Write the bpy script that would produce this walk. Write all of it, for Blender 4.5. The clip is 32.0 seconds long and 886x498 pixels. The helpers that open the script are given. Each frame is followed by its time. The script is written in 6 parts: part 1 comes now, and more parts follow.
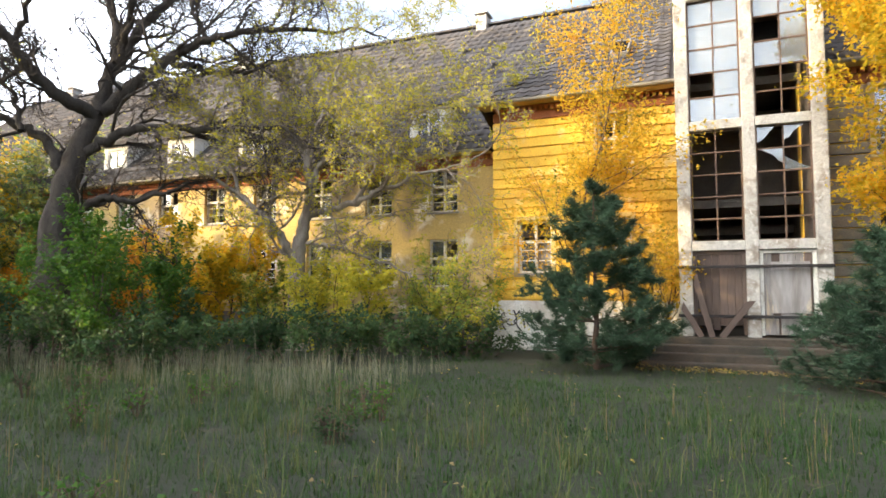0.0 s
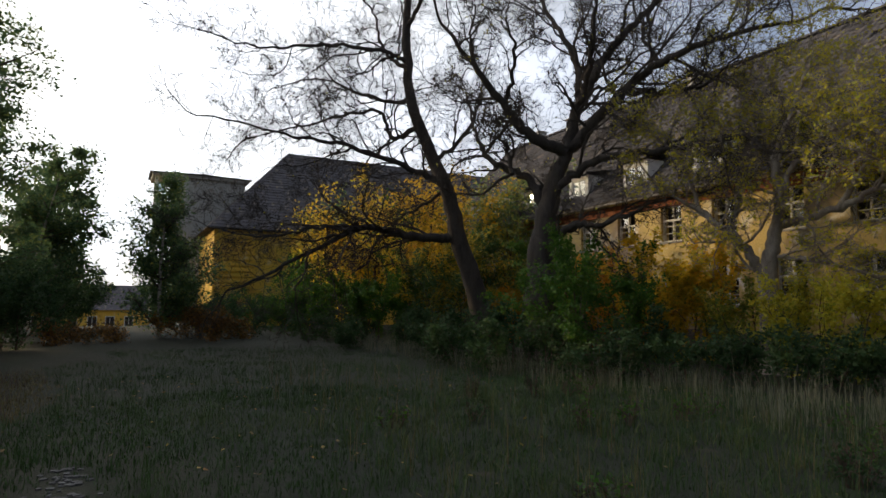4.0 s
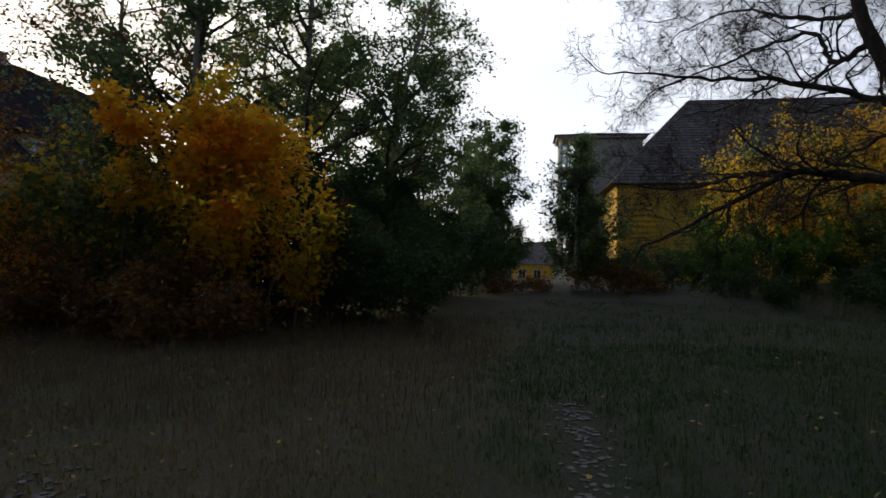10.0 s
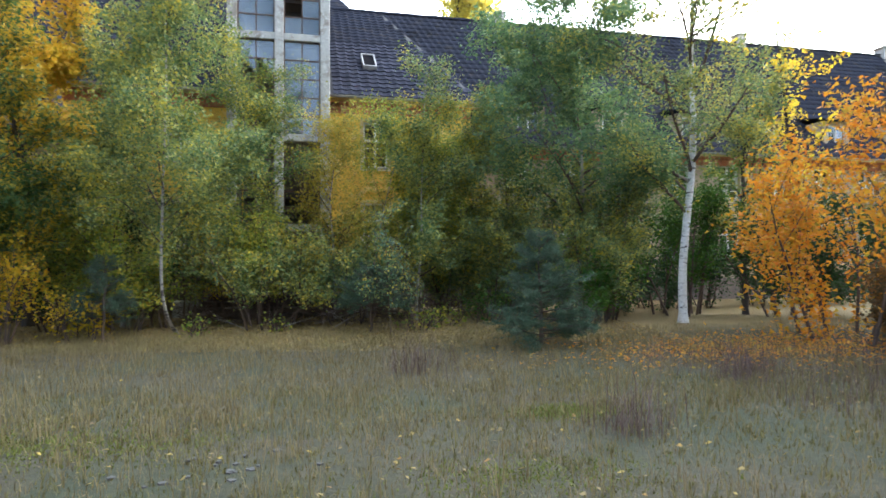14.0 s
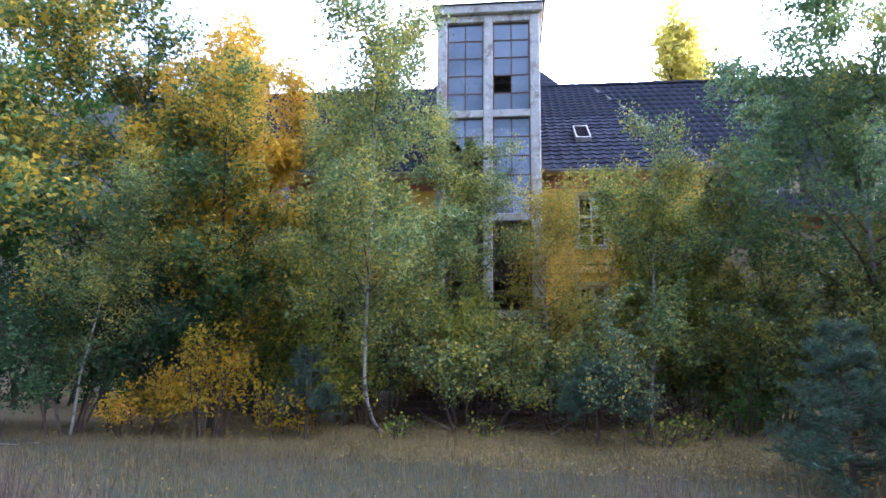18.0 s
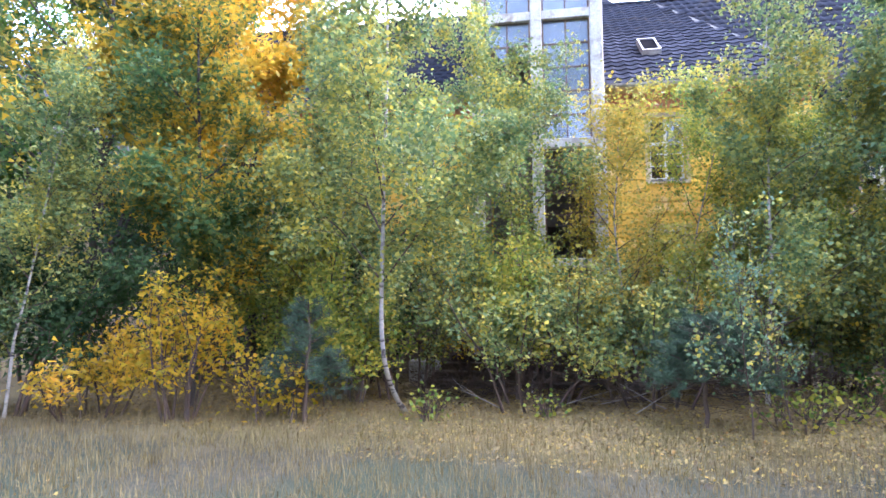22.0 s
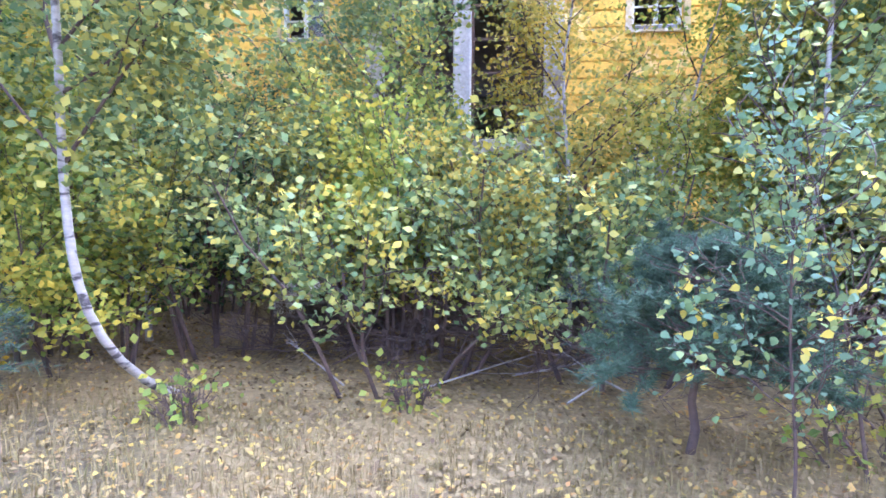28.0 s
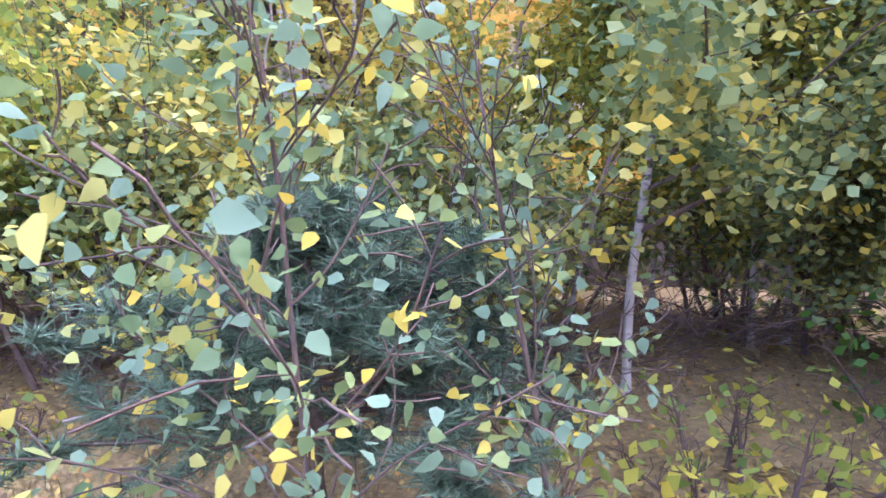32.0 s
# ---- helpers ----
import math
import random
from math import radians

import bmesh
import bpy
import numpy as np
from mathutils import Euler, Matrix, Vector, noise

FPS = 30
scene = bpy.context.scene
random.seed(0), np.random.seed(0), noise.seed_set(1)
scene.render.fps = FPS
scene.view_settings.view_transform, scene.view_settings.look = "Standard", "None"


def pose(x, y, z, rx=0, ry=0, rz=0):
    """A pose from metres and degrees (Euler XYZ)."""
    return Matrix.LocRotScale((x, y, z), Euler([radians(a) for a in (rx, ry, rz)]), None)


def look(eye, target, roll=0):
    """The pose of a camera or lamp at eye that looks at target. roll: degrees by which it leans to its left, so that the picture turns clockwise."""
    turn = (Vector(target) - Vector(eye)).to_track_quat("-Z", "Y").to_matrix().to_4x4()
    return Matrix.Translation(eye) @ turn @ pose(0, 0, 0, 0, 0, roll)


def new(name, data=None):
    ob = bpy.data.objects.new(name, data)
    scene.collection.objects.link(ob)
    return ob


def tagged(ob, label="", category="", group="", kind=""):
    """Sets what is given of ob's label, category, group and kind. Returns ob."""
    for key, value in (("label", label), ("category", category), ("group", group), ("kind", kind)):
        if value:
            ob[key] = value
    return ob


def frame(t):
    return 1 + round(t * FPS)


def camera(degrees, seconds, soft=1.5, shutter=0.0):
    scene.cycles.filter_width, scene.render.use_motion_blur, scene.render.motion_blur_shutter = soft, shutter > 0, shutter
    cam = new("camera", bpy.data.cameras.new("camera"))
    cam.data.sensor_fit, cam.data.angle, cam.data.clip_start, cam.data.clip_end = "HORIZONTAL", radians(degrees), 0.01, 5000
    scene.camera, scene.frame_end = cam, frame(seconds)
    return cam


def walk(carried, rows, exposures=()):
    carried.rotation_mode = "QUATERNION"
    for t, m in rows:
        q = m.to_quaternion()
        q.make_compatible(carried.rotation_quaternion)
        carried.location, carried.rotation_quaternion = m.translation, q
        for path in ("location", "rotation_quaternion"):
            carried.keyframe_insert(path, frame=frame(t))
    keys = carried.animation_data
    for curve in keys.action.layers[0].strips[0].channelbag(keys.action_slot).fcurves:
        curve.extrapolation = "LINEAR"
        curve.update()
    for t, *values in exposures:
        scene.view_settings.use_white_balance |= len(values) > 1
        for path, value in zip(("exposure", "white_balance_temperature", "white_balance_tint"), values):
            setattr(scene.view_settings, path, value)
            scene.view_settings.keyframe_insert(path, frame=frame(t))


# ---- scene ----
cam = camera(71.4, 32.0, soft=1.6, shutter=0.12)
# seconds, place in metres, heading, tilt and lean in degrees
PATH = [
    (0, -0.367, -0.565, 1.534, -157.30, 3.75, 0.03),
    (0.5, -0.302, -0.567, 1.545, -150.60, 3.91, 0.07),
    (1, -0.253, -0.557, 1.551, -144.08, 4.09, 0.08),
    (1.5, -0.230, -0.529, 1.554, -138.26, 4.31, 0.11),
    (2, -0.228, -0.482, 1.554, -132.87, 4.63, 0.17),
    (2.5, -0.229, -0.419, 1.555, -127.94, 4.94, 0.11),
    (3, -0.219, -0.349, 1.555, -123.30, 4.16, -0.14),
    (3.5, -0.198, -0.275, 1.557, -119.75, 4.58, -0.40),
    (5.5, 0.035, 0.143, 1.560, -109.18, 5.65, -0.62),
    (6, 0.069, 0.199, 1.550, -102.95, 5.80, -0.87),
    (6.5, 0.089, 0.292, 1.539, -97.45, 5.57, -1.07),
    (7, 0.102, 0.404, 1.523, -92.71, 5.32, -1.04),
    (7.5, 0.122, 0.485, 1.506, -88.73, 4.50, -0.87),
    (8, 0.142, 0.516, 1.494, -86.78, 3.23, -0.75),
    (8.5, 0.151, 0.524, 1.493, -86.95, 2.10, -0.69),
    (9, 0.137, 0.538, 1.505, -87.01, 1.23, -0.69),
    (9.5, 0.102, 0.583, 1.528, -86.94, 0.75, -0.69),
    (10, 0.077, 0.666, 1.548, -82.49, 0.56, -0.58),
    (10.5, 0.093, 0.748, 1.558, -71.42, 0.31, -0.46),
    (11, 0.149, 0.814, 1.562, -59.09, 0.18, -0.50),
    (11.5, 0.214, 0.898, 1.562, -46.85, 0.24, -0.63),
    (12, 0.277, 0.998, 1.556, -37.38, 0.27, -0.70),
    (12.5, 0.342, 1.105, 1.549, -30.07, 0.47, -0.61),
    (13, 0.406, 1.228, 1.542, -23.66, 0.67, -0.38),
    (13.5, 0.456, 1.364, 1.535, -17.10, 0.90, -0.06),
    (14, 0.474, 1.498, 1.531, -9.33, 0.97, 0.20),
    (14.5, 0.453, 1.617, 1.532, 0.18, 0.76, 0.25),
    (15, 0.408, 1.739, 1.543, 6.32, 0.86, 0.15),
    (15.5, 0.362, 1.893, 1.563, 8.39, 1.25, 0.06),
    (17.5, 0.308, 3.013, 1.731, 10.00, 7.65, -0.51),
    (18, 0.274, 3.358, 1.727, 9.63, 8.52, -0.64),
    (18.5, 0.214, 3.706, 1.699, 10.63, 8.80, -0.63),
    (19, 0.128, 4.054, 1.649, 11.63, 8.96, -0.61),
    (19.5, 0.027, 4.405, 1.592, 12.23, 9.02, -0.56),
    (20, -0.081, 4.774, 1.544, 12.11, 8.67, -0.44),
    (20.5, -0.181, 5.163, 1.511, 11.08, 7.94, -0.30),
    (21, -0.255, 5.564, 1.491, 11.16, 7.19, -0.09),
    (21.5, -0.292, 5.961, 1.473, 11.96, 6.34, 0.09),
    (22, -0.296, 6.343, 1.446, 13.26, 5.79, 0.18),
    (22.5, -0.283, 6.724, 1.416, 13.89, 5.09, 0.16),
    (23, -0.277, 7.111, 1.393, 12.40, 4.36, 0.13),
    (23.5, -0.293, 7.507, 1.386, 10.84, 3.69, 0.30),
    (24, -0.313, 7.897, 1.394, 11.67, 3.06, 0.50),
    (24.5, -0.331, 8.255, 1.408, 13.53, 2.05, 0.45),
    (26.5, -0.050, 9.745, 1.551, 14.34, -3.03, -0.25),
    (27, 0.042, 10.063, 1.546, 13.75, -3.60, -0.06),
    (27.5, 0.173, 10.363, 1.541, 14.30, -3.59, -0.09),
    (28, 0.337, 10.633, 1.537, 12.10, -3.62, -0.29),
    (28.5, 0.508, 10.861, 1.534, 9.57, -3.66, -0.41),
    (29, 0.688, 11.070, 1.526, 8.51, -3.77, -0.33),
    (29.5, 0.897, 11.300, 1.515, 7.61, -3.81, -0.09),
    (30, 1.121, 11.562, 1.508, 5.49, -4.16, 0.08),
    (30.5, 1.345, 11.840, 1.504, 2.91, -4.23, 0.17),
    (31, 1.572, 12.125, 1.492, 3.34, -4.65, 0.17),
    (31.5, 1.792, 12.416, 1.470, 7.80, -5.95, 0.06),
    (32, 2.002, 12.707, 1.442, 12.57, -6.66, 0.08),
]
# the clip's camera closes its exposure while the bright sky fills the view
STOPS = [(0, 1.02, 6350, 8), (1, 0.75, 6550, 8), (2, 0.6, 6750, 9), (3.0, -0.15, 6600, 10), (3.5, -0.65, 6400, 10), (6, -1.87, 5950, 11), (8, -1.92, 5900, 12), (9, -1.82, 5950, 12), (11, -1.35, 6100, 12), (11.5, -0.6, 6200, 11), (12.1, 0.75, 6200, 10), (13, 1.42, 5850, 7), (14, 1.6, 5650, 6), (14.5, 2.05, 5500, 12), (15, 2.5, 5150, 12), (15.5, 2.5, 5100, 12), (16.5, 2.0, 5000, 13), (17.5, 1.62, 4930, 19), (18.5, 1.47, 4930, 21), (20, 1.73, 5080, 21), (22, 2.68, 5230, 22), (24, 3.02, 4930, 24), (27, 3.28, 4780, 30), (31, 3.38, 4730, 37), (32, 3.38, 5230, 40)]
walk(cam, [(r[0], pose(r[1], r[2], r[3], 90 + r[5], r[6], r[4])) for r in PATH], STOPS)

# ---- light ----
SUN_AZ, SUN_EL = radians(54.5), radians(10.5)   # clockwise from +y towards +x
world = bpy.data.worlds.new("world")
scene.world = world
world.use_nodes = True
wn, wl = world.node_tree.nodes, world.node_tree.links
wn.clear()
w_out = wn.new("ShaderNodeOutputWorld")
w_bg = wn.new("ShaderNodeBackground")
w_sky = wn.new("ShaderNodeTexSky")
w_sky.sky_type = "NISHITA"
w_sky.sun_disc = False
w_sky.sun_elevation, w_sky.sun_rotation = SUN_EL, SUN_AZ
w_sky.air_density, w_sky.dust_density = 1.0, 1.5
# thin high cloud over the blue
w_co = wn.new("ShaderNodeTexCoord")
w_map = wn.new("ShaderNodeMapping")
w_map.inputs["Scale"].default_value = (1.0, 1.4, 2.6)
w_noise = wn.new("ShaderNodeTexNoise")
w_noise.inputs["Scale"].default_value = 2.2
w_noise.inputs["Detail"].default_value = 7
w_noise.inputs["Roughness"].default_value = 0.55
w_ramp = wn.new("ShaderNodeValToRGB")
w_ramp.color_ramp.elements[0].position, w_ramp.color_ramp.elements[1].position = 0.40, 0.70
w_bright = wn.new("ShaderNodeMix")
w_bright.data_type = "RGBA"
w_bright.inputs[7].default_value = (9.0, 10.2, 12.8, 1)
wl.new(w_co.outputs["Generated"], w_map.inputs["Vector"])
wl.new(w_map.outputs["Vector"], w_noise.inputs["Vector"])
wl.new(w_noise.outputs["Fac"], w_ramp.inputs["Fac"])
wl.new(w_ramp.outputs["Color"], w_bright.inputs[0])
wl.new(w_sky.outputs["Color"], w_bright.inputs[6])
# the haze grows brighter towards the sun
w_dot = wn.new("ShaderNodeVectorMath")
w_dot.operation = "DOT_PRODUCT"
w_dot.inputs[1].default_value = (math.sin(SUN_AZ) * math.cos(SUN_EL), math.cos(SUN_AZ) * math.cos(SUN_EL), math.sin(SUN_EL))
wl.new(w_co.outputs["Generated"], w_dot.inputs[0])
w_glow = wn.new("ShaderNodeValToRGB")
w_glow.color_ramp.interpolation = "EASE"
g_el = w_glow.color_ramp.elements
g_el[0].position, g_el[0].color = 0.0, (0, 0, 0, 1)
g_el[1].position, g_el[1].color = 1.0, (1.0, 0.92, 0.80, 1)
g_mid = g_el.new(0.8)
g_mid.color = (0.50, 0.49, 0.48, 1)
w_add = wn.new("ShaderNodeMix")
w_add.data_type, w_add.blend_type = "RGBA", "ADD"
w_add.inputs[0].default_value = 1.0
w_amp = wn.new("ShaderNodeMix")
w_amp.data_type, w_amp.blend_type = "RGBA", "MULTIPLY"
w_amp.inputs[0].default_value = 1.0
w_amp.inputs[7].default_value = (54, 54, 54, 1)
wl.new(w_dot.outputs["Value"], w_glow.inputs["Fac"])
wl.new(w_glow.outputs["Color"], w_amp.inputs[6])
wl.new(w_bright.outputs[2], w_add.inputs[6])
wl.new(w_amp.outputs[2], w_add.inputs[7])
wl.new(w_add.outputs[2], w_bg.inputs["Color"])
w_bg.inputs["Strength"].default_value = 0.11
wl.new(w_bg.outputs["Background"], w_out.inputs["Surface"])

sun_data = bpy.data.lights.new("sun", "SUN")
sun_data.energy, sun_data.angle, sun_data.color = 5.0, radians(0.6), (1.0, 0.76, 0.41)
sun = new("sun", sun_data)
sun.matrix_world = look((40 * math.sin(SUN_AZ), 40 * math.cos(SUN_AZ), 40 * math.tan(SUN_EL)), (0, 0, 0))

# ---- materials ----
def shader(name):
    m = bpy.data.materials.new(name)
    m.use_nodes = True
    nt = m.node_tree
    return m, nt, nt.nodes["Principled BSDF"]


def ramp_node(nt, colors, fac):
    r = nt.nodes.new("ShaderNodeValToRGB")
    el = r.color_ramp.elements
    while len(el) < len(colors):
        el.new(0.5)
    for i, (pos, c) in enumerate(colors):
        el[i].position, el[i].color = pos, (*c, 1)
    nt.links.new(fac, r.inputs["Fac"])
    return r.outputs["Color"]


def noise_node(nt, scale, detail=5, rough=0.6, stretch=(1, 1, 1), dist=0.0, coord="Object"):
    tc = nt.nodes.new("ShaderNodeTexCoord")
    mp = nt.nodes.new("ShaderNodeMapping")
    mp.inputs["Scale"].default_value = stretch
    n = nt.nodes.new("ShaderNodeTexNoise")
    n.inputs["Scale"].default_value, n.inputs["Detail"].default_value = scale, detail
    n.inputs["Roughness"].default_value, n.inputs["Distortion"].default_value = rough, dist
    nt.links.new(tc.outputs[coord], mp.inputs["Vector"])
    nt.links.new(mp.outputs["Vector"], n.inputs["Vector"])
    return n.outputs["Fac"]


def mix_node(nt, fac, a, b, mode="MIX"):
    m = nt.nodes.new("ShaderNodeMix")
    m.data_type, m.blend_type = "RGBA", mode
    for sock, val in ((0, fac), (6, a), (7, b)):
        if isinstance(val, (int, float)):
            m.inputs[sock].default_value = val
        elif isinstance(val, tuple):
            m.inputs[sock].default_value = (*val, 1)
        else:
            nt.links.new(val, m.inputs[sock])
    return m.outputs[2]


def bump_node(nt, b, height, strength=0.4, distance=0.02):
    n = nt.nodes.new("ShaderNodeBump")
    n.inputs["Strength"].default_value, n.inputs["Distance"].default_value = strength, distance
    nt.links.new(height, n.inputs["Height"])
    nt.links.new(n.outputs["Normal"], b.inputs["Normal"])


def rough_mat(name, base, stain, grain_scale=30, stain_scale=1.2, stain_at=(0.45, 0.68), roughness=0.85, bump=0.4, dist=0.02, stretch=(1, 1, 1), third=None, rnd=0.0):
    """Weathered matter: base colours in grain, a stain in patches, fine relief."""
    m, nt, b = shader(name)
    g = noise_node(nt, grain_scale, 6, 0.65, stretch)
    s = noise_node(nt, stain_scale, 6, 0.6, stretch, 0.6)
    dark = tuple(c * 0.78 for c in base)
    light = tuple(min(1, c * 1.15) for c in base)
    col = ramp_node(nt, [(0.3, dark), (0.7, light)], g)
    sf = ramp_node(nt, [(stain_at[0], (0, 0, 0)), (stain_at[1], (1, 1, 1))], s)
    col = mix_node(nt, sf, col, stain)
    if third:
        t = noise_node(nt, stain_scale * 2.7, 5, 0.6, stretch, 0.3)
        tf = ramp_node(nt, [(0.55, (0, 0, 0)), (0.68, (1, 1, 1))], t)
        col = mix_node(nt, tf, col, third)
    if rnd:
        oi = nt.nodes.new("ShaderNodeObjectInfo")
        rr = ramp_node(nt, [(0, (1 - rnd,) * 3), (1, (1 + rnd,) * 3)], oi.outputs["Random"])
        col = mix_node(nt, 1.0, col, rr, "MULTIPLY")
    nt.links.new(col, b.inputs["Base Color"])
    b.inputs["Roughness"].default_value = roughness
    b.inputs["Specular IOR Level"].default_value = 0.22
    bump_node(nt, b, g, bump, dist)
    return m


def leaf_mat(name, colors, translucent=0.35, roughness=0.5, patch=0.0, patch_scale=0.5):
    """Leaves: one colour a leaf out of the ramp, drifting in patches through the crown; light shines through them."""
    m, nt, b = shader(name)
    geo = nt.nodes.new("ShaderNodeNewGeometry")
    fac = geo.outputs["Random Per Island"]
    if patch:
        pn = noise_node(nt, patch_scale, 3, 0.5)
        add = nt.nodes.new("ShaderNodeMath")
        add.operation = "MULTIPLY_ADD"
        sub = nt.nodes.new("ShaderNodeMath")
        sub.operation = "MULTIPLY_ADD"
        sub.inputs[1].default_value, sub.inputs[2].default_value = patch * 4, -patch * 2
        nt.links.new(pn, sub.inputs[0])
        add.inputs[1].default_value = 1 - patch
        nt.links.new(fac, add.inputs[0])
        half = nt.nodes.new("ShaderNodeMath")
        half.operation, half.use_clamp = "ADD", True
        nt.links.new(sub.outputs[0], add.inputs[2])
        nt.links.new(add.outputs[0], half.inputs[0])
        half.inputs[1].default_value = patch * 0.5
        fac = half.outputs[0]
    n = len(colors)
    col = ramp_node(nt, [(i / max(1, n - 1), c) for i, c in enumerate(colors)], fac)
    nt.links.new(col, b.inputs["Base Color"])
    b.inputs["Roughness"].default_value = roughness
    b.inputs["Specular IOR Level"].default_value = 0.25
    tr = nt.nodes.new("ShaderNodeBsdfTranslucent")
    nt.links.new(col, tr.inputs["Color"])
    mx = nt.nodes.new("ShaderNodeMixShader")
    mx.inputs[0].default_value = translucent
    nt.links.new(b.outputs[0], mx.inputs[1])
    nt.links.new(tr.outputs[0], mx.inputs[2])
    nt.links.new(mx.outputs[0], nt.nodes["Material Output"].inputs["Surface"])
    return m


def glass_mat():
    m, nt, b = shader("old_glass")
    nt.nodes.remove(b)
    gl = nt.nodes.new("ShaderNodeBsdfGlossy")
    gl.inputs["Roughness"].default_value = 0.04
    gl.inputs["Color"].default_value = (0.92, 0.95, 1, 1)
    tr = nt.nodes.new("ShaderNodeBsdfTransparent")
    tr.inputs["Color"].default_value = (0.62, 0.68, 0.70, 1)
    # pale blue-grey diffuse stands for dust and for sky mirrored in the panes
    df = nt.nodes.new("ShaderNodeBsdfDiffuse")
    df.inputs["Color"].default_value = (0.40, 0.43, 0.47, 1)
    fr = nt.nodes.new("ShaderNodeFresnel")
    fr.inputs["IOR"].default_value = 1.75
    dust_and_sky = noise_node(nt, 3.0, 5)
    dm = nt.nodes.new("ShaderNodeMath")
    dm.operation = "MULTIPLY"
    dm.inputs[1].default_value = 0.5
    nt.links.new(dust_and_sky, dm.inputs[0])
    a = nt.nodes.new("ShaderNodeMixShader")
    c = nt.nodes.new("ShaderNodeMixShader")
    nt.links.new(dm.outputs[0], a.inputs[0])
    nt.links.new(tr.outputs[0], a.inputs[1])
    nt.links.new(df.outputs[0], a.inputs[2])
    nt.links.new(fr.outputs[0], c.inputs[0])
    nt.links.new(a.outputs[0], c.inputs[1])
    nt.links.new(gl.outputs[0], c.inputs[2])
    nt.links.new(c.outputs[0], nt.nodes["Material Output"].inputs["Surface"])
    return m


M_STUCCO = rough_mat("ochre_stucco", (0.80, 0.50, 0.075), (0.62, 0.35, 0.075), 22, 0.7, (0.5, 0.72), 0.9, 0.35, 0.01, third=(0.80, 0.60, 0.27), rnd=0.10)
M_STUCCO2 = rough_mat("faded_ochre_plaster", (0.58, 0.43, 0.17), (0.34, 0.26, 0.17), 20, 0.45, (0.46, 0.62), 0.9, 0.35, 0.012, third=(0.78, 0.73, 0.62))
# the shaded block's copy of the plaster, its colour dulled to carry shade
M_WING_SHADE = rough_mat("ochre_plaster_shade_tone", (0.40, 0.31, 0.20), (0.26, 0.20, 0.15), 20, 0.6, (0.42, 0.68), 0.9, 0.35, 0.012, third=(0.48, 0.36, 0.24))
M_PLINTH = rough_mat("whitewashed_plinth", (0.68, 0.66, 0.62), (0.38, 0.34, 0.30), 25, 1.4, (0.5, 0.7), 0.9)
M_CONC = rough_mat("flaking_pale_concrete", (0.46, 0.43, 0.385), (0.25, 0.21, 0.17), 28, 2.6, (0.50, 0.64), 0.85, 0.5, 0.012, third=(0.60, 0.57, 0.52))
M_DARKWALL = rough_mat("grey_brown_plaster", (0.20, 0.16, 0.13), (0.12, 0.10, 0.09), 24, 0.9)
# grey tone carries the shade on the sunlit block's bay beyond the tower
M_STUCCO_SHADE = rough_mat("stucco_shade_tone", (0.27, 0.23, 0.18), (0.17, 0.145, 0.12), 24, 0.9, third=(0.36, 0.28, 0.16))
M_BRICK = rough_mat("red_brick", (0.40, 0.15, 0.07), (0.24, 0.10, 0.06), 40, 3.0, roughness=0.9, rnd=0.25)
M_TILE = rough_mat("grey_brown_roof_tile", (0.10, 0.094, 0.098), (0.060, 0.054, 0.054), 30, 0.8, (0.5, 0.7), 0.8, 0.35, 0.01, third=(0.19, 0.16, 0.13), rnd=0.3)
M_TILE2 = rough_mat("dark_blue_grey_roof_tile", (0.042, 0.043, 0.056), (0.03, 0.029, 0.034), 30, 0.8, (0.5, 0.7), 0.85, 0.35, 0.01, third=(0.06, 0.055, 0.055), rnd=0.25)
for m_ in (M_TILE, M_TILE2):          # mossy matt tiles
    m_.node_tree.nodes["Principled BSDF"].inputs["Specular IOR Level"].default_value = 0.0
M_ROOFDECK = rough_mat("roof_felt", (0.06, 0.055, 0.055), (0.04, 0.04, 0.04), 20, 1.0)
M_WOOD = rough_mat("weathered_brown_wood", (0.14, 0.10, 0.08), (0.075, 0.055, 0.048), 18, 2.0, (0.45, 0.7), 0.8, 0.5, 0.01, (1, 1, 0.12), rnd=0.2)
M_GREYWOOD = rough_mat("weathered_grey_board", (0.27, 0.25, 0.24), (0.14, 0.12, 0.11), 18, 2.4, (0.5, 0.7), 0.8, 0.5, 0.01, (1, 1, 0.15), third=(0.48, 0.38, 0.26), rnd=0.2)
M_FRAME = rough_mat("flaking_white_paint", (0.66, 0.64, 0.58), (0.40, 0.34, 0.27), 40, 5.0, (0.55, 0.7), 0.6)
M_RUST = rough_mat("rusted_steel_bar", (0.16, 0.10, 0.07), (0.08, 0.055, 0.045), 60, 6.0, roughness=0.75)
M_IRON = rough_mat("black_iron", (0.03, 0.028, 0.028), (0.05, 0.035, 0.03), 50, 6.0, roughness=0.6)
# interior surfaces are coloured dark so that the rooms look unlit
M_DARK = rough_mat("unlit_interior_dark", (0.13, 0.115, 0.10), (0.08, 0.07, 0.06), 10, 0.6)
M_ZINC = rough_mat("dull_zinc_sheet", (0.30, 0.29, 0.28), (0.20, 0.17, 0.15), 20, 2.0, roughness=0.5)
M_STONE = rough_mat("mossy_step_stone", (0.085, 0.066, 0.05), (0.05, 0.046, 0.036), 30, 2.0, (0.45, 0.65), 0.9, 0.6, 0.02)
M_COBBLE = rough_mat("pale_grey_stone", (0.085, 0.082, 0.08), (0.05, 0.047, 0.045), 40, 4.0, roughness=0.6, rnd=0.3)
M_PITCH = rough_mat("pitch_black_opening", (0.012, 0.012, 0.014), (0.02, 0.018, 0.018), 20, 2.0)
M_PITCH.node_tree.nodes["Principled BSDF"].inputs["Specular IOR Level"].default_value = 0.0
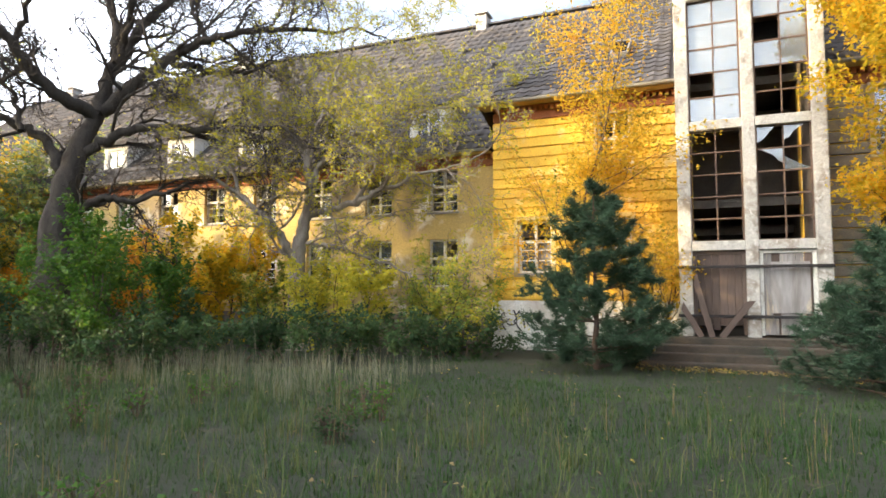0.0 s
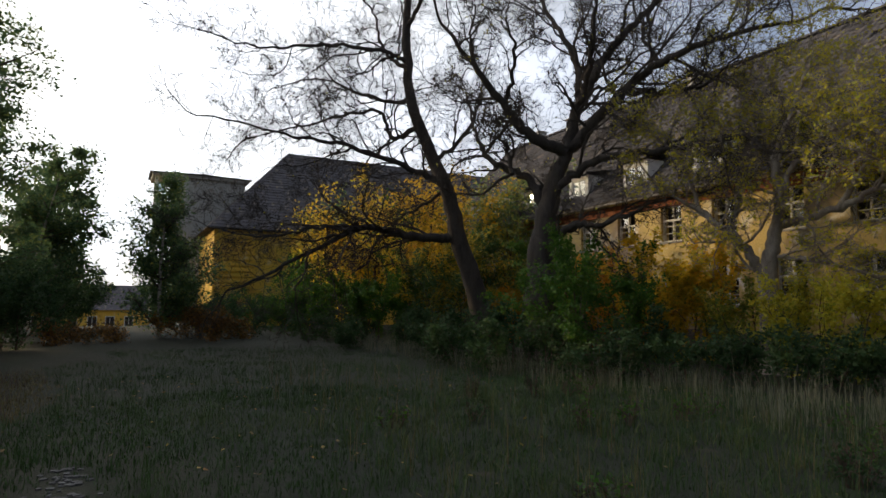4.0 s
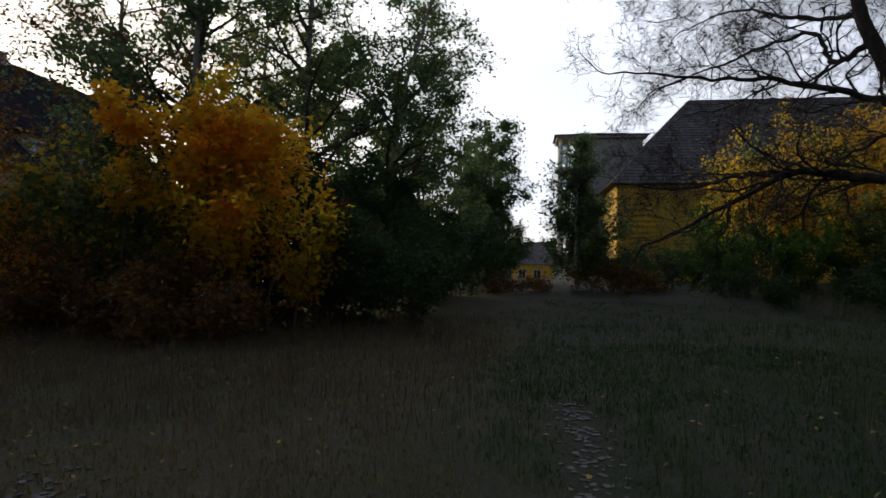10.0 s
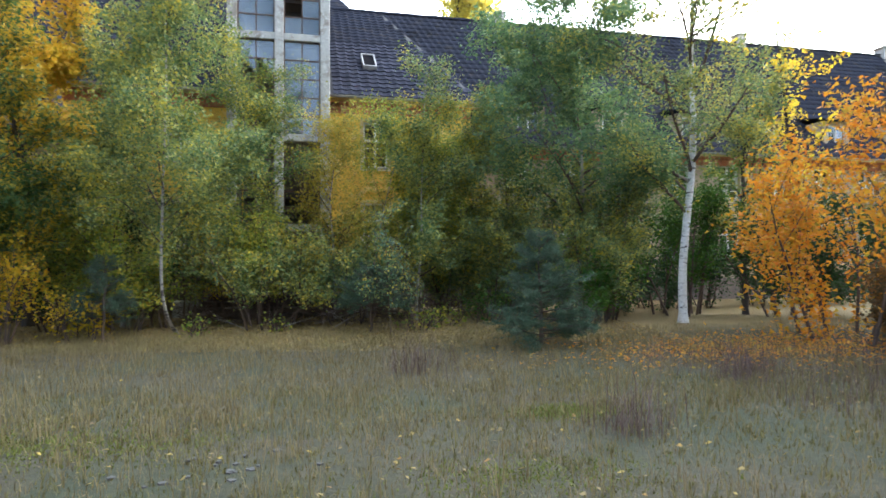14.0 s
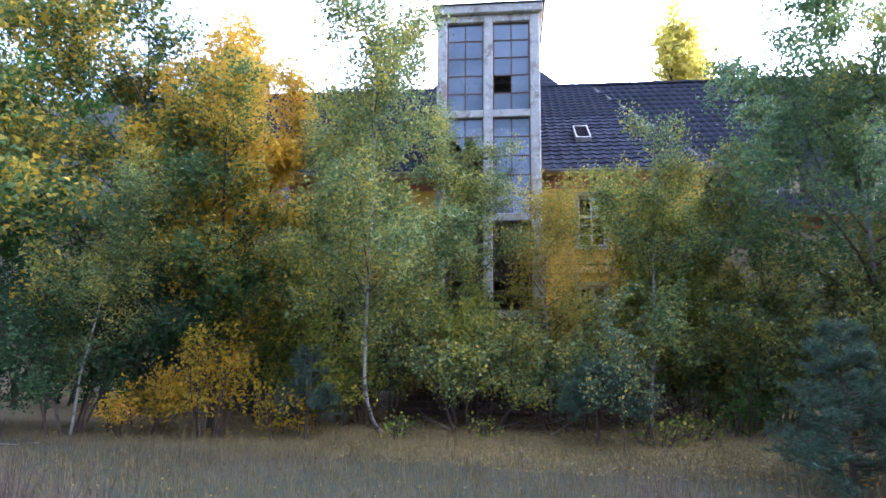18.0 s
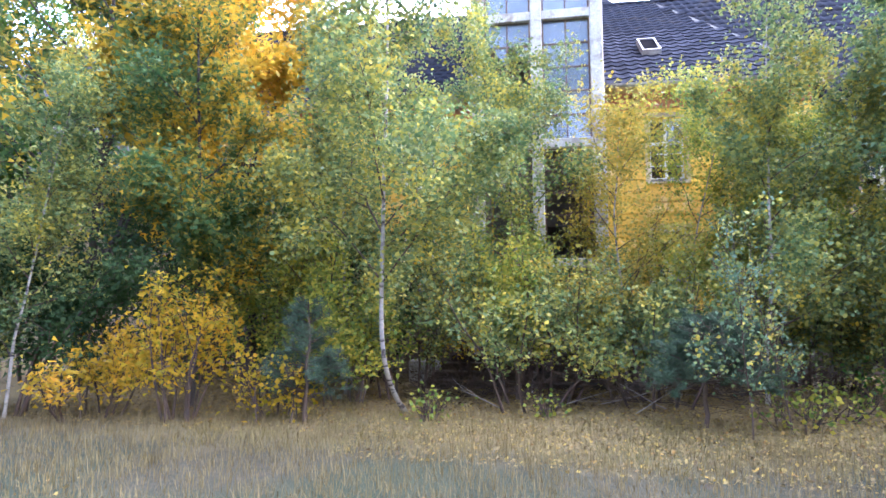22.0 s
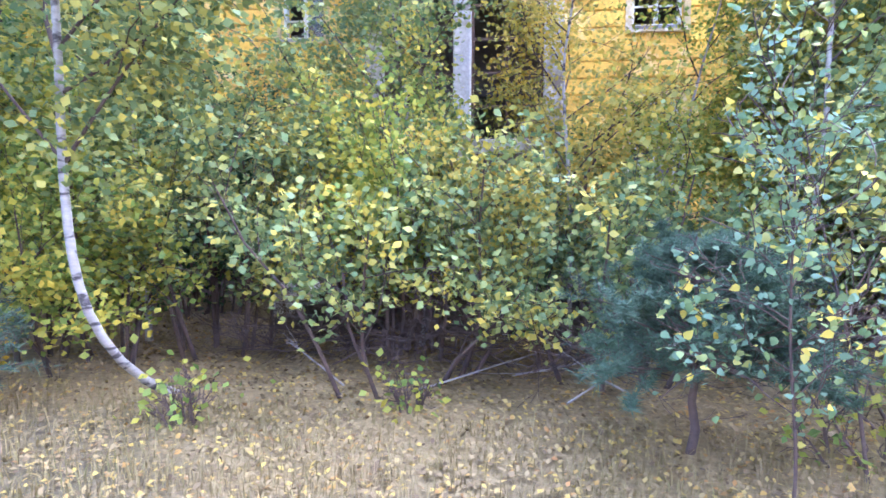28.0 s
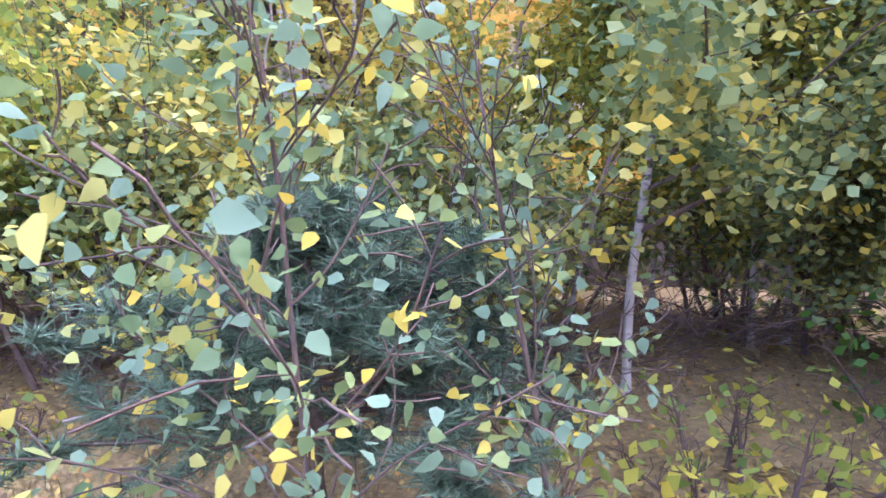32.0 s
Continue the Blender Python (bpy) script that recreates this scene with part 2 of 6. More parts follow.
M_INK = rough_mat("black_spray_paint", (0.03, 0.03, 0.035), (0.05, 0.05, 0.06), 30, 3.0)
M_CHIM = rough_mat("chimney_plaster", (0.50, 0.47, 0.43), (0.30, 0.24, 0.20), 30, 3.0)
M_GLASS = glass_mat()

M_BARK = rough_mat("dark_oak_bark", (0.075, 0.063, 0.054), (0.04, 0.034, 0.03), 26, 4.0, roughness=0.95, bump=0.9, dist=0.03, stretch=(1, 1, 0.3))
M_BARK_PALE = rough_mat("pale_grey_bark", (0.30, 0.26, 0.22), (0.16, 0.13, 0.11), 20, 3.0, roughness=0.9, bump=0.7, dist=0.02, stretch=(1, 1, 0.4))
M_BIRCHBARK = rough_mat("white_birch_bark", (0.34, 0.305, 0.26), (0.07, 0.06, 0.055), 14, 4.2, (0.53, 0.61), 0.75, 0.5, 0.01, (0.8, 0.8, 2.4), third=(0.36, 0.32, 0.29))
M_BIRCHWHITE = rough_mat("bright_birch_bark", (0.66, 0.64, 0.60), (0.07, 0.06, 0.055), 14, 3.6, (0.56, 0.63), 0.75, 0.5, 0.01, (0.8, 0.8, 2.4), third=(0.50, 0.47, 0.43))
M_TWIG = rough_mat("brown_twig", (0.11, 0.075, 0.055), (0.06, 0.045, 0.04), 30, 4.0)
M_STICK = rough_mat("bleached_dead_branch", (0.32, 0.28, 0.24), (0.24, 0.2, 0.17), 30, 4.0)

L_OAK = leaf_mat("oak_leaves", [(0.46, 0.43, 0.04), (0.60, 0.50, 0.04), (0.34, 0.38, 0.05)], 0.5)
L_BIRCH = leaf_mat("birch_leaves_turning", [(0.085, 0.145, 0.06), (0.14, 0.20, 0.075), (0.22, 0.26, 0.08), (0.40, 0.36, 0.07), (0.64, 0.48, 0.05)], 0.4, 0.5, 0.36, 1.1)
# the blue of reflected sky is mixed into these leaf colours
L_SAPLING_SKY = leaf_mat("sky_tinted_birch_leaves", [(0.14, 0.22, 0.13), (0.19, 0.28, 0.17), (0.14, 0.21, 0.08), (0.24, 0.30, 0.10), (0.64, 0.48, 0.06)], 0.45, 0.5)
L_BIRCH_GREEN = leaf_mat("birch_leaves_green", [(0.06, 0.11, 0.055), (0.095, 0.155, 0.068), (0.13, 0.20, 0.075), (0.28, 0.30, 0.07)], 0.55, 0.45, 0.2, 0.8)
L_YELLOW = leaf_mat("yellow_autumn_leaves", [(0.28, 0.28, 0.03), (0.55, 0.42, 0.03), (0.72, 0.48, 0.03), (0.70, 0.36, 0.025)], 0.72, 0.5, 0.2, 0.7)
L_ORANGE = leaf_mat("orange_maple_leaves", [(0.30, 0.26, 0.035), (0.58, 0.30, 0.02), (0.60, 0.24, 0.015), (0.50, 0.15, 0.012)], 0.55, 0.5, 0.25, 0.6)
L_GOLD = leaf_mat("golden_maple_leaves", [(0.14, 0.17, 0.03), (0.52, 0.36, 0.03), (0.64, 0.40, 0.025), (0.62, 0.30, 0.02)], 0.55, 0.5, 0.3, 0.5)
L_MAPLE = leaf_mat("maple_leaves_green_to_orange", [(0.05, 0.105, 0.04), (0.075, 0.14, 0.045), (0.13, 0.18, 0.045), (0.52, 0.37, 0.03), (0.66, 0.36, 0.02)], 0.45, 0.5, 0.40, 0.55)
L_FLAME = leaf_mat("bright_orange_maple_leaves", [(0.30, 0.33, 0.03), (0.70, 0.52, 0.03), (0.84, 0.42, 0.02), (0.82, 0.29, 0.013)], 0.78, 0.5, 0.42, 0.55)
L_LIME = leaf_mat("yellow_green_shrub_leaves", [(0.12, 0.20, 0.05), (0.22, 0.28, 0.05), (0.40, 0.38, 0.05), (0.60, 0.46, 0.05)], 0.5, 0.55, 0.3, 0.9)
L_MOSS = leaf_mat("green_moss", [(0.085, 0.105, 0.012), (0.12, 0.14, 0.018), (0.17, 0.17, 0.04)], 0.2, 0.9, 0.2, 1.5)
L_SOFTGOLD = leaf_mat("dull_yellow_birch_leaves", [(0.20, 0.22, 0.06), (0.36, 0.32, 0.07), (0.52, 0.40, 0.06), (0.56, 0.36, 0.05)], 0.5, 0.5, 0.3, 1.0)
L_RUSSET = leaf_mat("russet_shrub_leaves", [(0.07, 0.06, 0.025), (0.12, 0.075, 0.03), (0.24, 0.11, 0.025), (0.40, 0.20, 0.03)], 0.45, 0.6, 0.2, 0.6)
L_GREEN = leaf_mat("green_shrub_leaves", [(0.028, 0.060, 0.022), (0.043, 0.085, 0.028), (0.072, 0.112, 0.034)], 0.42, 0.62, 0.2, 0.6)
L_BRIGHT = leaf_mat("bright_green_leaves", [(0.035, 0.090, 0.012), (0.06, 0.14, 0.016), (0.13, 0.19, 0.02)], 0.45, 0.55, 0.2, 0.6)
L_PINE = leaf_mat("pine_needles", [(0.025, 0.055, 0.03), (0.04, 0.08, 0.04), (0.06, 0.10, 0.055)], 0.15, 0.5)
L_BLUEPINE = leaf_mat("blue_green_pine_needles", [(0.045, 0.080, 0.045), (0.072, 0.118, 0.066), (0.105, 0.15, 0.085)], 0.15, 0.5)
L_LITTER = leaf_mat("fallen_leaves", [(0.11, 0.072, 0.032), (0.17, 0.118, 0.05), (0.23, 0.165, 0.07), (0.28, 0.205, 0.085), (0.42, 0.30, 0.06), (0.28, 0.14, 0.04)], 0.15, 0.7)
L_GRASS = leaf_mat("meadow_grass", [(0.020, 0.048, 0.010), (0.030, 0.070, 0.014), (0.050, 0.092, 0.022), (0.095, 0.115, 0.042)], 0.25, 0.7, 0.42, 0.35)
L_TALL = leaf_mat("tall_yellow_green_grass", [(0.05, 0.075, 0.02), (0.09, 0.115, 0.03), (0.15, 0.15, 0.055)], 0.3, 0.7, 0.2, 0.5)
L_POPLAR = leaf_mat("poplar_leaves", [(0.46, 0.44, 0.10), (0.62, 0.56, 0.12), (0.70, 0.60, 0.10)], 0.55, 0.6)
L_OLIVE = leaf_mat("short_olive_grass", [(0.085, 0.080, 0.022), (0.14, 0.120, 0.035), (0.21, 0.168, 0.065)], 0.25, 0.8, 0.3, 0.4)
L_STRAW = leaf_mat("dry_grass", [(0.095, 0.070, 0.030), (0.175, 0.132, 0.055), (0.25, 0.19, 0.09), (0.14, 0.11, 0.04)], 0.25, 0.8, 0.2, 0.35)
L_PALE = leaf_mat("pale_dry_grass", [(0.15, 0.115, 0.042), (0.22, 0.17, 0.064), (0.29, 0.225, 0.09), (0.14, 0.13, 0.04)], 0.25, 0.8, 0.2, 0.6)
L_SILVER = leaf_mat("silvery_dry_stalks", [(0.12, 0.125, 0.075), (0.19, 0.185, 0.12), (0.26, 0.24, 0.16)], 0.25, 0.8, 0.2, 0.6)
L_HEATHER = leaf_mat("dead_brown_stalks", [(0.075, 0.045, 0.0375), (0.12, 0.075, 0.0638), (0.165, 0.12, 0.0975)], 0.1, 0.8)


def ground_mat():
    m, nt, b = shader("mown_meadow_soil")
    g = noise_node(nt, 18, 8, 0.7)
    s = noise_node(nt, 0.35, 5, 0.6, dist=0.5)
    f = noise_node(nt, 2.3, 6, 0.65)
    a = ramp_node(nt, [(0.3, (0.026, 0.022, 0.010)), (0.5, (0.048, 0.040, 0.018)), (0.72, (0.09, 0.07, 0.034))], g)
    c = ramp_node(nt, [(0.3, (0.020, 0.024, 0.008)), (0.7, (0.042, 0.046, 0.016))], g)
    sf = ramp_node(nt, [(0.42, (0, 0, 0)), (0.6, (1, 1, 1))], s)
    col = mix_node(nt, sf, a, c)
    # leaf mould under the thicket, greener and darker turf on the far side of the path
    tc = nt.nodes.new("ShaderNodeTexCoord")
    sx = nt.nodes.new("ShaderNodeSeparateXYZ")
    nt.links.new(tc.outputs["Object"], sx.inputs[0])
    wob = nt.nodes.new("ShaderNodeMath")
    wob.operation = "MULTIPLY_ADD"
    wob.inputs[1].default_value = 5.0
    nt.links.new(noise_node(nt, 0.5, 4), wob.inputs[0])
    nt.links.new(sx.outputs["Y"], wob.inputs[2])
    mr = nt.nodes.new("ShaderNodeMapRange")
    mr.inputs["From Min"].default_value, mr.inputs["From Max"].default_value = 14.8, 17.2
    nt.links.new(wob.outputs[0], mr.inputs["Value"])
    mould = ramp_node(nt, [(0.3, (0.13, 0.090, 0.034)), (0.7, (0.33, 0.235, 0.09))], g)
    col = mix_node(nt, mr.outputs[0], col, mould)
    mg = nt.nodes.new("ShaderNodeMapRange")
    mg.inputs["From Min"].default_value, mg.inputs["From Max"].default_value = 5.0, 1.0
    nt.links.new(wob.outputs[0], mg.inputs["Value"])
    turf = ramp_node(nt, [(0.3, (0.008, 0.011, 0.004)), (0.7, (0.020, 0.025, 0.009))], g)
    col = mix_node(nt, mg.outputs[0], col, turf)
    ff = ramp_node(nt, [(0.6, (0, 0, 0)), (0.72, (0.7, 0.7, 0.7))], f)
    col = mix_node(nt, ff, col, (0.085, 0.055, 0.034))
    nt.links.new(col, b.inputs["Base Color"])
    b.inputs["Roughness"].default_value = 0.95
    bump_node(nt, b, g, 0.8, 0.05)
    return m


M_GROUND = ground_mat()

# ---- mesh helpers ----
def quick_mesh(name, verts, face_sets):
    """A mesh from points and sets of faces, each set an array with one row a face."""
    me = bpy.data.meshes.new(name)
    verts = np.asarray(verts, dtype=np.float32)
    sets = [np.asarray(f, dtype=np.int32) for f in face_sets if len(f)]
    me.vertices.add(len(verts))
    me.vertices.foreach_set("co", verts.ravel())
    flat = np.concatenate([f.ravel() for f in sets])
    sizes = np.concatenate([np.full(len(f), f.shape[1], dtype=np.int32) for f in sets])
    starts = np.concatenate([[0], np.cumsum(sizes)[:-1]]).astype(np.int32)
    me.loops.add(len(flat))
    me.loops.foreach_set("vertex_index", flat)
    me.polygons.add(len(sizes))
    me.polygons.foreach_set("loop_start", starts)
    me.update(calc_edges=True)
    return me


def mesh_ob(name, verts, faces, mat, parent=None, label="", smooth=False):
    me = quick_mesh(name, verts, [faces])
    me.materials.append(mat)
    if smooth:
        me.polygons.foreach_set("use_smooth", [True] * len(me.polygons))
    ob = new(name, me)
    if parent is not None:
        ob.parent = parent
    if label:
        ob["label"] = label
    return ob


def part(name, bm, mat, parent=None, label="", bevel=0.0, smooth=False):
    """Links a bmesh as one mesh object under a thing or a part."""
    if bevel:
        bmesh.ops.bevel(bm, geom=bm.edges[:], offset=bevel, segments=1, affect="EDGES", clamp_overlap=True)
    bmesh.ops.recalc_face_normals(bm, faces=bm.faces)
    me = bpy.data.meshes.new(name)
    bm.to_mesh(me)
    bm.free()
    me.materials.append(mat)
    if smooth:
        me.polygons.foreach_set("use_smooth", [True] * len(me.polygons))
    ob = new(name, me)
    if parent is not None:
        ob.parent = parent
    if label:
        ob["label"] = label
    return ob


def thing(name, x, y, z, label, category, group=""):
    ob = new(name)
    ob.location = (x, y, z)
    ob.empty_display_size = 0.2
    return tagged(ob, label, category, group)


def shared(name, me, parent, m):
    ob = new(name, me)
    ob.parent = parent
    ob.matrix_local = m
    return ob


def add_box(bm, x0, x1, y0, y1, z0, z1):
    x0, x1 = min(x0, x1), max(x0, x1)
    y0, y1 = min(y0, y1), max(y0, y1)
    vs = [bm.verts.new((x, y, z)) for z in (z0, z1) for x, y in ((x0, y0), (x1, y0), (x1, y1), (x0, y1))]
    for f in ((0, 3, 2, 1), (4, 5, 6, 7), (0, 1, 5, 4), (1, 2, 6, 5), (2, 3, 7, 6), (3, 0, 4, 7)):
        bm.faces.new([vs[i] for i in f])


def add_poly(bm, pts):
    bm.faces.new([bm.verts.new(p) for p in pts])


def ground_z(x, y):
    fall = -0.058 * max(0.0, x - 44) if x < 200 else -9.0
    return fall + 0.05 * math.sin(x * 0.35 + 1) * math.sin(y * 0.4) + 0.025 * math.sin(x * 1.1) * math.cos(y * 1.3)


# ---- the two barracks blocks that face each other ----
TOWER_X0, TOWER_X1 = -2.76, 0.06
TOWER_MID = 0.5 * (TOWER_X0 + TOWER_X1)
RIS_X1, RIS_X0 = 4.62, TOWER_X0 - 4.56     # the projecting bays beside the tower
RIDGE_V = 7.0
WING_V, WING_EAVE = 1.15, 5.45              # the long wing stands back and has a lower eave


def wall_with_holes(bm, box, u0, u1, z0, z1, v0, v1, holes):
    """A wall from u0 to u1 and z0 to z1 between depths v0 and v1, with openings (ua, ub, za, zb) right through."""
    us = sorted({u0, u1, *[h[0] for h in holes], *[h[1] for h in holes]})
    us = [u for u in us if u0 <= u <= u1]
    for ua, ub in zip(us, us[1:]):
        mid = 0.5 * (ua + ub)
        cuts = sorted((h[2], h[3]) for h in holes if h[0] < mid < h[1])
        z = z0
        for za, zb in cuts:
            if za > z:
                box(bm, ua, ub, v0, v1, z, za)
            z = max(z, zb)
        if z < z1:
            box(bm, ua, ub, v0, v1, z, z1)


def barracks(name, y0, s, x_end, label, rng, wreck):
    """One block: stair tower, projecting bays, long wing. y0: plane of the bays' front; s: +1 or -1, the way into the house."""
    tile_mat = M_TILE if s == -1 else M_TILE2
    EAVE_Z, RIDGE_Z = (6.35, 11.85) if s == -1 else (6.5, 12.1)
    house = thing(name, 0, y0, 0, label, "building")
    if s == 1:                        # this block stands a little askew
        house.matrix_world = pose(TOWER_MID, y0, 0, 0, 0, 3.5) @ Matrix.Translation((-TOWER_MID, 0, 0))

    def box(bm, u0, u1, v0, v1, z0, z1):
        add_box(bm, u0, u1, s * v0, s * v1, z0, z1)

    def pt(u, v, z):
        return (u, s * v, z)

    # window openings: bay and wing
    bay_windows = [(1.15, 1.92, 4.42, 5.86), (1.15, 1.92, 1.95, 3.30), (3.1, 3.98, 1.95, 3.30)]
    left_windows = [(2 * TOWER_MID - h[1], 2 * TOWER_MID - h[0], h[2], h[3]) for h in bay_windows]
    wing_windows = []
    u = 6.1
    while u < x_end - 1.5:
        wing_windows += [(u, u + 0.92, 3.8, 5.08), (u, u + 0.92, 1.6, 3.0)]
        u += 2.15
    # structural walls
    bm = bmesh.new()
    wall_with_holes(bm, box, TOWER_X1 - 0.3, RIS_X1, 0.0, 6.1, 0.03, 0.42, bay_windows)
    wall_with_holes(bm, box, RIS_X0, TOWER_X0 + 0.3, 0.0, 6.1, 0.03, 0.42, left_windows)
    box(bm, RIS_X1 - 0.36, RIS_X1, 0.42, 2.0, 0, 6.1)
    box(bm, RIS_X0, RIS_X0 + 0.36, 0.42, 2.0, 0, 6.1)
    part("bay_wall", bm, M_STUCCO, house, "ochre stucco wall with deep horizontal joints")
    bm = bmesh.new()
    wall_with_holes(bm, box, RIS_X1, x_end, 0.0, WING_EAVE - 0.25, WING_V, WING_V + 0.4, wing_windows)
    box(bm, RIS_X0 - 14, RIS_X0, WING_V, WING_V + 0.4, 0, WING_EAVE - 0.25)
    box(bm, x_end - 0.4, x_end, WING_V + 0.4, 2 * RIDGE_V - 0.6, 0, WING_EAVE - 0.25)
    box(bm, RIS_X0 - 14, RIS_X0 - 13.6, WING_V + 0.4, 2 * RIDGE_V - 0.6, 0, WING_EAVE - 0.25)
    box(bm, RIS_X0 - 14, x_end, 2 * RIDGE_V - 1.0, 2 * RIDGE_V - 0.6, 0, WING_EAVE - 0.25)
    # the shaded block takes the plaster with shade in its colour
    part("wing_wall", bm, M_STUCCO2 if s == -1 else M_WING_SHADE, house, "faded stained ochre plaster wall")
    # unseen floors and a partition, coloured dark, are added to keep the rooms dark
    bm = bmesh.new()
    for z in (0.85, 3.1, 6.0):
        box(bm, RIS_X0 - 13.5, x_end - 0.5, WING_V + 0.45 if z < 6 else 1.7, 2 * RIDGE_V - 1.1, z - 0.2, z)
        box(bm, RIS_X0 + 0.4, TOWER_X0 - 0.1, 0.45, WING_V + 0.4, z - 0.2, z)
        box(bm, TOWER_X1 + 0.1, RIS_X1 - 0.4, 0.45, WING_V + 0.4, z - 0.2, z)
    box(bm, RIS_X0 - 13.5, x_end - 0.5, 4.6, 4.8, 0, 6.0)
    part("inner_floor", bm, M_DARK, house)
    # stucco bands with open joints, each a course of its own
    pitch = 0.262
    n = 0
    for side, holes in ((1, bay_windows), (-1, left_windows)):
        ua, ub = (TOWER_X1 + 0.02, RIS_X1 + 0.015) if side == 1 else (RIS_X0 - 0.015, TOWER_X0 - 0.02)
        z = 1.28
        while z < 5.86:
            z1 = min(z + pitch - 0.028, 5.9)
            cuts = [(h[0] - 0.10, h[1] + 0.10) for h in holes if h[2] - 0.10 < z1 and h[3] + 0.1 > z]
            spans, a = [], ua
            for c0, c1 in sorted(cuts):
                if c0 > a:
                    spans.append((a, c0))
                a = c1
            if a < ub:
                spans.append((a, ub))
            for a0, a1 in spans:
                bm = bmesh.new()
                box(bm, a0, a1, -0.035 - rng.uniform(0, 0.008), 0.03, z, z1)
                # beyond the sunlit tower the bands take the shade-coloured stucco
                part("stucco_band", bm, M_STUCCO if side == 1 or s == 1 else M_STUCCO_SHADE, house, bevel=0.009)
            z += pitch
    # plinth
    for ua, ub in ((TOWER_X1, RIS_X1 + 0.06), (RIS_X0 - 0.06, TOWER_X0)):
        bm = bmesh.new()
        box(bm, ua, ub, -0.06, 0.03, 0.0, 1.25)
        # whitewashed in the sun; the shaded block's shade is put into a darker colour
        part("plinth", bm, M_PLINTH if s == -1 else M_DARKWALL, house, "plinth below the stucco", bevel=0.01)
    bm = bmesh.new()
    box(bm, RIS_X1 + 0.06, x_end + 0.05, WING_V - 0.06, WING_V, 0.0, 0.8)
    part("wing_plinth", bm, M_DARKWALL, house, bevel=0.01)
    # brick frieze with dentils under the eaves
    for (ua, ub, v, zt) in ((TOWER_X1, RIS_X1, 0.0, EAVE_Z - 0.06), (RIS_X0, TOWER_X0, 0.0, EAVE_Z - 0.06), (RIS_X1 + 0.02, x_end, WING_V, WING_EAVE - 0.04)):
        bm = bmesh.new()
        box(bm, ua, ub, v - 0.05, v + 0.42, zt - 0.36, zt - 0.13)
        box(bm, ua, ub, v - 0.16, v + 0.42, zt - 0.065, zt)
        part("brick_cornice", bm, M_BRICK, house, "red brick cornice under the eave")
        me = None
        k = int((ub - ua) / 0.145)
        if v > 0:
            k = min(k, 150)
        for i in range(k):
            m = pose(ua + 0.06 + i * 0.145, s * (v - 0.1), zt - 0.10)
            if me is None:
                bm = bmesh.new()
                add_box(bm, -0.038, 0.038, -0.055, 0.09, -0.055, 0.034)
                bmesh.ops.recalc_face_normals(bm, faces=bm.faces)
                me = bpy.data.meshes.new("dentil")
                bm.to_mesh(me)
                bm.free()
                me.materials.append(M_BRICK)
            shared("dentil", me, house, m)
    # ---- windows ----
    def window(h, v, boarded=False, kind=0):
        ua, ub, za, zb = h
        bm = bmesh.new()
        t = 0.055
        box(bm, ua, ub, v, v + 0.10, za, za + t)
        box(bm, ua, ub, v, v + 0.10, zb - t, zb)
        box(bm, ua, ua + t, v, v + 0.10, za + t, zb - t)
        box(bm, ub - t, ub, v, v + 0.10, za + t, zb - t)
        w = part("window", bm, M_FRAME, house, "flaking white wooden window frame")
        zc = za + (zb - za) * 0.60
        uc = 0.5 * (ua + ub)
        bars = [("transom", ua + t, ub - t, 0.0, 0.09, zc - 0.035, zc + 0.035), ("mullion", uc - 0.03, uc + 0.03, 0.0, 0.09, za + t, zc - 0.035), ("mullion", uc - 0.03, uc + 0.03, 0.0, 0.09, zc + 0.035, zb - t)]
        for q in (0.33, 0.66):
            zq = za + t + (zc - za) * q
            bars += [("glazing_bar", ua + t, uc - 0.03, 0.02, 0.06, zq - 0.012, zq + 0.012), ("glazing_bar", uc + 0.03, ub - t, 0.02, 0.06, zq - 0.012, zq + 0.012)]
        for bar, a, b, c, d, e, f in bars:
            bm = bmesh.new()
            box(bm, a, b, v + c, v + d, e, f)
            part(bar, bm, M_FRAME, w)
        bm = bmesh.new()
        box(bm, ua - 0.06, ub + 0.06, v - 0.17, v + 0.1, za - 0.06, za - 0.004)
        part("window_sill", bm, M_ZINC, w, bevel=0.008)
        if boarded:
            bm = bmesh.new()
            box(bm, ua + 0.03, ub - 0.03, v + 0.105, v + 0.125, za + 0.05, zc)
            part("board", bm, M_GREYWOOD, w, "grey sheet of board behind the frame")
        for (pa, pb) in ((ua + t, uc - 0.03), (uc + 0.03, ub - t)):
            for (qa, qb) in ((za + t, zc - 0.035), (zc + 0.035, zb - t)):
                if rng.random() < 0.55:
                    bm = bmesh.new()
                    box(bm, pa, pb, v + 0.045, v + 0.05, qa, qb)
                    pane = part("pane", bm, M_GLASS, w, "grey glass pane, dust and mirrored sky in its colour")
                    pane.visible_shadow = False

    for h in bay_windows + left_windows:
        window(h, 0.13, h[2] < 3)
        bm = bmesh.new()
        ua, ub, za, zb = h
        for (a, b, c, d) in ((ua - 0.10, ua, za - 0.1, zb + 0.1), (ub, ub + 0.10, za - 0.1, zb + 0.1), (ua, ub, zb, zb + 0.1), (ua, ub, za - 0.1, za - 0.06)):
            box(bm, a, b, -0.045, 0.03, c, d)
        part("window_surround", bm, M_STUCCO2, house)
    for h in wing_windows:
        window(h, WING_V + 0.12, rng.random() < 0.25)
    # ---- roof: tiled slopes ----
    deck = bmesh.new()
    break_v, break_z = 3.1, 7.75
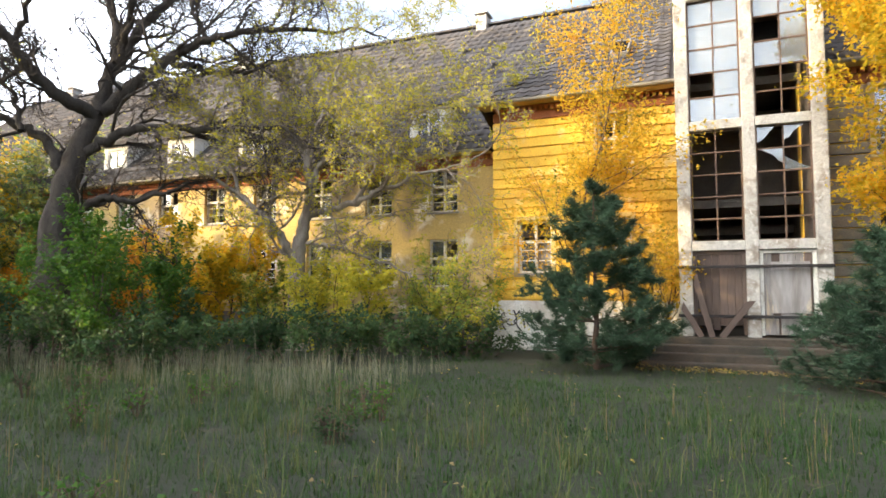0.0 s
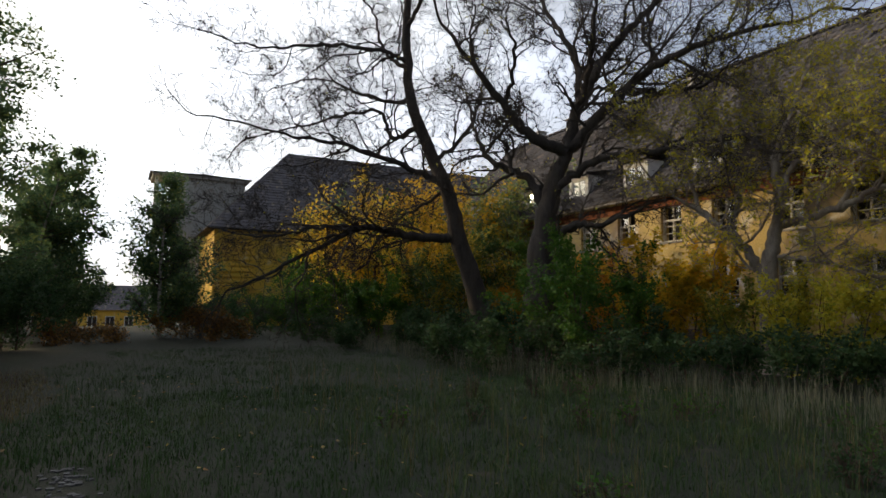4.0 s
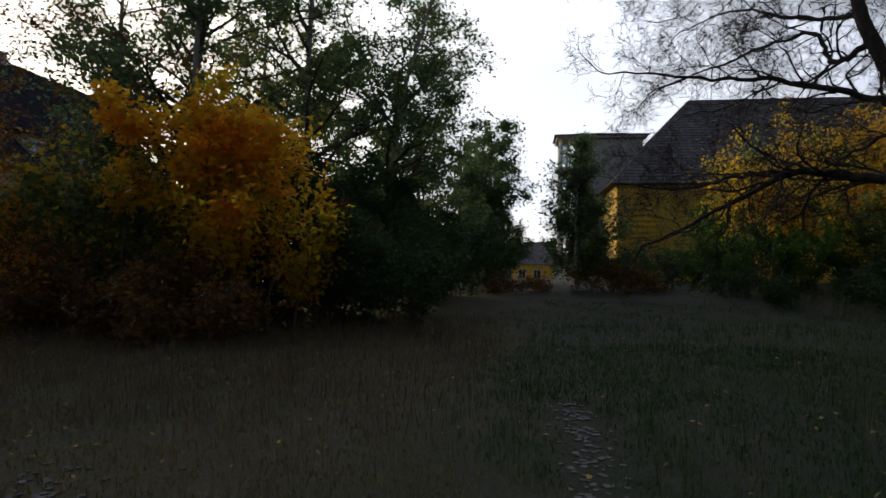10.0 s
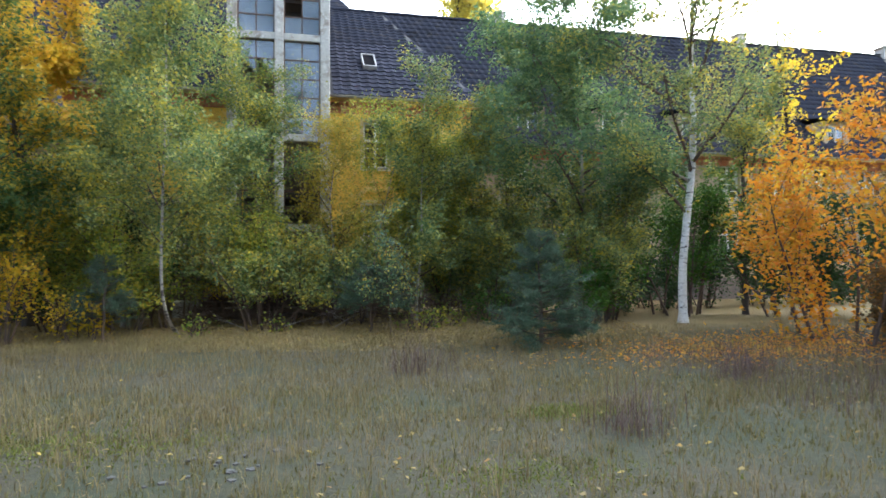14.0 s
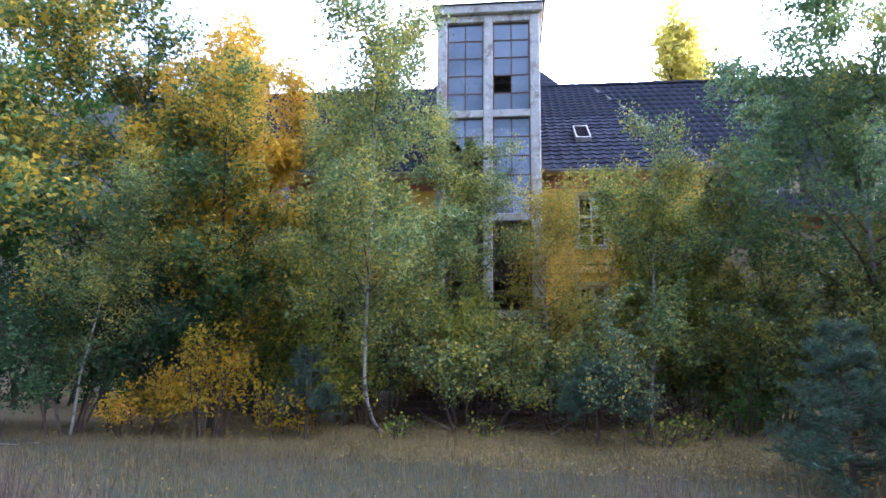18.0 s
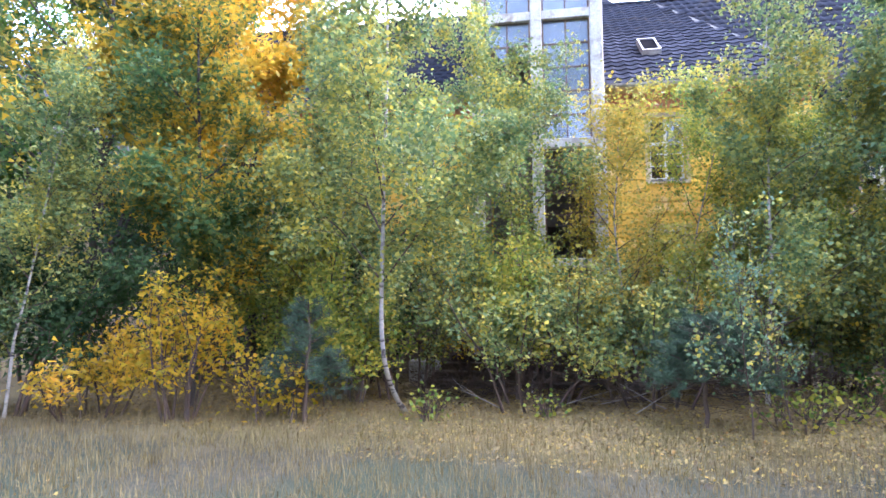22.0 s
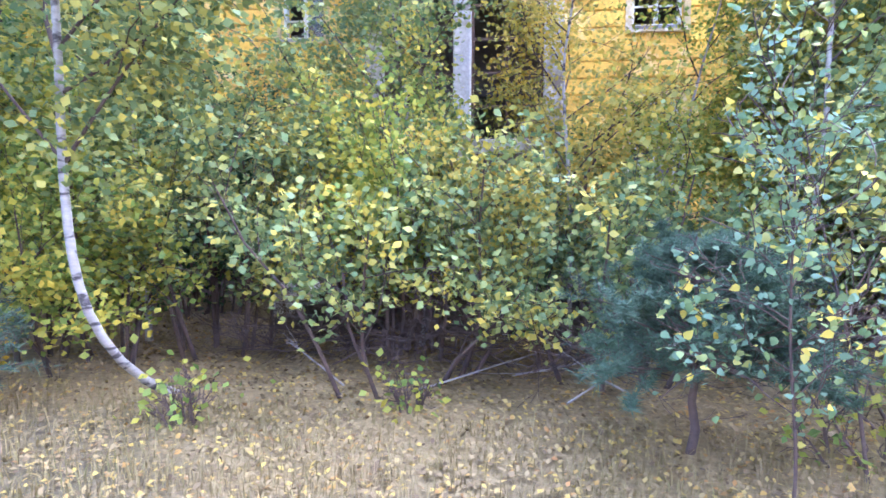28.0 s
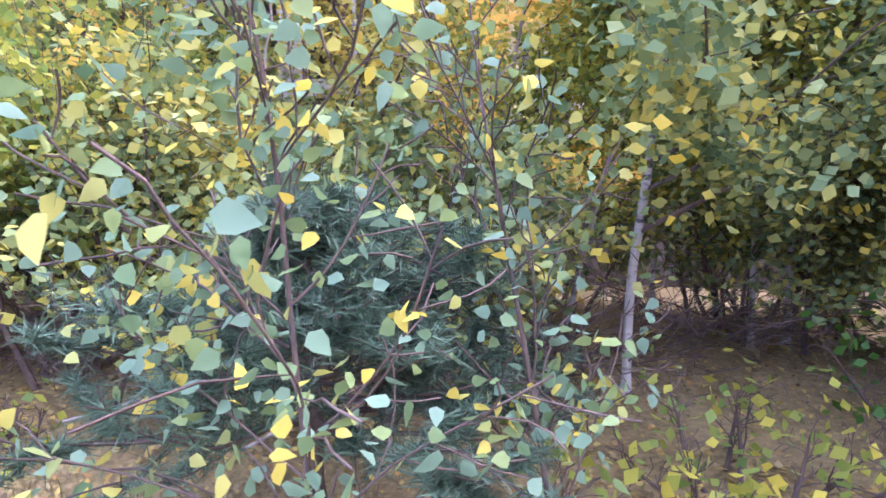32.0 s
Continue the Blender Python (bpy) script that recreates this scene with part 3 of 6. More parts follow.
    add_poly(deck, [pt(RIS_X1 + 0.3, -0.5, EAVE_Z), pt(TOWER_X1, -0.5, EAVE_Z), pt(TOWER_X1, RIDGE_V, RIDGE_Z), pt(RIS_X1 - 2.0, RIDGE_V, RIDGE_Z)])
    add_poly(deck, [pt(TOWER_X0, -0.5, EAVE_Z), pt(RIS_X0 - 0.3, -0.5, EAVE_Z), pt(RIS_X0 + 2.0, RIDGE_V, RIDGE_Z), pt(TOWER_X0, RIDGE_V, RIDGE_Z)])
    add_poly(deck, [pt(TOWER_X1, 1.5, EAVE_Z + 1.3), pt(TOWER_X0, 1.5, EAVE_Z + 1.3), pt(TOWER_X0, RIDGE_V, RIDGE_Z), pt(TOWER_X1, RIDGE_V, RIDGE_Z)])
    for xa, xb in ((RIS_X1 - 3.0, x_end + 0.4), (RIS_X0 + 3.0, RIS_X0 - 14.4)):
        add_poly(deck, [pt(xa, WING_V - 0.45, WING_EAVE), pt(xb, WING_V - 0.45, WING_EAVE), pt(xb, break_v, break_z - 0.05), pt(xa, break_v, break_z - 0.05)])
        add_poly(deck, [pt(xa, break_v, break_z - 0.05), pt(xb, break_v, break_z - 0.05), pt(xb, RIDGE_V, RIDGE_Z - 0.05), pt(xa, RIDGE_V, RIDGE_Z - 0.05)])
    add_poly(deck, [pt(RIS_X0 - 14.4, RIDGE_V, RIDGE_Z), pt(x_end + 0.4, RIDGE_V, RIDGE_Z), pt(x_end + 0.4, 2 * RIDGE_V - 0.2, WING_EAVE), pt(RIS_X0 - 14.4, 2 * RIDGE_V - 0.2, WING_EAVE)])
    # the bay roof's flank down to the wing
    add_poly(deck, [pt(RIS_X1 + 0.3, -0.5, EAVE_Z), pt(RIS_X1 - 2.0, RIDGE_V, RIDGE_Z), pt(RIS_X1 - 1.0, 4.5, 8.9), pt(RIS_X1 + 0.3, 1.2, 5.8)])
    for xe, d in ((x_end, 1), (RIS_X0 - 14, -1)):
        add_poly(deck, [pt(xe, WING_V, WING_EAVE - 0.3), pt(xe, RIDGE_V, RIDGE_Z - 0.05), pt(xe, 2 * RIDGE_V - 0.6, WING_EAVE - 0.3)])
    part("roof_deck", deck, M_ROOFDECK, house, "roof deck under the tiles")

    def tile_mesh():
        w, l = 0.30, 0.40
        prof = [(-0.5, 0.010), (-0.28, 0.0), (-0.05, 0.003), (0.12, 0.020), (0.30, 0.032), (0.46, 0.020), (0.53, 0.006)]
        vs, fs = [], []
        for (dy, lift) in ((0.0, 0.040), (l + 0.03, 0.002)):
            for px, pz in prof:
                vs.append((px * w, dy, pz + lift))
        for px, pz in prof:
            vs.append((px * w, 0.0, pz + 0.004))
        k = len(prof)
        for i in range(k - 1):
            fs.append((i, i + 1, k + i + 1, k + i))
            fs.append((2 * k + i, 2 * k + i + 1, i + 1, i))
        return vs, fs

    tv, tf = tile_mesh()
    tv = np.array(tv)
    tfa = np.array(tf)
    tile_me = bpy.data.meshes.new("roof_tile")
    flip = np.array([1, s, 1])
    tile_me.from_pydata((tv * np.array([1, 1, 1])).tolist(), [], tf)
    tile_me.materials.append(tile_mat)
    slopes = []   # (u range at a height, foot v, foot z, top v, top z)
    slopes.append((lambda q: (TOWER_X1 + 0.15, RIS_X1 + 0.3 - 2.3 * q), -0.5, EAVE_Z, RIDGE_V, RIDGE_Z))
    slopes.append((lambda q: (RIS_X0 - 0.3 + 2.3 * q, TOWER_X0 - 0.15), -0.5, EAVE_Z, RIDGE_V, RIDGE_Z))
    slopes.append((lambda q: (RIS_X1 + 0.35 - 0.9 * q, x_end + 0.4), WING_V - 0.45, WING_EAVE, break_v, break_z))
    slopes.append((lambda q: (RIS_X1 - 0.7 - 1.5 * q, x_end + 0.4), break_v, break_z, RIDGE_V, RIDGE_Z))
    slopes.append((lambda q: (RIS_X0 - 8.0, RIS_X0 + 0.7 + 1.5 * q), break_v, break_z, RIDGE_V, RIDGE_Z))
    all_v, all_f, count, single = [], [], 0, 0
    for si, (rng_u, va, za, vb, zb) in enumerate(slopes):
        length = math.hypot(vb - va, zb - za)
        rows = int(length / 0.36)
        ang = math.atan2(zb - za, vb - va)
        for r in range(rows):
            q = r / rows
            ua, ub = rng_u(q)
            cols = int((ub - ua) / 0.30)
            for c in range(cols):
                if rng.random() < (0.006 if s == 1 else 0.012):
                    continue
                u = ua + 0.15 + c * 0.30
                d = r * 0.36
                v, z = va + d * math.cos(ang), za + d * math.sin(ang) + 0.012
                m = Matrix.Translation((u, s * v, z)) @ Matrix.Rotation((0 if s == 1 else math.pi), 4, "Z") @ Matrix.Rotation(ang + rng.uniform(-0.015, 0.015), 4, "X")
                if si == 0 and single < 300 and r < 14:
                    shared("roof_tile", tile_me, house, m)
                    single += 1
                    continue
                mm = np.array(m)
                all_v.append(tv @ mm[:3, :3].T + mm[:3, 3])
                all_f.append(tfa + count)
                count += len(tv)
    tagged(mesh_ob("roof_tiles", np.concatenate(all_v), np.concatenate(all_f), tile_mat, house, "dark grey-brown pantiles"), kind="stuff")
    # ridge caps, gutter boards
    bm = bmesh.new()
    u = RIS_X0 - 14
    while u < x_end:
        a = rng.uniform(-0.01, 0.01)
        for k in range(5):
            t0, t1 = math.pi * k / 5, math.pi * (k + 1) / 5
            add_poly(bm, [pt(u, RIDGE_V + 0.13 * math.cos(t0), RIDGE_Z + 0.11 * math.sin(t0) + a), pt(u + 0.39, RIDGE_V + 0.14 * math.cos(t0), RIDGE_Z + 0.13 * math.sin(t0) + a),
                          pt(u + 0.39, RIDGE_V + 0.14 * math.cos(t1), RIDGE_Z + 0.13 * math.sin(t1) + a), pt(u, RIDGE_V + 0.13 * math.cos(t1), RIDGE_Z + 0.11 * math.sin(t1) + a)])
        u += 0.38
    tagged(part("ridge_capping", bm, tile_mat, house), kind="stuff")
    for ua, ub, v, z in ((TOWER_X1 + 0.02, RIS_X1 + 0.36, -0.52, EAVE_Z), (RIS_X0 - 0.36, TOWER_X0 - 0.02, -0.52, EAVE_Z), (RIS_X1 + 0.4, x_end + 0.4, WING_V - 0.47, WING_EAVE)):
        bm = bmesh.new()
        box(bm, ua, ub, v + 0.02, v + 0.60, z - 0.075, z - 0.02)
        part("eave_board", bm, M_STUCCO2, house, "ochre eave board", bevel=0.008)
        bm = bmesh.new()
        for k in range(6):
            t0, t1 = math.pi * (1 + k / 6), math.pi * (1 + (k + 1) / 6)
            for ra in (0.07,):
                add_poly(bm, [pt(ua, v - 0.05 + ra * math.cos(t0), z + 0.0 + ra * math.sin(t0)), pt(ub, v - 0.05 + ra * math.cos(t0), z - 0.02 + ra * math.sin(t0)),
                              pt(ub, v - 0.05 + ra * math.cos(t1), z - 0.02 + ra * math.sin(t1)), pt(ua, v - 0.05 + ra * math.cos(t1), z + 0.0 + ra * math.sin(t1))])
        part("gutter", bm, M_ZINC, house)
    # downpipe in the corner between bay and wing
    bm = bmesh.new()
    bmesh.ops.create_cone(bm, cap_ends=True, segments=10, radius1=0.055, radius2=0.055, depth=5.0, matrix=Matrix.Translation(pt(RIS_X1 + 0.16, WING_V - 0.12, 2.75)))
    for z in (1.2, 2.7, 4.2):
        bmesh.ops.create_cone(bm, cap_ends=True, segments=10, radius1=0.07, radius2=0.07, depth=0.05, matrix=Matrix.Translation(pt(RIS_X1 + 0.16, WING_V - 0.12, z)))
    part("downpipe", bm, M_ZINC, house, "dull zinc downpipe")
    # roof hatch
    bm = bmesh.new()
    zs = EAVE_Z + 2.25 * (RIDGE_Z - EAVE_Z) / 7.5
    hat = Matrix.Translation(pt(1.5, 1.75, zs + 0.06)) @ Matrix.Rotation(s * math.atan2(RIDGE_Z - EAVE_Z, 7.5), 4, "X")
    for (a, b, c, d) in ((-0.23, 0.23, -0.61, -0.55), (-0.23, 0.23, 0.55, 0.60), (-0.23, -0.19, -0.55, 0.55), (0.19, 0.23, -0.55, 0.55)):
        add_box(bm, a, b, c, d, -0.05, 0.15)
    bmesh.ops.transform(bm, matrix=hat, verts=bm.verts)
    hatch = part("roof_hatch", bm, M_ZINC, house, "small zinc-framed roof hatch")
    # a solid black sheet stands in for the hatch's unlit opening
    bm = bmesh.new()
    add_box(bm, -0.19, 0.19, -0.55, 0.55, 0.10, 0.12)
    bmesh.ops.transform(bm, matrix=hat, verts=bm.verts)
    part("pane", bm, M_PITCH, hatch, "black sheet for the unlit hatch opening")
    # chimneys on the ridge
    for cu in ((7.27, 18.9, 27.5, 30.5) if s == -1 else (7.9, 20.3, 29.0, 31.2)):
        if cu > x_end - 2:
            continue
        bm = bmesh.new()
        box(bm, cu - 0.21, cu + 0.21, RIDGE_V - 0.3, RIDGE_V + 0.3, RIDGE_Z - 0.6, RIDGE_Z + 0.34)
        ch = part("chimney", bm, M_CHIM, house, "pale plastered chimney stack", bevel=0.02)
        bm = bmesh.new()
        box(bm, cu - 0.27, cu + 0.27, RIDGE_V - 0.36, RIDGE_V + 0.36, RIDGE_Z + 0.40, RIDGE_Z + 0.47)
        for a in (-0.19, 0.13):
            for b in (-0.27, 0.21):
                box(bm, cu + a, cu + a + 0.06, RIDGE_V + b, RIDGE_V + b + 0.06, RIDGE_Z + 0.34, RIDGE_Z + 0.40)
        part("chimney_cap", bm, M_CHIM, ch)
    # dormers on the wing
    u = 7.15
    while u < x_end - 2:
        v = WING_V + 0.25
        bm = bmesh.new()
        box(bm, u - 0.62, u - 0.42, v, v + 1.6, WING_EAVE + 0.35, 7.05)
        box(bm, u + 0.42, u + 0.62, v, v + 1.6, WING_EAVE + 0.35, 7.05)
        box(bm, u - 0.42, u + 0.42, v, v + 0.15, WING_EAVE + 0.35, 5.98)
        box(bm, u - 0.42, u + 0.42, v, v + 0.15, 6.9, 7.05)
        # dormers of the shaded block have their shade put into the colour
        dm = part("dormer", bm, M_PLINTH if s == -1 else M_WING_SHADE, house, "pale plastered dormer" if s == -1 else "stained ochre plaster dormer, darkened in colour for shade")
        bm = bmesh.new()
        box(bm, u - 0.42, u - 0.36, v + 0.04, v + 0.1, 5.98, 6.9)
        box(bm, u + 0.36, u + 0.42, v + 0.04, v + 0.1, 5.98, 6.9)
        box(bm, u - 0.03, u + 0.03, v + 0.04, v + 0.1, 5.98, 6.9)
        box(bm, u - 0.36, u - 0.03, v + 0.04, v + 0.1, 6.84, 6.9)
        box(bm, u + 0.03, u + 0.36, v + 0.04, v + 0.1, 6.84, 6.9)
        part("window_frame", bm, M_FRAME, dm)
        for (a, b) in ((u - 0.36, u - 0.03), (u + 0.03, u + 0.36)):
            bm = bmesh.new()
            box(bm, a, b, v + 0.06, v + 0.065, 5.98, 6.84)
            part("pane", bm, M_GLASS, dm).visible_shadow = False
        # dark sheet added behind the panes for the unlit roof space
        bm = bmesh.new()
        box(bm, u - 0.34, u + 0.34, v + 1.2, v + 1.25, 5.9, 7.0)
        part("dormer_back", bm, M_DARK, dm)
        bm = bmesh.new()
        add_poly(bm, [pt(u - 0.75, v - 0.2, 7.05), pt(u + 0.75, v - 0.2, 7.05), pt(u + 0.68, v + 2.2, 7.42), pt(u - 0.68, v + 2.2, 7.42)])
        add_poly(bm, [pt(u - 0.75, v - 0.2, 7.13), pt(u + 0.75, v - 0.2, 7.13), pt(u + 0.68, v + 2.2, 7.52), pt(u - 0.68, v + 2.2, 7.52)])
        add_poly(bm, [pt(u - 0.75, v - 0.2, 7.05), pt(u + 0.75, v - 0.2, 7.05), pt(u + 0.75, v - 0.2, 7.13), pt(u - 0.75, v - 0.2, 7.13)])
        part("dormer_roof", bm, tile_mat, dm)
        u += 3.3
    # ---- stair tower ----
    fv = -1.42
    levels = [0.58, 2.44, 5.0, 7.86, 10.62]
    pw = 0.27
    pillars = [(TOWER_X0, TOWER_X0 + pw), (TOWER_MID - 0.125, TOWER_MID + 0.125), (TOWER_X1 - pw, TOWER_X1)]
    bm = bmesh.new()
    for a, b in ((TOWER_X0 + 0.02, TOWER_X0 + 0.28), (TOWER_X1 - 0.28, TOWER_X1 - 0.02)):
        box(bm, a, b, fv + 0.34, 3.2, 0.0, levels[-1])
    box(bm, TOWER_X0 + 0.28, TOWER_X1 - 0.28, 3.0, 3.2, 0.0, levels[-1])
    tower = part("stair_tower", bm, M_DARKWALL, house, "stair tower with grey-brown plastered side walls")
    for a, b in pillars:
        bm = bmesh.new()
        box(bm, a, b, fv, fv + 0.34, 0.3, levels[-1] + 0.1)
        part("pillar", bm, M_CONC, tower, "pale flaking concrete pillar", bevel=0.02)
    for i, z in enumerate(levels[1:]):
        for (a, b) in ((pillars[0][1], pillars[1][0]), (pillars[1][1], pillars[2][0])):
            bm = bmesh.new()
            box(bm, a, b, fv + 0.015, fv + 0.32, z - 0.10, z + (0.10 if i < 3 else 0.098))
            part("cross_beam", bm, M_CONC, tower, bevel=0.012)
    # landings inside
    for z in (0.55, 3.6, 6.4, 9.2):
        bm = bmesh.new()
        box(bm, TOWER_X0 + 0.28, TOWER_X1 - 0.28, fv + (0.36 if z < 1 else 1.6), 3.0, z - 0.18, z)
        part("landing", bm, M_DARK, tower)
    # cornice and low hipped roof
    bm = bmesh.new()
    box(bm, TOWER_X0 - 0.09, TOWER_X1 + 0.09, fv - 0.14, 3.3, levels[-1] + 0.1, levels[-1] + 0.34)
    part("tower_cornice", bm, M_CONC, tower, bevel=0.02)
    bm = bmesh.new()
    zt = levels[-1] + 0.343
    c = [pt(TOWER_X0 - 0.16, fv - 0.22, zt), pt(TOWER_X1 + 0.16, fv - 0.22, zt), pt(TOWER_X1 + 0.16, 4.4, zt), pt(TOWER_X0 - 0.16, 4.4, zt)]
    r0, r1 = pt(TOWER_MID, fv + 1.6, zt + 1.05), pt(TOWER_MID, 6.8, zt + 1.35)
    add_poly(bm, [c[0], c[1], r0])
    add_poly(bm, [c[1], c[2], r1, r0])
    add_poly(bm, [c[3], c[0], r0, r1])
    add_poly(bm, [c[0], c[1], c[2], c[3]])
    part("tower_roof", bm, tile_mat, tower, "low hipped roof of the tower")
    # the middle of the roof rises above the ridge and ends in small hips
    bm = bmesh.new()
    x0, x1, rise, n = 2 * TOWER_MID - 1.4, 1.4, 2.2, 10
    for i in range(n):
        q0, q1 = i / n, (i + 1.1) / n
        k0, k1 = 1.7 * q0, 1.7 * min(1.0, q1)
        va, vb = RIDGE_V + 1.64 * q0, RIDGE_V + 1.64 * min(1.0, q1)
        za, zb = RIDGE_Z + rise * q0 + 0.045, RIDGE_Z + rise * min(1.0, q1) + 0.01
        add_poly(bm, [pt(x0 + k0, va, za), pt(x1 - k0, va, za), pt(x1 - k1, vb, zb), pt(x0 + k1, vb, zb)])
        add_poly(bm, [pt(x0 + k0, va, za - 0.045), pt(x1 - k0, va, za - 0.045), pt(x1 - k0, va, za), pt(x0 + k0, va, za)])
    for a, d in ((x0, 1), (x1, -1)):
        add_poly(bm, [pt(a, RIDGE_V, RIDGE_Z), pt(a + d * 1.7, RIDGE_V + 1.64, RIDGE_Z + rise), pt(a, RIDGE_V + 3.28, RIDGE_Z)])
    add_poly(bm, [pt(x0, RIDGE_V + 3.28, RIDGE_Z), pt(x1, RIDGE_V + 3.28, RIDGE_Z), pt(x1 - 1.7, RIDGE_V + 1.64, RIDGE_Z + rise), pt(x0 + 1.7, RIDGE_V + 1.64, RIDGE_Z + rise)])
    tagged(part("raised_roof", bm, tile_mat, house), kind="stuff")
    # glazing: two columns, five rows of two panes
    for zi in range(1, 4):
        z0, z1 = levels[zi] + 0.10, levels[zi + 1] - 0.10
        for (a, b) in ((pillars[0][1], pillars[1][0]), (pillars[1][1], pillars[2][0])):
            bm = bmesh.new()
            uc = 0.5 * (a + b)
            box(bm, a, a + 0.035, fv + 0.12, fv + 0.17, z0, z1)
            box(bm, b - 0.035, b, fv + 0.12, fv + 0.17, z0, z1)
            box(bm, uc - 0.014, uc + 0.014, fv + 0.125, fv + 0.165, z0, z1)
            hh = (z1 - z0) / 5
            for r in range(6):
                zz = z0 + r * hh
                box(bm, a + 0.035, uc - 0.014, fv + 0.125, fv + 0.165, max(z0, zz - 0.016), min(z1, zz + 0.016))
                box(bm, uc + 0.014, b - 0.035, fv + 0.125, fv + 0.165, max(z0, zz - 0.016), min(z1, zz + 0.016))
            sash = part("steel_window", bm, M_RUST, tower, "rusted steel glazing bars")
            for r in range(5):
                for (pa, pb) in ((a + 0.035, uc - 0.014), (uc + 0.014, b - 0.035)):
                    za, zb = z0 + r * hh + 0.016, z0 + (r + 1) * hh - 0.016
                    gone = wreck[zi - 1][r][0 if a * s < TOWER_MID * s else 1]
                    k = rng.random()
                    if k < gone:
                        if gone == 1 or k < gone * 0.7 and gone < 2:
                            continue
                        # a broken pane: jagged shards left in the corners
                        bm = bmesh.new()
                        cx = pa if rng.random() < 0.5 else pb
                        cz = za if rng.random() < 0.4 else zb
                        dx, dz = (pb - pa) * (1 if cx == pa else -1), (zb - za) * (1 if cz == za else -1)
                        pts = [(cx, cz), (cx + dx * rng.uniform(0.6, 1), cz), (cx + dx * rng.uniform(0.3, 0.5), cz + dz * rng.uniform(0.3, 0.5)), (cx + dx * rng.uniform(0.15, 0.3), cz + dz * rng.uniform(0.4, 0.6)), (cx, cz + dz * rng.uniform(0.6, 1))]
                        f = bm.faces.new([bm.verts.new(pt(px, fv + 0.145, pz)) for px, pz in pts])
                        ex = bmesh.ops.extrude_face_region(bm, geom=[f])
                        bmesh.ops.translate(bm, verts=[g for g in ex["geom"] if isinstance(g, bmesh.types.BMVert)], vec=(0, 0.004, 0))
                    else:
                        bm = bmesh.new()
                        box(bm, pa, pb, fv + 0.143, fv + 0.147, za, zb)
                    pn = part("pane", bm, M_GLASS, sash)
                    pn.visible_shadow = False
                    pn.rotation_euler = (0, 0, 0)
    # doors: boarded up, two iron bars across
    for (a, b), ruined in (((pillars[0][1], pillars[1][0]), False), ((pillars[1][1], pillars[2][0]), True)):
        z0, z1 = 0.6, 2.34
        bm = bmesh.new()
        box(bm, a, a + 0.07, fv + 0.1, fv + 0.2, z0, z1)
        box(bm, b - 0.07, b, fv + 0.1, fv + 0.2, z0, z1)
        box(bm, a + 0.07, b - 0.07, fv + 0.1, fv + 0.2, z1 - 0.07, z1)
        door = part("door", bm, M_FRAME if not ruined else M_WOOD, tower, "battered boarded-up entrance door")
        k = 6
        for i in range(k):
            pa, pb = a + 0.075 + (b - a - 0.15) * i / k, a + 0.075 + (b - a - 0.15) * (i + 1) / k - 0.006
            bm = bmesh.new()
            lo = z0 + (rng.uniform(0, 0.05) if not ruined else rng.uniform(0, 0.25))
            box(bm, pa, pb, fv + 0.13 + rng.uniform(0, 0.012), fv + 0.16, lo, z1 - 0.075)
            part("plank", bm, M_WOOD if (ruined or i in (0, 4)) else M_GREYWOOD, door, bevel=0.004)
        if not ruined:
            bm = bmesh.new()
            box(bm, a + 0.12, b - 0.2, fv + 0.10, fv + 0.125, z0 + 0.45, z1 - 0.25)
            part("patch_board", bm, M_GREYWOOD, door, "pale weathered board nailed on", bevel=0.004)
            for i in range(3):
                bm = bmesh.new()
                box(bm, a + 0.1 + 0.3 * i, a + 0.36 + 0.3 * i, fv + 0.10, fv + 0.126, z0 + 0.02, z0 + 0.40)
                part("patch_board", bm, M_GREYWOOD, door, bevel=0.004)
    for zb in (0.98, 2.0):
        bm = bmesh.new()
        box(bm, TOWER_X0 - 0.02, TOWER_X1 + 0.03, fv - 0.06, fv - 0.003, zb - 0.03, zb + 0.03)
        part("iron_bar", bm, M_IRON, tower, "black iron bar across the doors", bevel=0.008)
    # steps
    steps = thing(name + "_steps", TOWER_MID, y0 + s * fv, 0, "low leaf-strewn stone steps before the boarded doors", "steps")
    for i in range(4):
        bm = bmesh.new()
        z1 = 0.56 - i * 0.14
        box(bm, -1.75 - 0.12 * i, 1.75 + 0.12 * i, -0.02 - 0.34 * (i + 1), -0.02 - 0.34 * i if i else 0.3, -0.12, z1)
        part("step", bm, M_STONE, steps, bevel=0.02)
    for u in (2.05, -2.65):
        bm = bmesh.new()
        box(bm, u, u + 0.6, -0.4, 0.02, -0.1, 0.44)
        part("cheek_block", bm, M_CONC, steps, "grey block beside the steps", bevel=0.03)
    return house


rng_b = random.Random(5)
# share of broken panes: rows from below, each for the two columns as one faces the tower; 2 leaves shards
house_a = barracks("barracks_block", -15.98, -1, 34.0, "derelict ochre barracks block with a glazed stair tower, sunlit", rng_b,
                   [[(1, 1), (1, 1), (1, 1), (1, 2), (0.6, 2)], [(0, 1), (0.1, 1), (0, 0), (0.2, 0.6), (0, 0)], [(0.1, 0.1)] * 5])
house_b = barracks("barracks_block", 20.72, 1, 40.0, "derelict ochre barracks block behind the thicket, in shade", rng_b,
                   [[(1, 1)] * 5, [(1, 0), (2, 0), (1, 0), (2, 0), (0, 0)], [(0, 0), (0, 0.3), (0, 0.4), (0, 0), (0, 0)]])
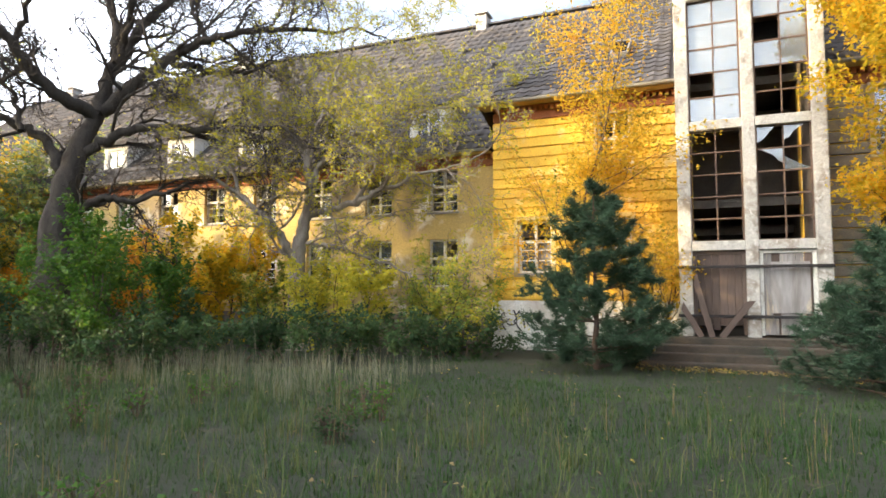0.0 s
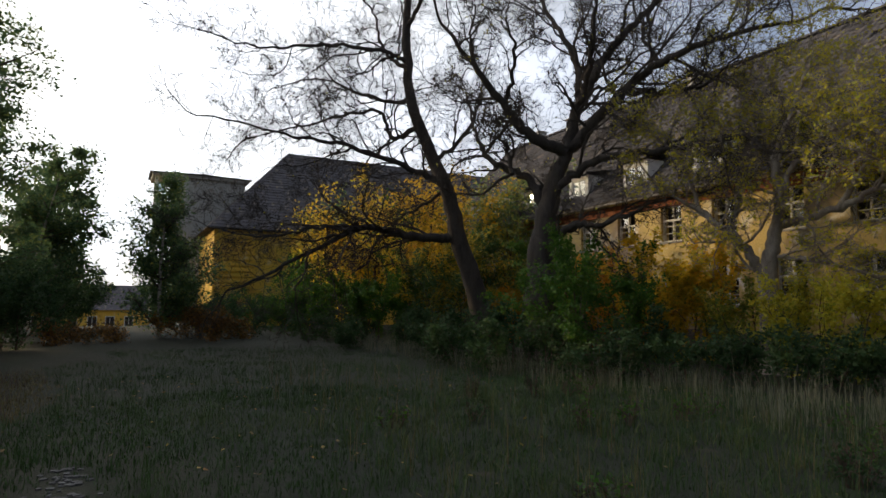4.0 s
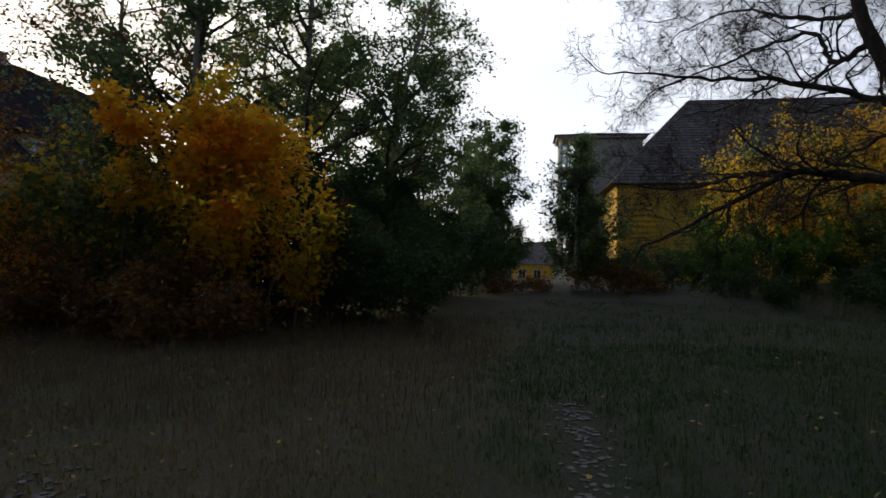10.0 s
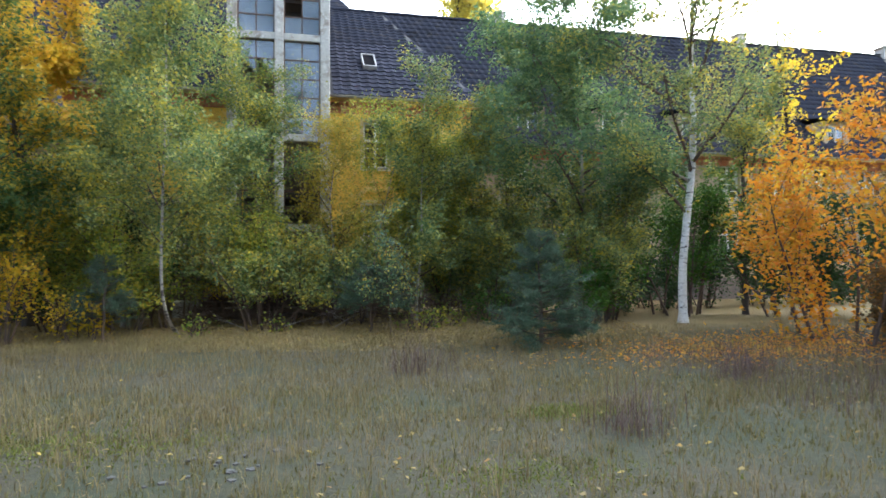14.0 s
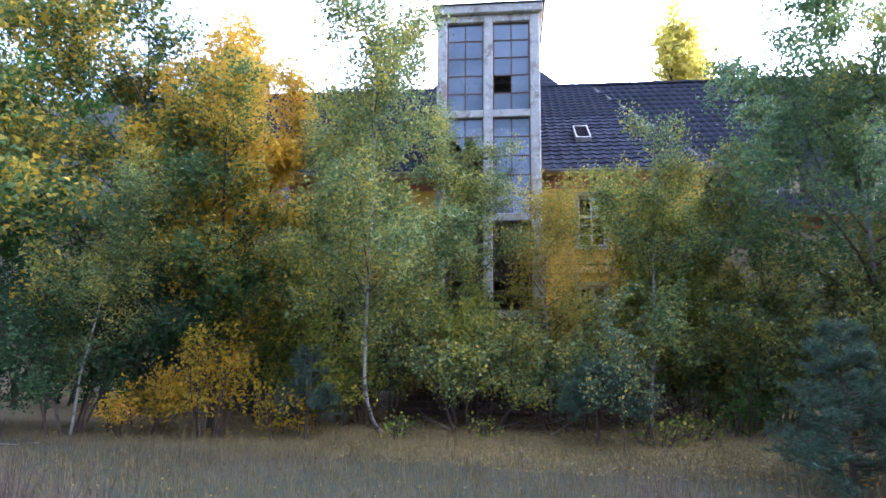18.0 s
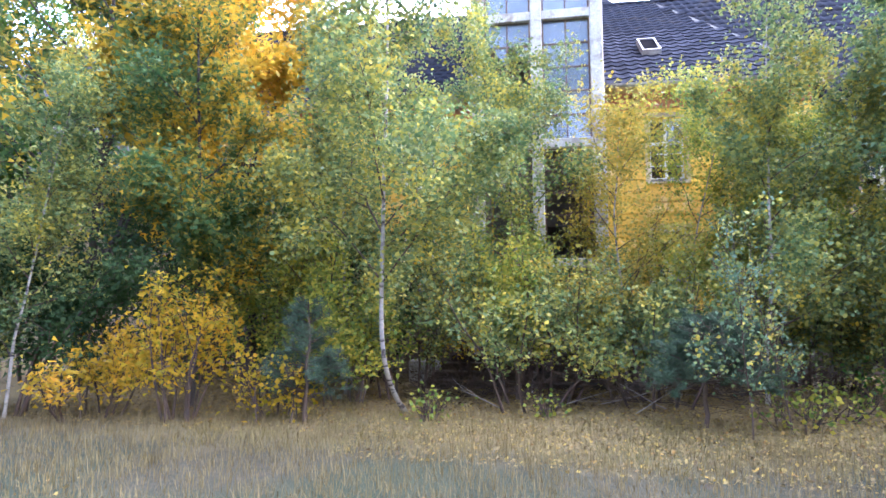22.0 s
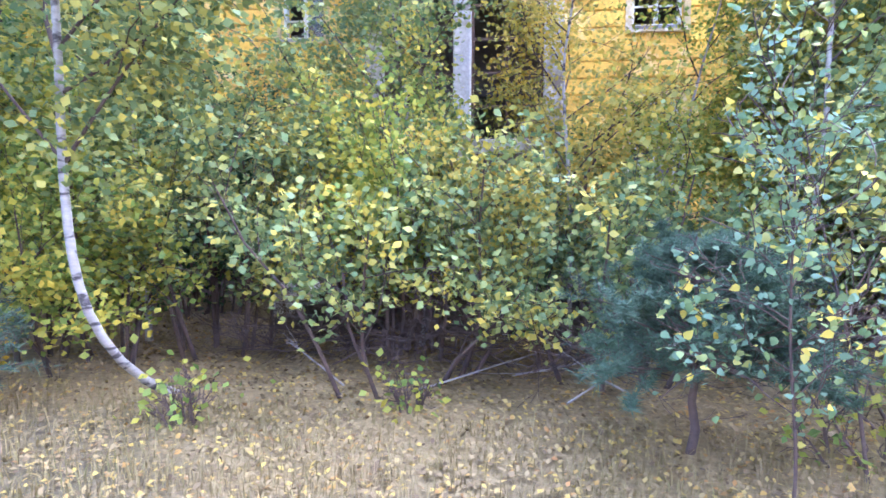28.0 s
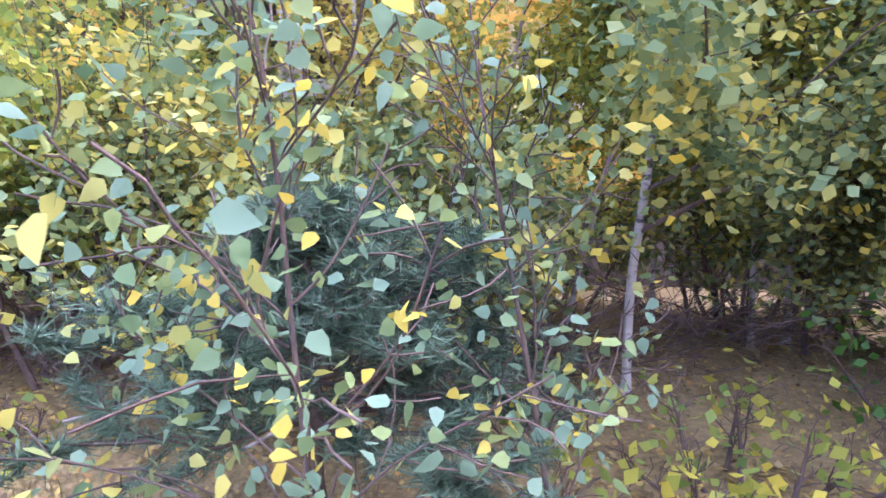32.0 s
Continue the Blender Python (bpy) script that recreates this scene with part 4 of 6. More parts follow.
# ---- block at the end of the court, and the house beyond ----
def end_block():
    h = thing("end_block", 42, -5.4, 0, "ochre block with a steep hipped roof at the far end", "building")
    bm = bmesh.new()
    wins = [(y, y + 0.9, z, z + 1.4) for y in (5.4, 7.8, 10.2, 12.6, 15.0) for z in (1.2, 3.6)]

    def box(b, u0, u1, v0, v1, z0, z1):      # u runs along -y, v along +x
        add_box(b, v0, v1, -u1, -u0, z0, z1)
    wall_with_holes(bm, box, 0, 30, 0, 6.3, 0.03, 0.4, wins)
    box(bm, 0, 0.4, 0.4, 13, 0, 6.3)
    box(bm, 29.6, 30, 0.4, 13, 0, 6.3)
    box(bm, 0, 30, 12.6, 13, 0, 6.3)
    part("wall", bm, M_STUCCO, h)
    z = 0.6
    while z < 6.0:
        bm = bmesh.new()
        box(bm, 0, 2.4, -0.13, 0.03, z, z + 0.25)
        part("stucco_band", bm, M_STUCCO, h, bevel=0.01)
        z += 0.37
    bm = bmesh.new()
    box(bm, -0.035, 0.0, 0.0, 1.2, 0.6, 6.2)
    part("pilaster", bm, M_STUCCO, h)
    for w in wins:
        bm = bmesh.new()
        a, b, c, d = w
        box(bm, a, b, 0.15, 0.2, c, c + 0.06)
        box(bm, a, b, 0.15, 0.2, d - 0.06, d)
        box(bm, a, a + 0.06, 0.15, 0.2, c + 0.06, d - 0.06)
        box(bm, b - 0.06, b, 0.15, 0.2, c + 0.06, d - 0.06)
        box(bm, 0.5 * (a + b) - 0.03, 0.5 * (a + b) + 0.03, 0.15, 0.2, c + 0.06, d - 0.06)
        part("window", bm, M_FRAME, h)
    # unseen dark wall added so that the windows look unlit inside
    bm = bmesh.new()
    box(bm, 0.5, 29.5, 3, 3.2, 0, 6.3)
    part("inner_wall", bm, M_DARK, h)
    # tiled hip roof in overlapping courses
    bm = bmesh.new()
    ez, rz, rv = 6.35, 13.4, 6.5
    n = 30
    for i in range(n):
        q0, q1 = i / n, (i + 1.15) / n
        za, zb = ez + (rz - ez) * q0 + 0.05, ez + (rz - ez) * q1
        va, vb = -0.5 + (rv + 0.5) * q0, -0.5 + (rv + 0.5) * q1
        ua, ub = -0.5 + 6.6 * q0, -0.5 + 6.6 * q1
        add_poly(bm, [(va, -ua, za), (va, -30.5, za), (vb, -30.5, zb), (vb, -ub, zb)])
        add_poly(bm, [(va, -ua, za - 0.05), (va, -30.5, za - 0.05), (va, -30.5, za), (va, -ua, za)])
        wa, wb = 13.5 - (13.5 - rv) * q0, 13.5 - (13.5 - rv) * q1
        add_poly(bm, [(va, -ua, za), (wa, -ua, za), (wb, -ub, zb), (vb, -ub, zb)])
        add_poly(bm, [(va, -ua, za - 0.05), (wa, -ua, za - 0.05), (wa, -ua, za), (va, -ua, za)])
    add_poly(bm, [(13.5, 0.5, ez), (13.5, -30.5, ez), (rv, -30.5, rz), (rv, -6.1, rz)])
    add_poly(bm, [(-0.5, 0.5, ez - 0.02), (13.5, 0.5, ez - 0.02), (13.5, -30.5, ez - 0.02), (-0.5, -30.5, ez - 0.02)])
    tagged(part("roof_covering", bm, M_TILE, h, "steep dark tiled hip roof"), kind="stuff")
    # glazed tower on its flank
    bm = bmesh.new()
    box(bm, -1.9, 3.2, 8.4, 8.7, 0, 11.0)
    box(bm, -1.9, 3.2, 11.4, 11.7, 0, 11.0)
    box(bm, 2.9, 3.2, 8.7, 11.4, 0, 11.0)
    tw = part("stair_tower", bm, M_CONC, h, "pale stair tower with tall glazing")
    bm = bmesh.new()
    for v in (8.7, 10.0, 11.3):
        box(bm, -3.3, -3.05, v, v + 0.15, 0, 11.0)
    for v in (8.4, 11.55):
        for u in (-3.3, -2.6):
            box(bm, u, u + 0.12, v, v + 0.15, 0, 11.0)
    for k in range(12):
        z = 3.0 + k * 0.68
        box(bm, -3.25, -3.15, 8.85, 11.3, z, z + 0.05)
        box(bm, -3.18, -1.9, 8.45, 8.52, z, z + 0.05)
        box(bm, -3.18, -1.9, 11.58, 11.65, z, z + 0.05)
    part("glazing", bm, M_FRAME, tw)
    bm = bmesh.new()
    box(bm, -3.55, 3.5, 8.1, 12.0, 11.0, 11.25)
    part("tower_cornice", bm, M_CONC, tw, bevel=0.03)
    bm = bmesh.new()
    c = [(7.9, 3.75, 11.25), (12.2, 3.75, 11.25), (12.2, -3.7, 11.25), (7.9, -3.7, 11.25)]
    for i in range(4):
        add_poly(bm, [c[i], c[(i + 1) % 4], (10.0, 0.0, 11.75)])
    part("tower_roof", bm, M_TILE, tw)
    # side lights in the wall towards the court
    bm = bmesh.new()
    for k in range(5):
        box(bm, -3.18 + 0.0, -2.62, 8.49, 8.495, 6.2 + k * 0.9, 6.95 + k * 0.9)
    pn = part("pane", bm, M_GLASS, tw)


end_block()


def far_house():
    gz = ground_z(100, 4)
    h = thing("far_house", 100, 4, gz, "small ochre house far down the slope with a roof turret", "house")
    bm = bmesh.new()
    add_box(bm, 0, 9, -8, 9, 0, 3.6)
    part("wall", bm, M_STUCCO, h)
    bm = bmesh.new()
    c = [(-0.5, -8.6, 3.55), (9.5, -8.6, 3.55), (9.5, 9.6, 3.55), (-0.5, 9.6, 3.55)]
    r0, r1 = (4.5, -6.0, 7.2), (4.5, 7.0, 7.2)
    add_poly(bm, [c[0], c[3], r1, r0])
    add_poly(bm, [c[1], c[2], r1, r0])
    add_poly(bm, [c[0], c[1], r0])
    add_poly(bm, [c[2], c[3], r1])
    add_poly(bm, c)
    part("roof", bm, M_TILE, h)
    for y in (-5.4, -3.0, -0.8, 1.6, 4.0, 6.4):
        bm = bmesh.new()
        add_box(bm, -0.05, 0.03, y - 0.6, y + 0.6, 1.0, 2.7)
        w = part("window", bm, M_FRAME, h)
        for a in (-0.5, 0.04):
            bm = bmesh.new()
            add_box(bm, -0.07, -0.052, y + a, y + a + 0.46, 1.1, 2.6)
            part("pane", bm, M_IRON, w)
    # turret: four posts and a cap
    bm = bmesh.new()
    for a in (-0.45, 0.35):
        for b in (-0.45, 0.35):
            add_box(bm, 4.5 + a, 4.6 + a, -1.6 + b, -1.5 + b, 7.3, 8.7)
    add_box(bm, 3.9, 5.1, -2.2, -1.0, 6.9, 7.3)
    tu = part("turret", bm, M_FRAME, h, "open white roof turret")
    bm = bmesh.new()
    bmesh.ops.create_cone(bm, cap_ends=True, segments=8, radius1=0.85, radius2=0.05, depth=0.9, matrix=Matrix.Translation((4.5, -1.6, 9.15)))
    part("turret_cap", bm, M_TILE, tu)


far_house()

# ---- small things about the sunlit block ----
def ribbon(name, pts, width, mat, parent, thick=0.003):
    """A flat painted stroke along a line in the wall's plane (x, z), standing just proud of it."""
    bm = bmesh.new()
    prev = None
    for i, (x, z) in enumerate(pts):
        a = pts[max(0, i - 1)]
        b = pts[min(len(pts) - 1, i + 1)]
        dx, dz = b[0] - a[0], b[1] - a[1]
        n = max(1e-6, math.hypot(dx, dz))
        ox, oz = -dz / n * width / 2, dx / n * width / 2
        row = [bm.verts.new((x + ox, 0, z + oz)), bm.verts.new((x - ox, 0, z - oz)), bm.verts.new((x + ox, -thick, z + oz)), bm.verts.new((x - ox, -thick, z - oz))]
        if prev:
            bm.faces.new([prev[0], prev[1], row[1], row[0]])
            bm.faces.new([prev[2], row[2], row[3], prev[3]])
        prev = row
    return part(name, bm, mat, parent)


graff = thing("graffiti", 3.3, -15.98 + 0.064, 0.0, "black sprayed graffiti strokes on the whitewashed plinth", "graffiti")
grng = random.Random(77)
for i in range(7):
    cx, cz = 0.05 + 0.19 * i, 0.78 + grng.uniform(-0.06, 0.06)
    rx, rz, a0 = grng.uniform(0.06, 0.1), grng.uniform(0.14, 0.25), grng.uniform(0, 6)
    pts = [(cx + rx * math.cos(a0 + k * 0.42) + 0.01 * k * grng.choice((0, 1)), cz + rz * math.sin(a0 + k * 0.42)) for k in range(grng.randint(8, 13))]
    st = ribbon("stroke", pts, 0.035, M_INK, graff)
    st.location = (0, 0.004, 0)
# broken planks that lean in the doorway
for i, (x, y, lean_x, length, turn, mat) in enumerate([(-0.55, -14.32, 14, 1.35, 8, M_WOOD), (-0.72, -14.25, -38, 1.0, 10, M_WOOD), (-0.35, -14.3, 30, 0.8, 12, M_WOOD)]):
    bm = bmesh.new()
    add_box(bm, -0.06, 0.06, -0.012, 0.012, 0.0, length)
    for v in bm.verts:
        if v.co.z > 0.5 * length and v.co.x > 0:
            v.co.z -= 0.12
    ob = part("broken_plank", bm, mat, bevel=0.004)
    ob.matrix_world = pose(x, y, 0.565, turn, lean_x, 0)
    tagged(ob, "broken weathered plank leaning in the ruined doorway", "plank", "broken planks")

# ---- plants ----
def unit(v):
    return v / max(1e-9, math.sqrt(float(v @ v)))


def grow(rng, p, d, length, r, lvl, spec, out, r_end=None):
    """One limb as a wavering line, and the limbs that spring from it. spec: a row a level:
    (pieces, waver, rise, children, child length, child angle, first child at)."""
    nseg, wav, rise, kids, klen, kang, kfirst = spec[lvl][:7]
    taper = spec[lvl][7] if len(spec[lvl]) > 7 else 0.5
    pts, rad = [p], [r]
    step = length / nseg
    dirs = [d]
    last = lvl == len(spec) - 1
    for i in range(nseg):
        d = unit(d + np.array([rng.gauss(0, wav), rng.gauss(0, wav), rng.gauss(0, wav) + rise]))
        p = p + d * step
        pts.append(p)
        dirs.append(d)
        q = (i + 1) / nseg
        rad.append(max(r * (1 - q * (0.75 if not last else 0.85)), 0.003))
    out.append((np.array(pts), np.array(rad), lvl))
    if last:
        return
    for k in range(kids):
        f = kfirst + (1 - kfirst) * (k + rng.random()) / kids
        i = min(nseg - 1, int(f * nseg))
        fr = f * nseg - i
        q = pts[i] * (1 - fr) + pts[i + 1] * fr
        dd = dirs[i + 1]
        a = np.array([rng.gauss(0, 1), rng.gauss(0, 1), rng.gauss(0, 1)])
        a = unit(a - dd * (a @ dd))
        ang = kang * rng.uniform(0.65, 1.25)
        nd = unit(dd * math.cos(ang) + a * math.sin(ang))
        rr = (rad[i] * (1 - fr) + rad[i + 1] * fr) * rng.uniform(0.45, 0.7)
        grow(rng, q, nd, length * klen * rng.uniform(0.65, 1.2) * (1.15 - taper * f), rr, lvl + 1, spec, out)


def tubes(limbs, sides):
    vs, fs, base = [], [], 0
    for pts, rad, lvl in limbs:
        k = sides[min(lvl, len(sides) - 1)]
        n = len(pts)
        tan = np.gradient(pts, axis=0)
        tan /= np.linalg.norm(tan, axis=1)[:, None] + 1e-9
        ref = np.array([0.31, 0.95, 0.05]) if abs(tan[0][2]) > 0.8 else np.array([0.0, 0.1, 1.0])
        a = np.cross(tan, ref)
        a /= np.linalg.norm(a, axis=1)[:, None] + 1e-9
        b = np.cross(tan, a)
        th = np.arange(k) * 2 * math.pi / k
        ring = pts[:, None, :] + rad[:, None, None] * (a[:, None, :] * np.cos(th)[None, :, None] + b[:, None, :] * np.sin(th)[None, :, None])
        vs.append(ring.reshape(-1, 3))
        i = np.arange(n - 1)[:, None] * k
        j = np.arange(k)[None, :]
        j2 = (j + 1) % k
        fs.append(np.stack([i + j, i + j2, i + k + j2, i + k + j], -1).reshape(-1, 4) + base)
        base += n * k
    return np.concatenate(vs), np.concatenate(fs)


def leaf_quads(nrg, centres, size, droop=0.0, shape="kite", spread=0.3):
    """A leaf at each centre: a folded blade of four points, or of six where the camera comes close."""
    n = len(centres)
    d = nrg.normal(size=(n, 3))
    d[:, 2] = d[:, 2] * 0.6 - droop
    d /= np.linalg.norm(d, axis=1)[:, None]
    w = np.cross(d, nrg.normal(size=(n, 3)))
    w /= np.linalg.norm(w, axis=1)[:, None] + 1e-9
    nn = np.cross(d, w)
    s = size * nrg.uniform(1 - spread, 1 + spread, n)[:, None]
    if shape == "kite":
        p = [centres, centres + d * s * 0.45 + w * s * 0.38 + nn * s * 0.08, centres + d * s, centres + d * s * 0.45 - w * s * 0.38 + nn * s * 0.08]
        f = np.arange(n)[:, None] * 4 + np.array([[0, 1, 2, 3]])
        return np.stack(p, 1).reshape(-1, 3), f
    if shape == "tri":
        p = [centres + w * s * 0.36, centres - w * s * 0.36, centres + d * s * 1.05]
        f = np.arange(n)[:, None] * 3 + np.array([[0, 1, 2]])
        return np.stack(p, 1).reshape(-1, 3), f
    if shape == "needle":
        p = [centres - w * s * 0.045, centres + w * s * 0.045, centres + d * s]
        f = np.arange(n)[:, None] * 3 + np.array([[0, 1, 2]])
        return np.stack(p, 1).reshape(-1, 3), f
    p = [centres, centres + d * s * 0.22 + w * s * 0.36 + nn * s * 0.06, centres + d * s * 0.55 + w * s * 0.30 + nn * s * 0.05, centres + d * s,
         centres + d * s * 0.55 - w * s * 0.30 + nn * s * 0.05, centres + d * s * 0.22 - w * s * 0.36 + nn * s * 0.06, centres + d * s * 0.5 - nn * s * 0.04]
    f = np.concatenate([np.arange(n)[:, None] * 7 + np.array([q]) for q in ([0, 1, 6, 5], [1, 2, 6, 6], [2, 3, 4, 6], [4, 5, 6, 6])])
    return np.stack(p, 1).reshape(-1, 3), f


def leaf_centres(nrg, limbs, from_lvl, count, jitter):
    segs = [(pts[:-1], pts[1:]) for pts, rad, lvl in limbs if lvl >= from_lvl]
    a = np.concatenate([s[0] for s in segs])
    b = np.concatenate([s[1] for s in segs])
    w = np.linalg.norm(b - a, axis=1) * np.concatenate([np.full(len(q[0]), nrg.lognormal(0, 0.9)) for q in segs])
    k = nrg.choice(len(a), count, p=w / w.sum())
    t = nrg.random(count)[:, None]
    return a[k] * (1 - t) + b[k] * t + nrg.normal(size=(count, 3)) * jitter


def foliage(name, verts, faces, mat, parent, label=""):
    if faces.shape[1] == 4:
        tri = faces[:, 2] == faces[:, 3]
        me = quick_mesh(name, verts, [faces[~tri], faces[tri][:, :3]])
    else:
        me = quick_mesh(name, verts, [faces])
    me.materials.append(mat)
    ob = new(name, me)
    ob.parent = parent
    if label:
        ob["label"] = label
    return ob


def smooth_line(pts, n):
    """A line of n pieces that bends through a few points."""
    p = np.array(pts, float)
    p = np.vstack([2 * p[0] - p[1], p, 2 * p[-1] - p[-2]])
    t = np.linspace(0, len(p) - 3, n + 1)
    i = np.minimum(t.astype(int), len(p) - 4)
    u = (t - i)[:, None]
    a, b, c, d = p[i], p[i + 1], p[i + 2], p[i + 3]
    return 0.5 * (2 * b + (c - a) * u + (2 * a - 5 * b + 4 * c - d) * u ** 2 + (3 * b - a - 3 * c + d) * u ** 3)


SPECS = {
    # pieces, waver, rise, children, child length, child angle, first child at
    "birch": [(9, 0.045, 0.05, 26, 0.30, 0.75, 0.22), (5, 0.12, 0.0, 6, 0.42, 0.7, 0.2), (3, 0.2, -0.15, 3, 0.6, 0.6, 0.2), (2, 0.16, -0.4, 0, 0, 0, 0)],
    "cone": [(9, 0.03, 0.05, 40, 0.40, 1.0, 0.04, 1.05), (6, 0.12, 0.06, 8, 0.42, 0.7, 0.15), (4, 0.16, 0.0, 0, 0, 0, 0)],
    "sapling": [(8, 0.05, 0.05, 22, 0.30, 0.8, 0.18), (5, 0.14, 0.04, 6, 0.45, 0.7, 0.2), (4, 0.18, -0.02, 0, 0, 0, 0)],
    "maple": [(6, 0.06, 0.05, 14, 0.60, 0.85, 0.25), (5, 0.13, 0.06, 7, 0.5, 0.8, 0.25), (3, 0.2, 0.03, 4, 0.55, 0.75, 0.2), (2, 0.2, 0.0, 0, 0, 0, 0)],
    "shrub": [(4, 0.16, 0.05, 6, 0.55, 0.75, 0.25), (3, 0.22, 0.03, 3, 0.6, 0.75, 0.2), (2, 0.25, 0.0, 0, 0, 0, 0)],
}


def tree(name, x, y, height, kind, seed, label, leaf=None, leaves=0, leaf_size=0.09, r=None, lean=(0, 0), bark=None, jitter=0.08, droop=0.15, shape="kite", group="", from_lvl=None, trunks=1, category="tree", bend=None, wide=1.0):
    rng, nrg = random.Random(seed), np.random.default_rng(seed)
    spec = SPECS[kind]
    th = thing(name, x, y, ground_z(x, y) - 0.03, label, category, group)
    limbs = []
    for k in range(trunks):
        a = rng.uniform(0, 6.28)
        sp = 0.0 if trunks == 1 else 0.22
        d = unit(np.array([lean[0] + sp * math.cos(a), lean[1] + sp * math.sin(a), 1.0]))
        grow(rng, np.array([0.05 * math.cos(a) * (trunks > 1), 0.05 * math.sin(a) * (trunks > 1), 0.0]), d, height * (0.96 if kind in ("birch", "sapling", "cone") else 0.62) * (1 if k == 0 else rng.uniform(0.6, 0.95)), r or height * 0.012, 0, spec, limbs)
    limbs = [(smooth_line(l[0], 36), np.interp(np.linspace(0, 1, 37), np.linspace(0, 1, len(l[1])), l[1]), 0) if l[2] == 0 else l for l in limbs]
    if bend:                           # bow of the lower stem: sideways shift that fades with height
        for pts, rad, lvl in limbs:
            pts[:, 0] += bend[0] * np.exp(-pts[:, 2] / bend[2])
            pts[:, 1] += bend[1] * np.exp(-pts[:, 2] / bend[2])
    if wide != 1.0:
        for pts, rad, lvl in limbs:
            pts[:, :2] *= wide
    trunk = [l for l in limbs if l[2] == 0]
    rest = [l for l in limbs if l[2] > 0]
    for pts, rad, lvl in trunk:       # root flare
        rad[0] *= 1.35
    v, f = tubes(trunk, [10])
    mesh_ob("trunk", v, f, bark or M_BARK, th, smooth=True)
    v, f = tubes(rest, [8, 5, 3, 3, 3, 3])
    mesh_ob("branchwork", v, f, (M_TWIG if bark is not M_BARK else M_BARK), th, smooth=True)
    if leaves:
        c = leaf_centres(nrg, limbs, from_lvl if from_lvl is not None else len(spec) - 2, leaves, jitter)
        c = c[c[:, 2] > 0.03]
        v, f = leaf_quads(nrg, c, leaf_size, droop, "tri" if shape == "kite" and not (abs(x) < 4.2 and 12 < y < 18.7) else shape)
        foliage("crown", v, f, leaf, th)
    return th


def fit_size(limbs, radius, height):
    """Stretches the limbs so that nearly all of them lie within a radius and a height."""
    every = np.concatenate([l[0] for l in limbs])
    kr = radius / np.quantile(np.hypot(every[:, 0], every[:, 1]), 0.96)
    kz = height / np.quantile(every[:, 2], 0.985)
    for pts, rad, lvl in limbs:
        pts[:, :2] *= kr
        pts[:, 2] *= kz


def bush(name, x, y, height, width, seed, label, leaf, leaves=5000, leaf_size=0.07, group="", jitter=0.07, stems=9, category="bush", shape="kite"):
    rng, nrg = random.Random(seed), np.random.default_rng(seed)
    th = thing(name, x, y, ground_z(x, y) - 0.02, label, category, group)
    limbs = []
    for k in range(stems):
        a = k * 2.399 + rng.uniform(-0.4, 0.4)
        rr = width * 0.32 * math.sqrt(rng.random())
        out_ = width / (2.2 * height) * rng.uniform(0.35, 1.1)
        d = unit(np.array([math.cos(a) * out_, math.sin(a) * out_, 1.0]))
        grow(rng, np.array([rr * math.cos(a), rr * math.sin(a), 0.0]), d, height * rng.uniform(0.6, 1.0), 0.012 + height * 0.006, 0, SPECS["shrub"], limbs)
    fit_size(limbs, width * 0.62, height)
    v, f = tubes(limbs, [4, 3, 3])
    mesh_ob("stemwork", v, f, M_TWIG, th, smooth=True)
    c = leaf_centres(nrg, limbs, 0, leaves, jitter)
    c = c[c[:, 2] > (0.03 if group != "thicket shrubs" or height < 1.2 else 0.16 * height + 0.35 * nrg.random(len(c)))]
    v, f = leaf_quads(nrg, c, leaf_size, 0.1, "tri" if shape == "kite" and not (abs(x) < 4.8 and 12 < y < 18) else shape)
    foliage("foliage", v, f, leaf, th)
    return th


def pine(name, x, y, height, width, seed, label, leaf, group="", needles=22000, needle=0.11, stem=0.12):
    """A young pine: whorls of boughs that turn up at the tips, needles in tufts round the twigs."""
    rng, nrg = random.Random(seed), np.random.default_rng(seed)
    th = thing(name, x, y, ground_z(x, y) - 0.02, label, "pine", group)
    lead = []
    pts = np.array([[rng.gauss(0, 0.015), rng.gauss(0, 0.015), height * q] for q in np.linspace(0, 1, 9)])
    lead.append((pts, np.linspace(height * 0.016 + 0.01, 0.006, 9), 0))
    boughs = []
    z = height * stem
    while z < height * 0.97:
        q = 1 - (z - height * stem) / (height * (1 - stem))
        for k in range(rng.choice((5, 6, 7))):
            a = rng.uniform(0, 6.28)
            L = width * 0.5 * (q ** 0.75) * rng.uniform(0.7, 1.12) + 0.10
            d = unit(np.array([math.cos(a), math.sin(a), 0.42 - 0.42 * q]))
            grow(rng, np.array([0, 0, z + rng.uniform(-0.05, 0.05)]), d, L, 0.006 + 0.008 * L, 0,
                 [(4, 0.07, 0.05, 7, 0.42, 0.75, 0.2), (3, 0.09, 0.14, 2, 0.5, 0.7, 0.3), (2, 0.08, 0.2, 0, 0, 0, 0)], boughs)
        z += height * 0.075 * rng.uniform(0.8, 1.2)
    fit_size(boughs, width * 0.5, height)
    v, f = tubes(lead, [8])
    mesh_ob("trunk", v, f, M_TWIG, th, smooth=True)
    v, f = tubes(boughs, [4, 3, 3])
    mesh_ob("boughwork", v, f, M_TWIG, th, smooth=True)
    c = leaf_centres(nrg, boughs, 1, needles, 0.008)
    v, f = leaf_quads(nrg, c, needle, -0.25, "needle")
    foliage("needles", v, f, leaf, th)
    return th


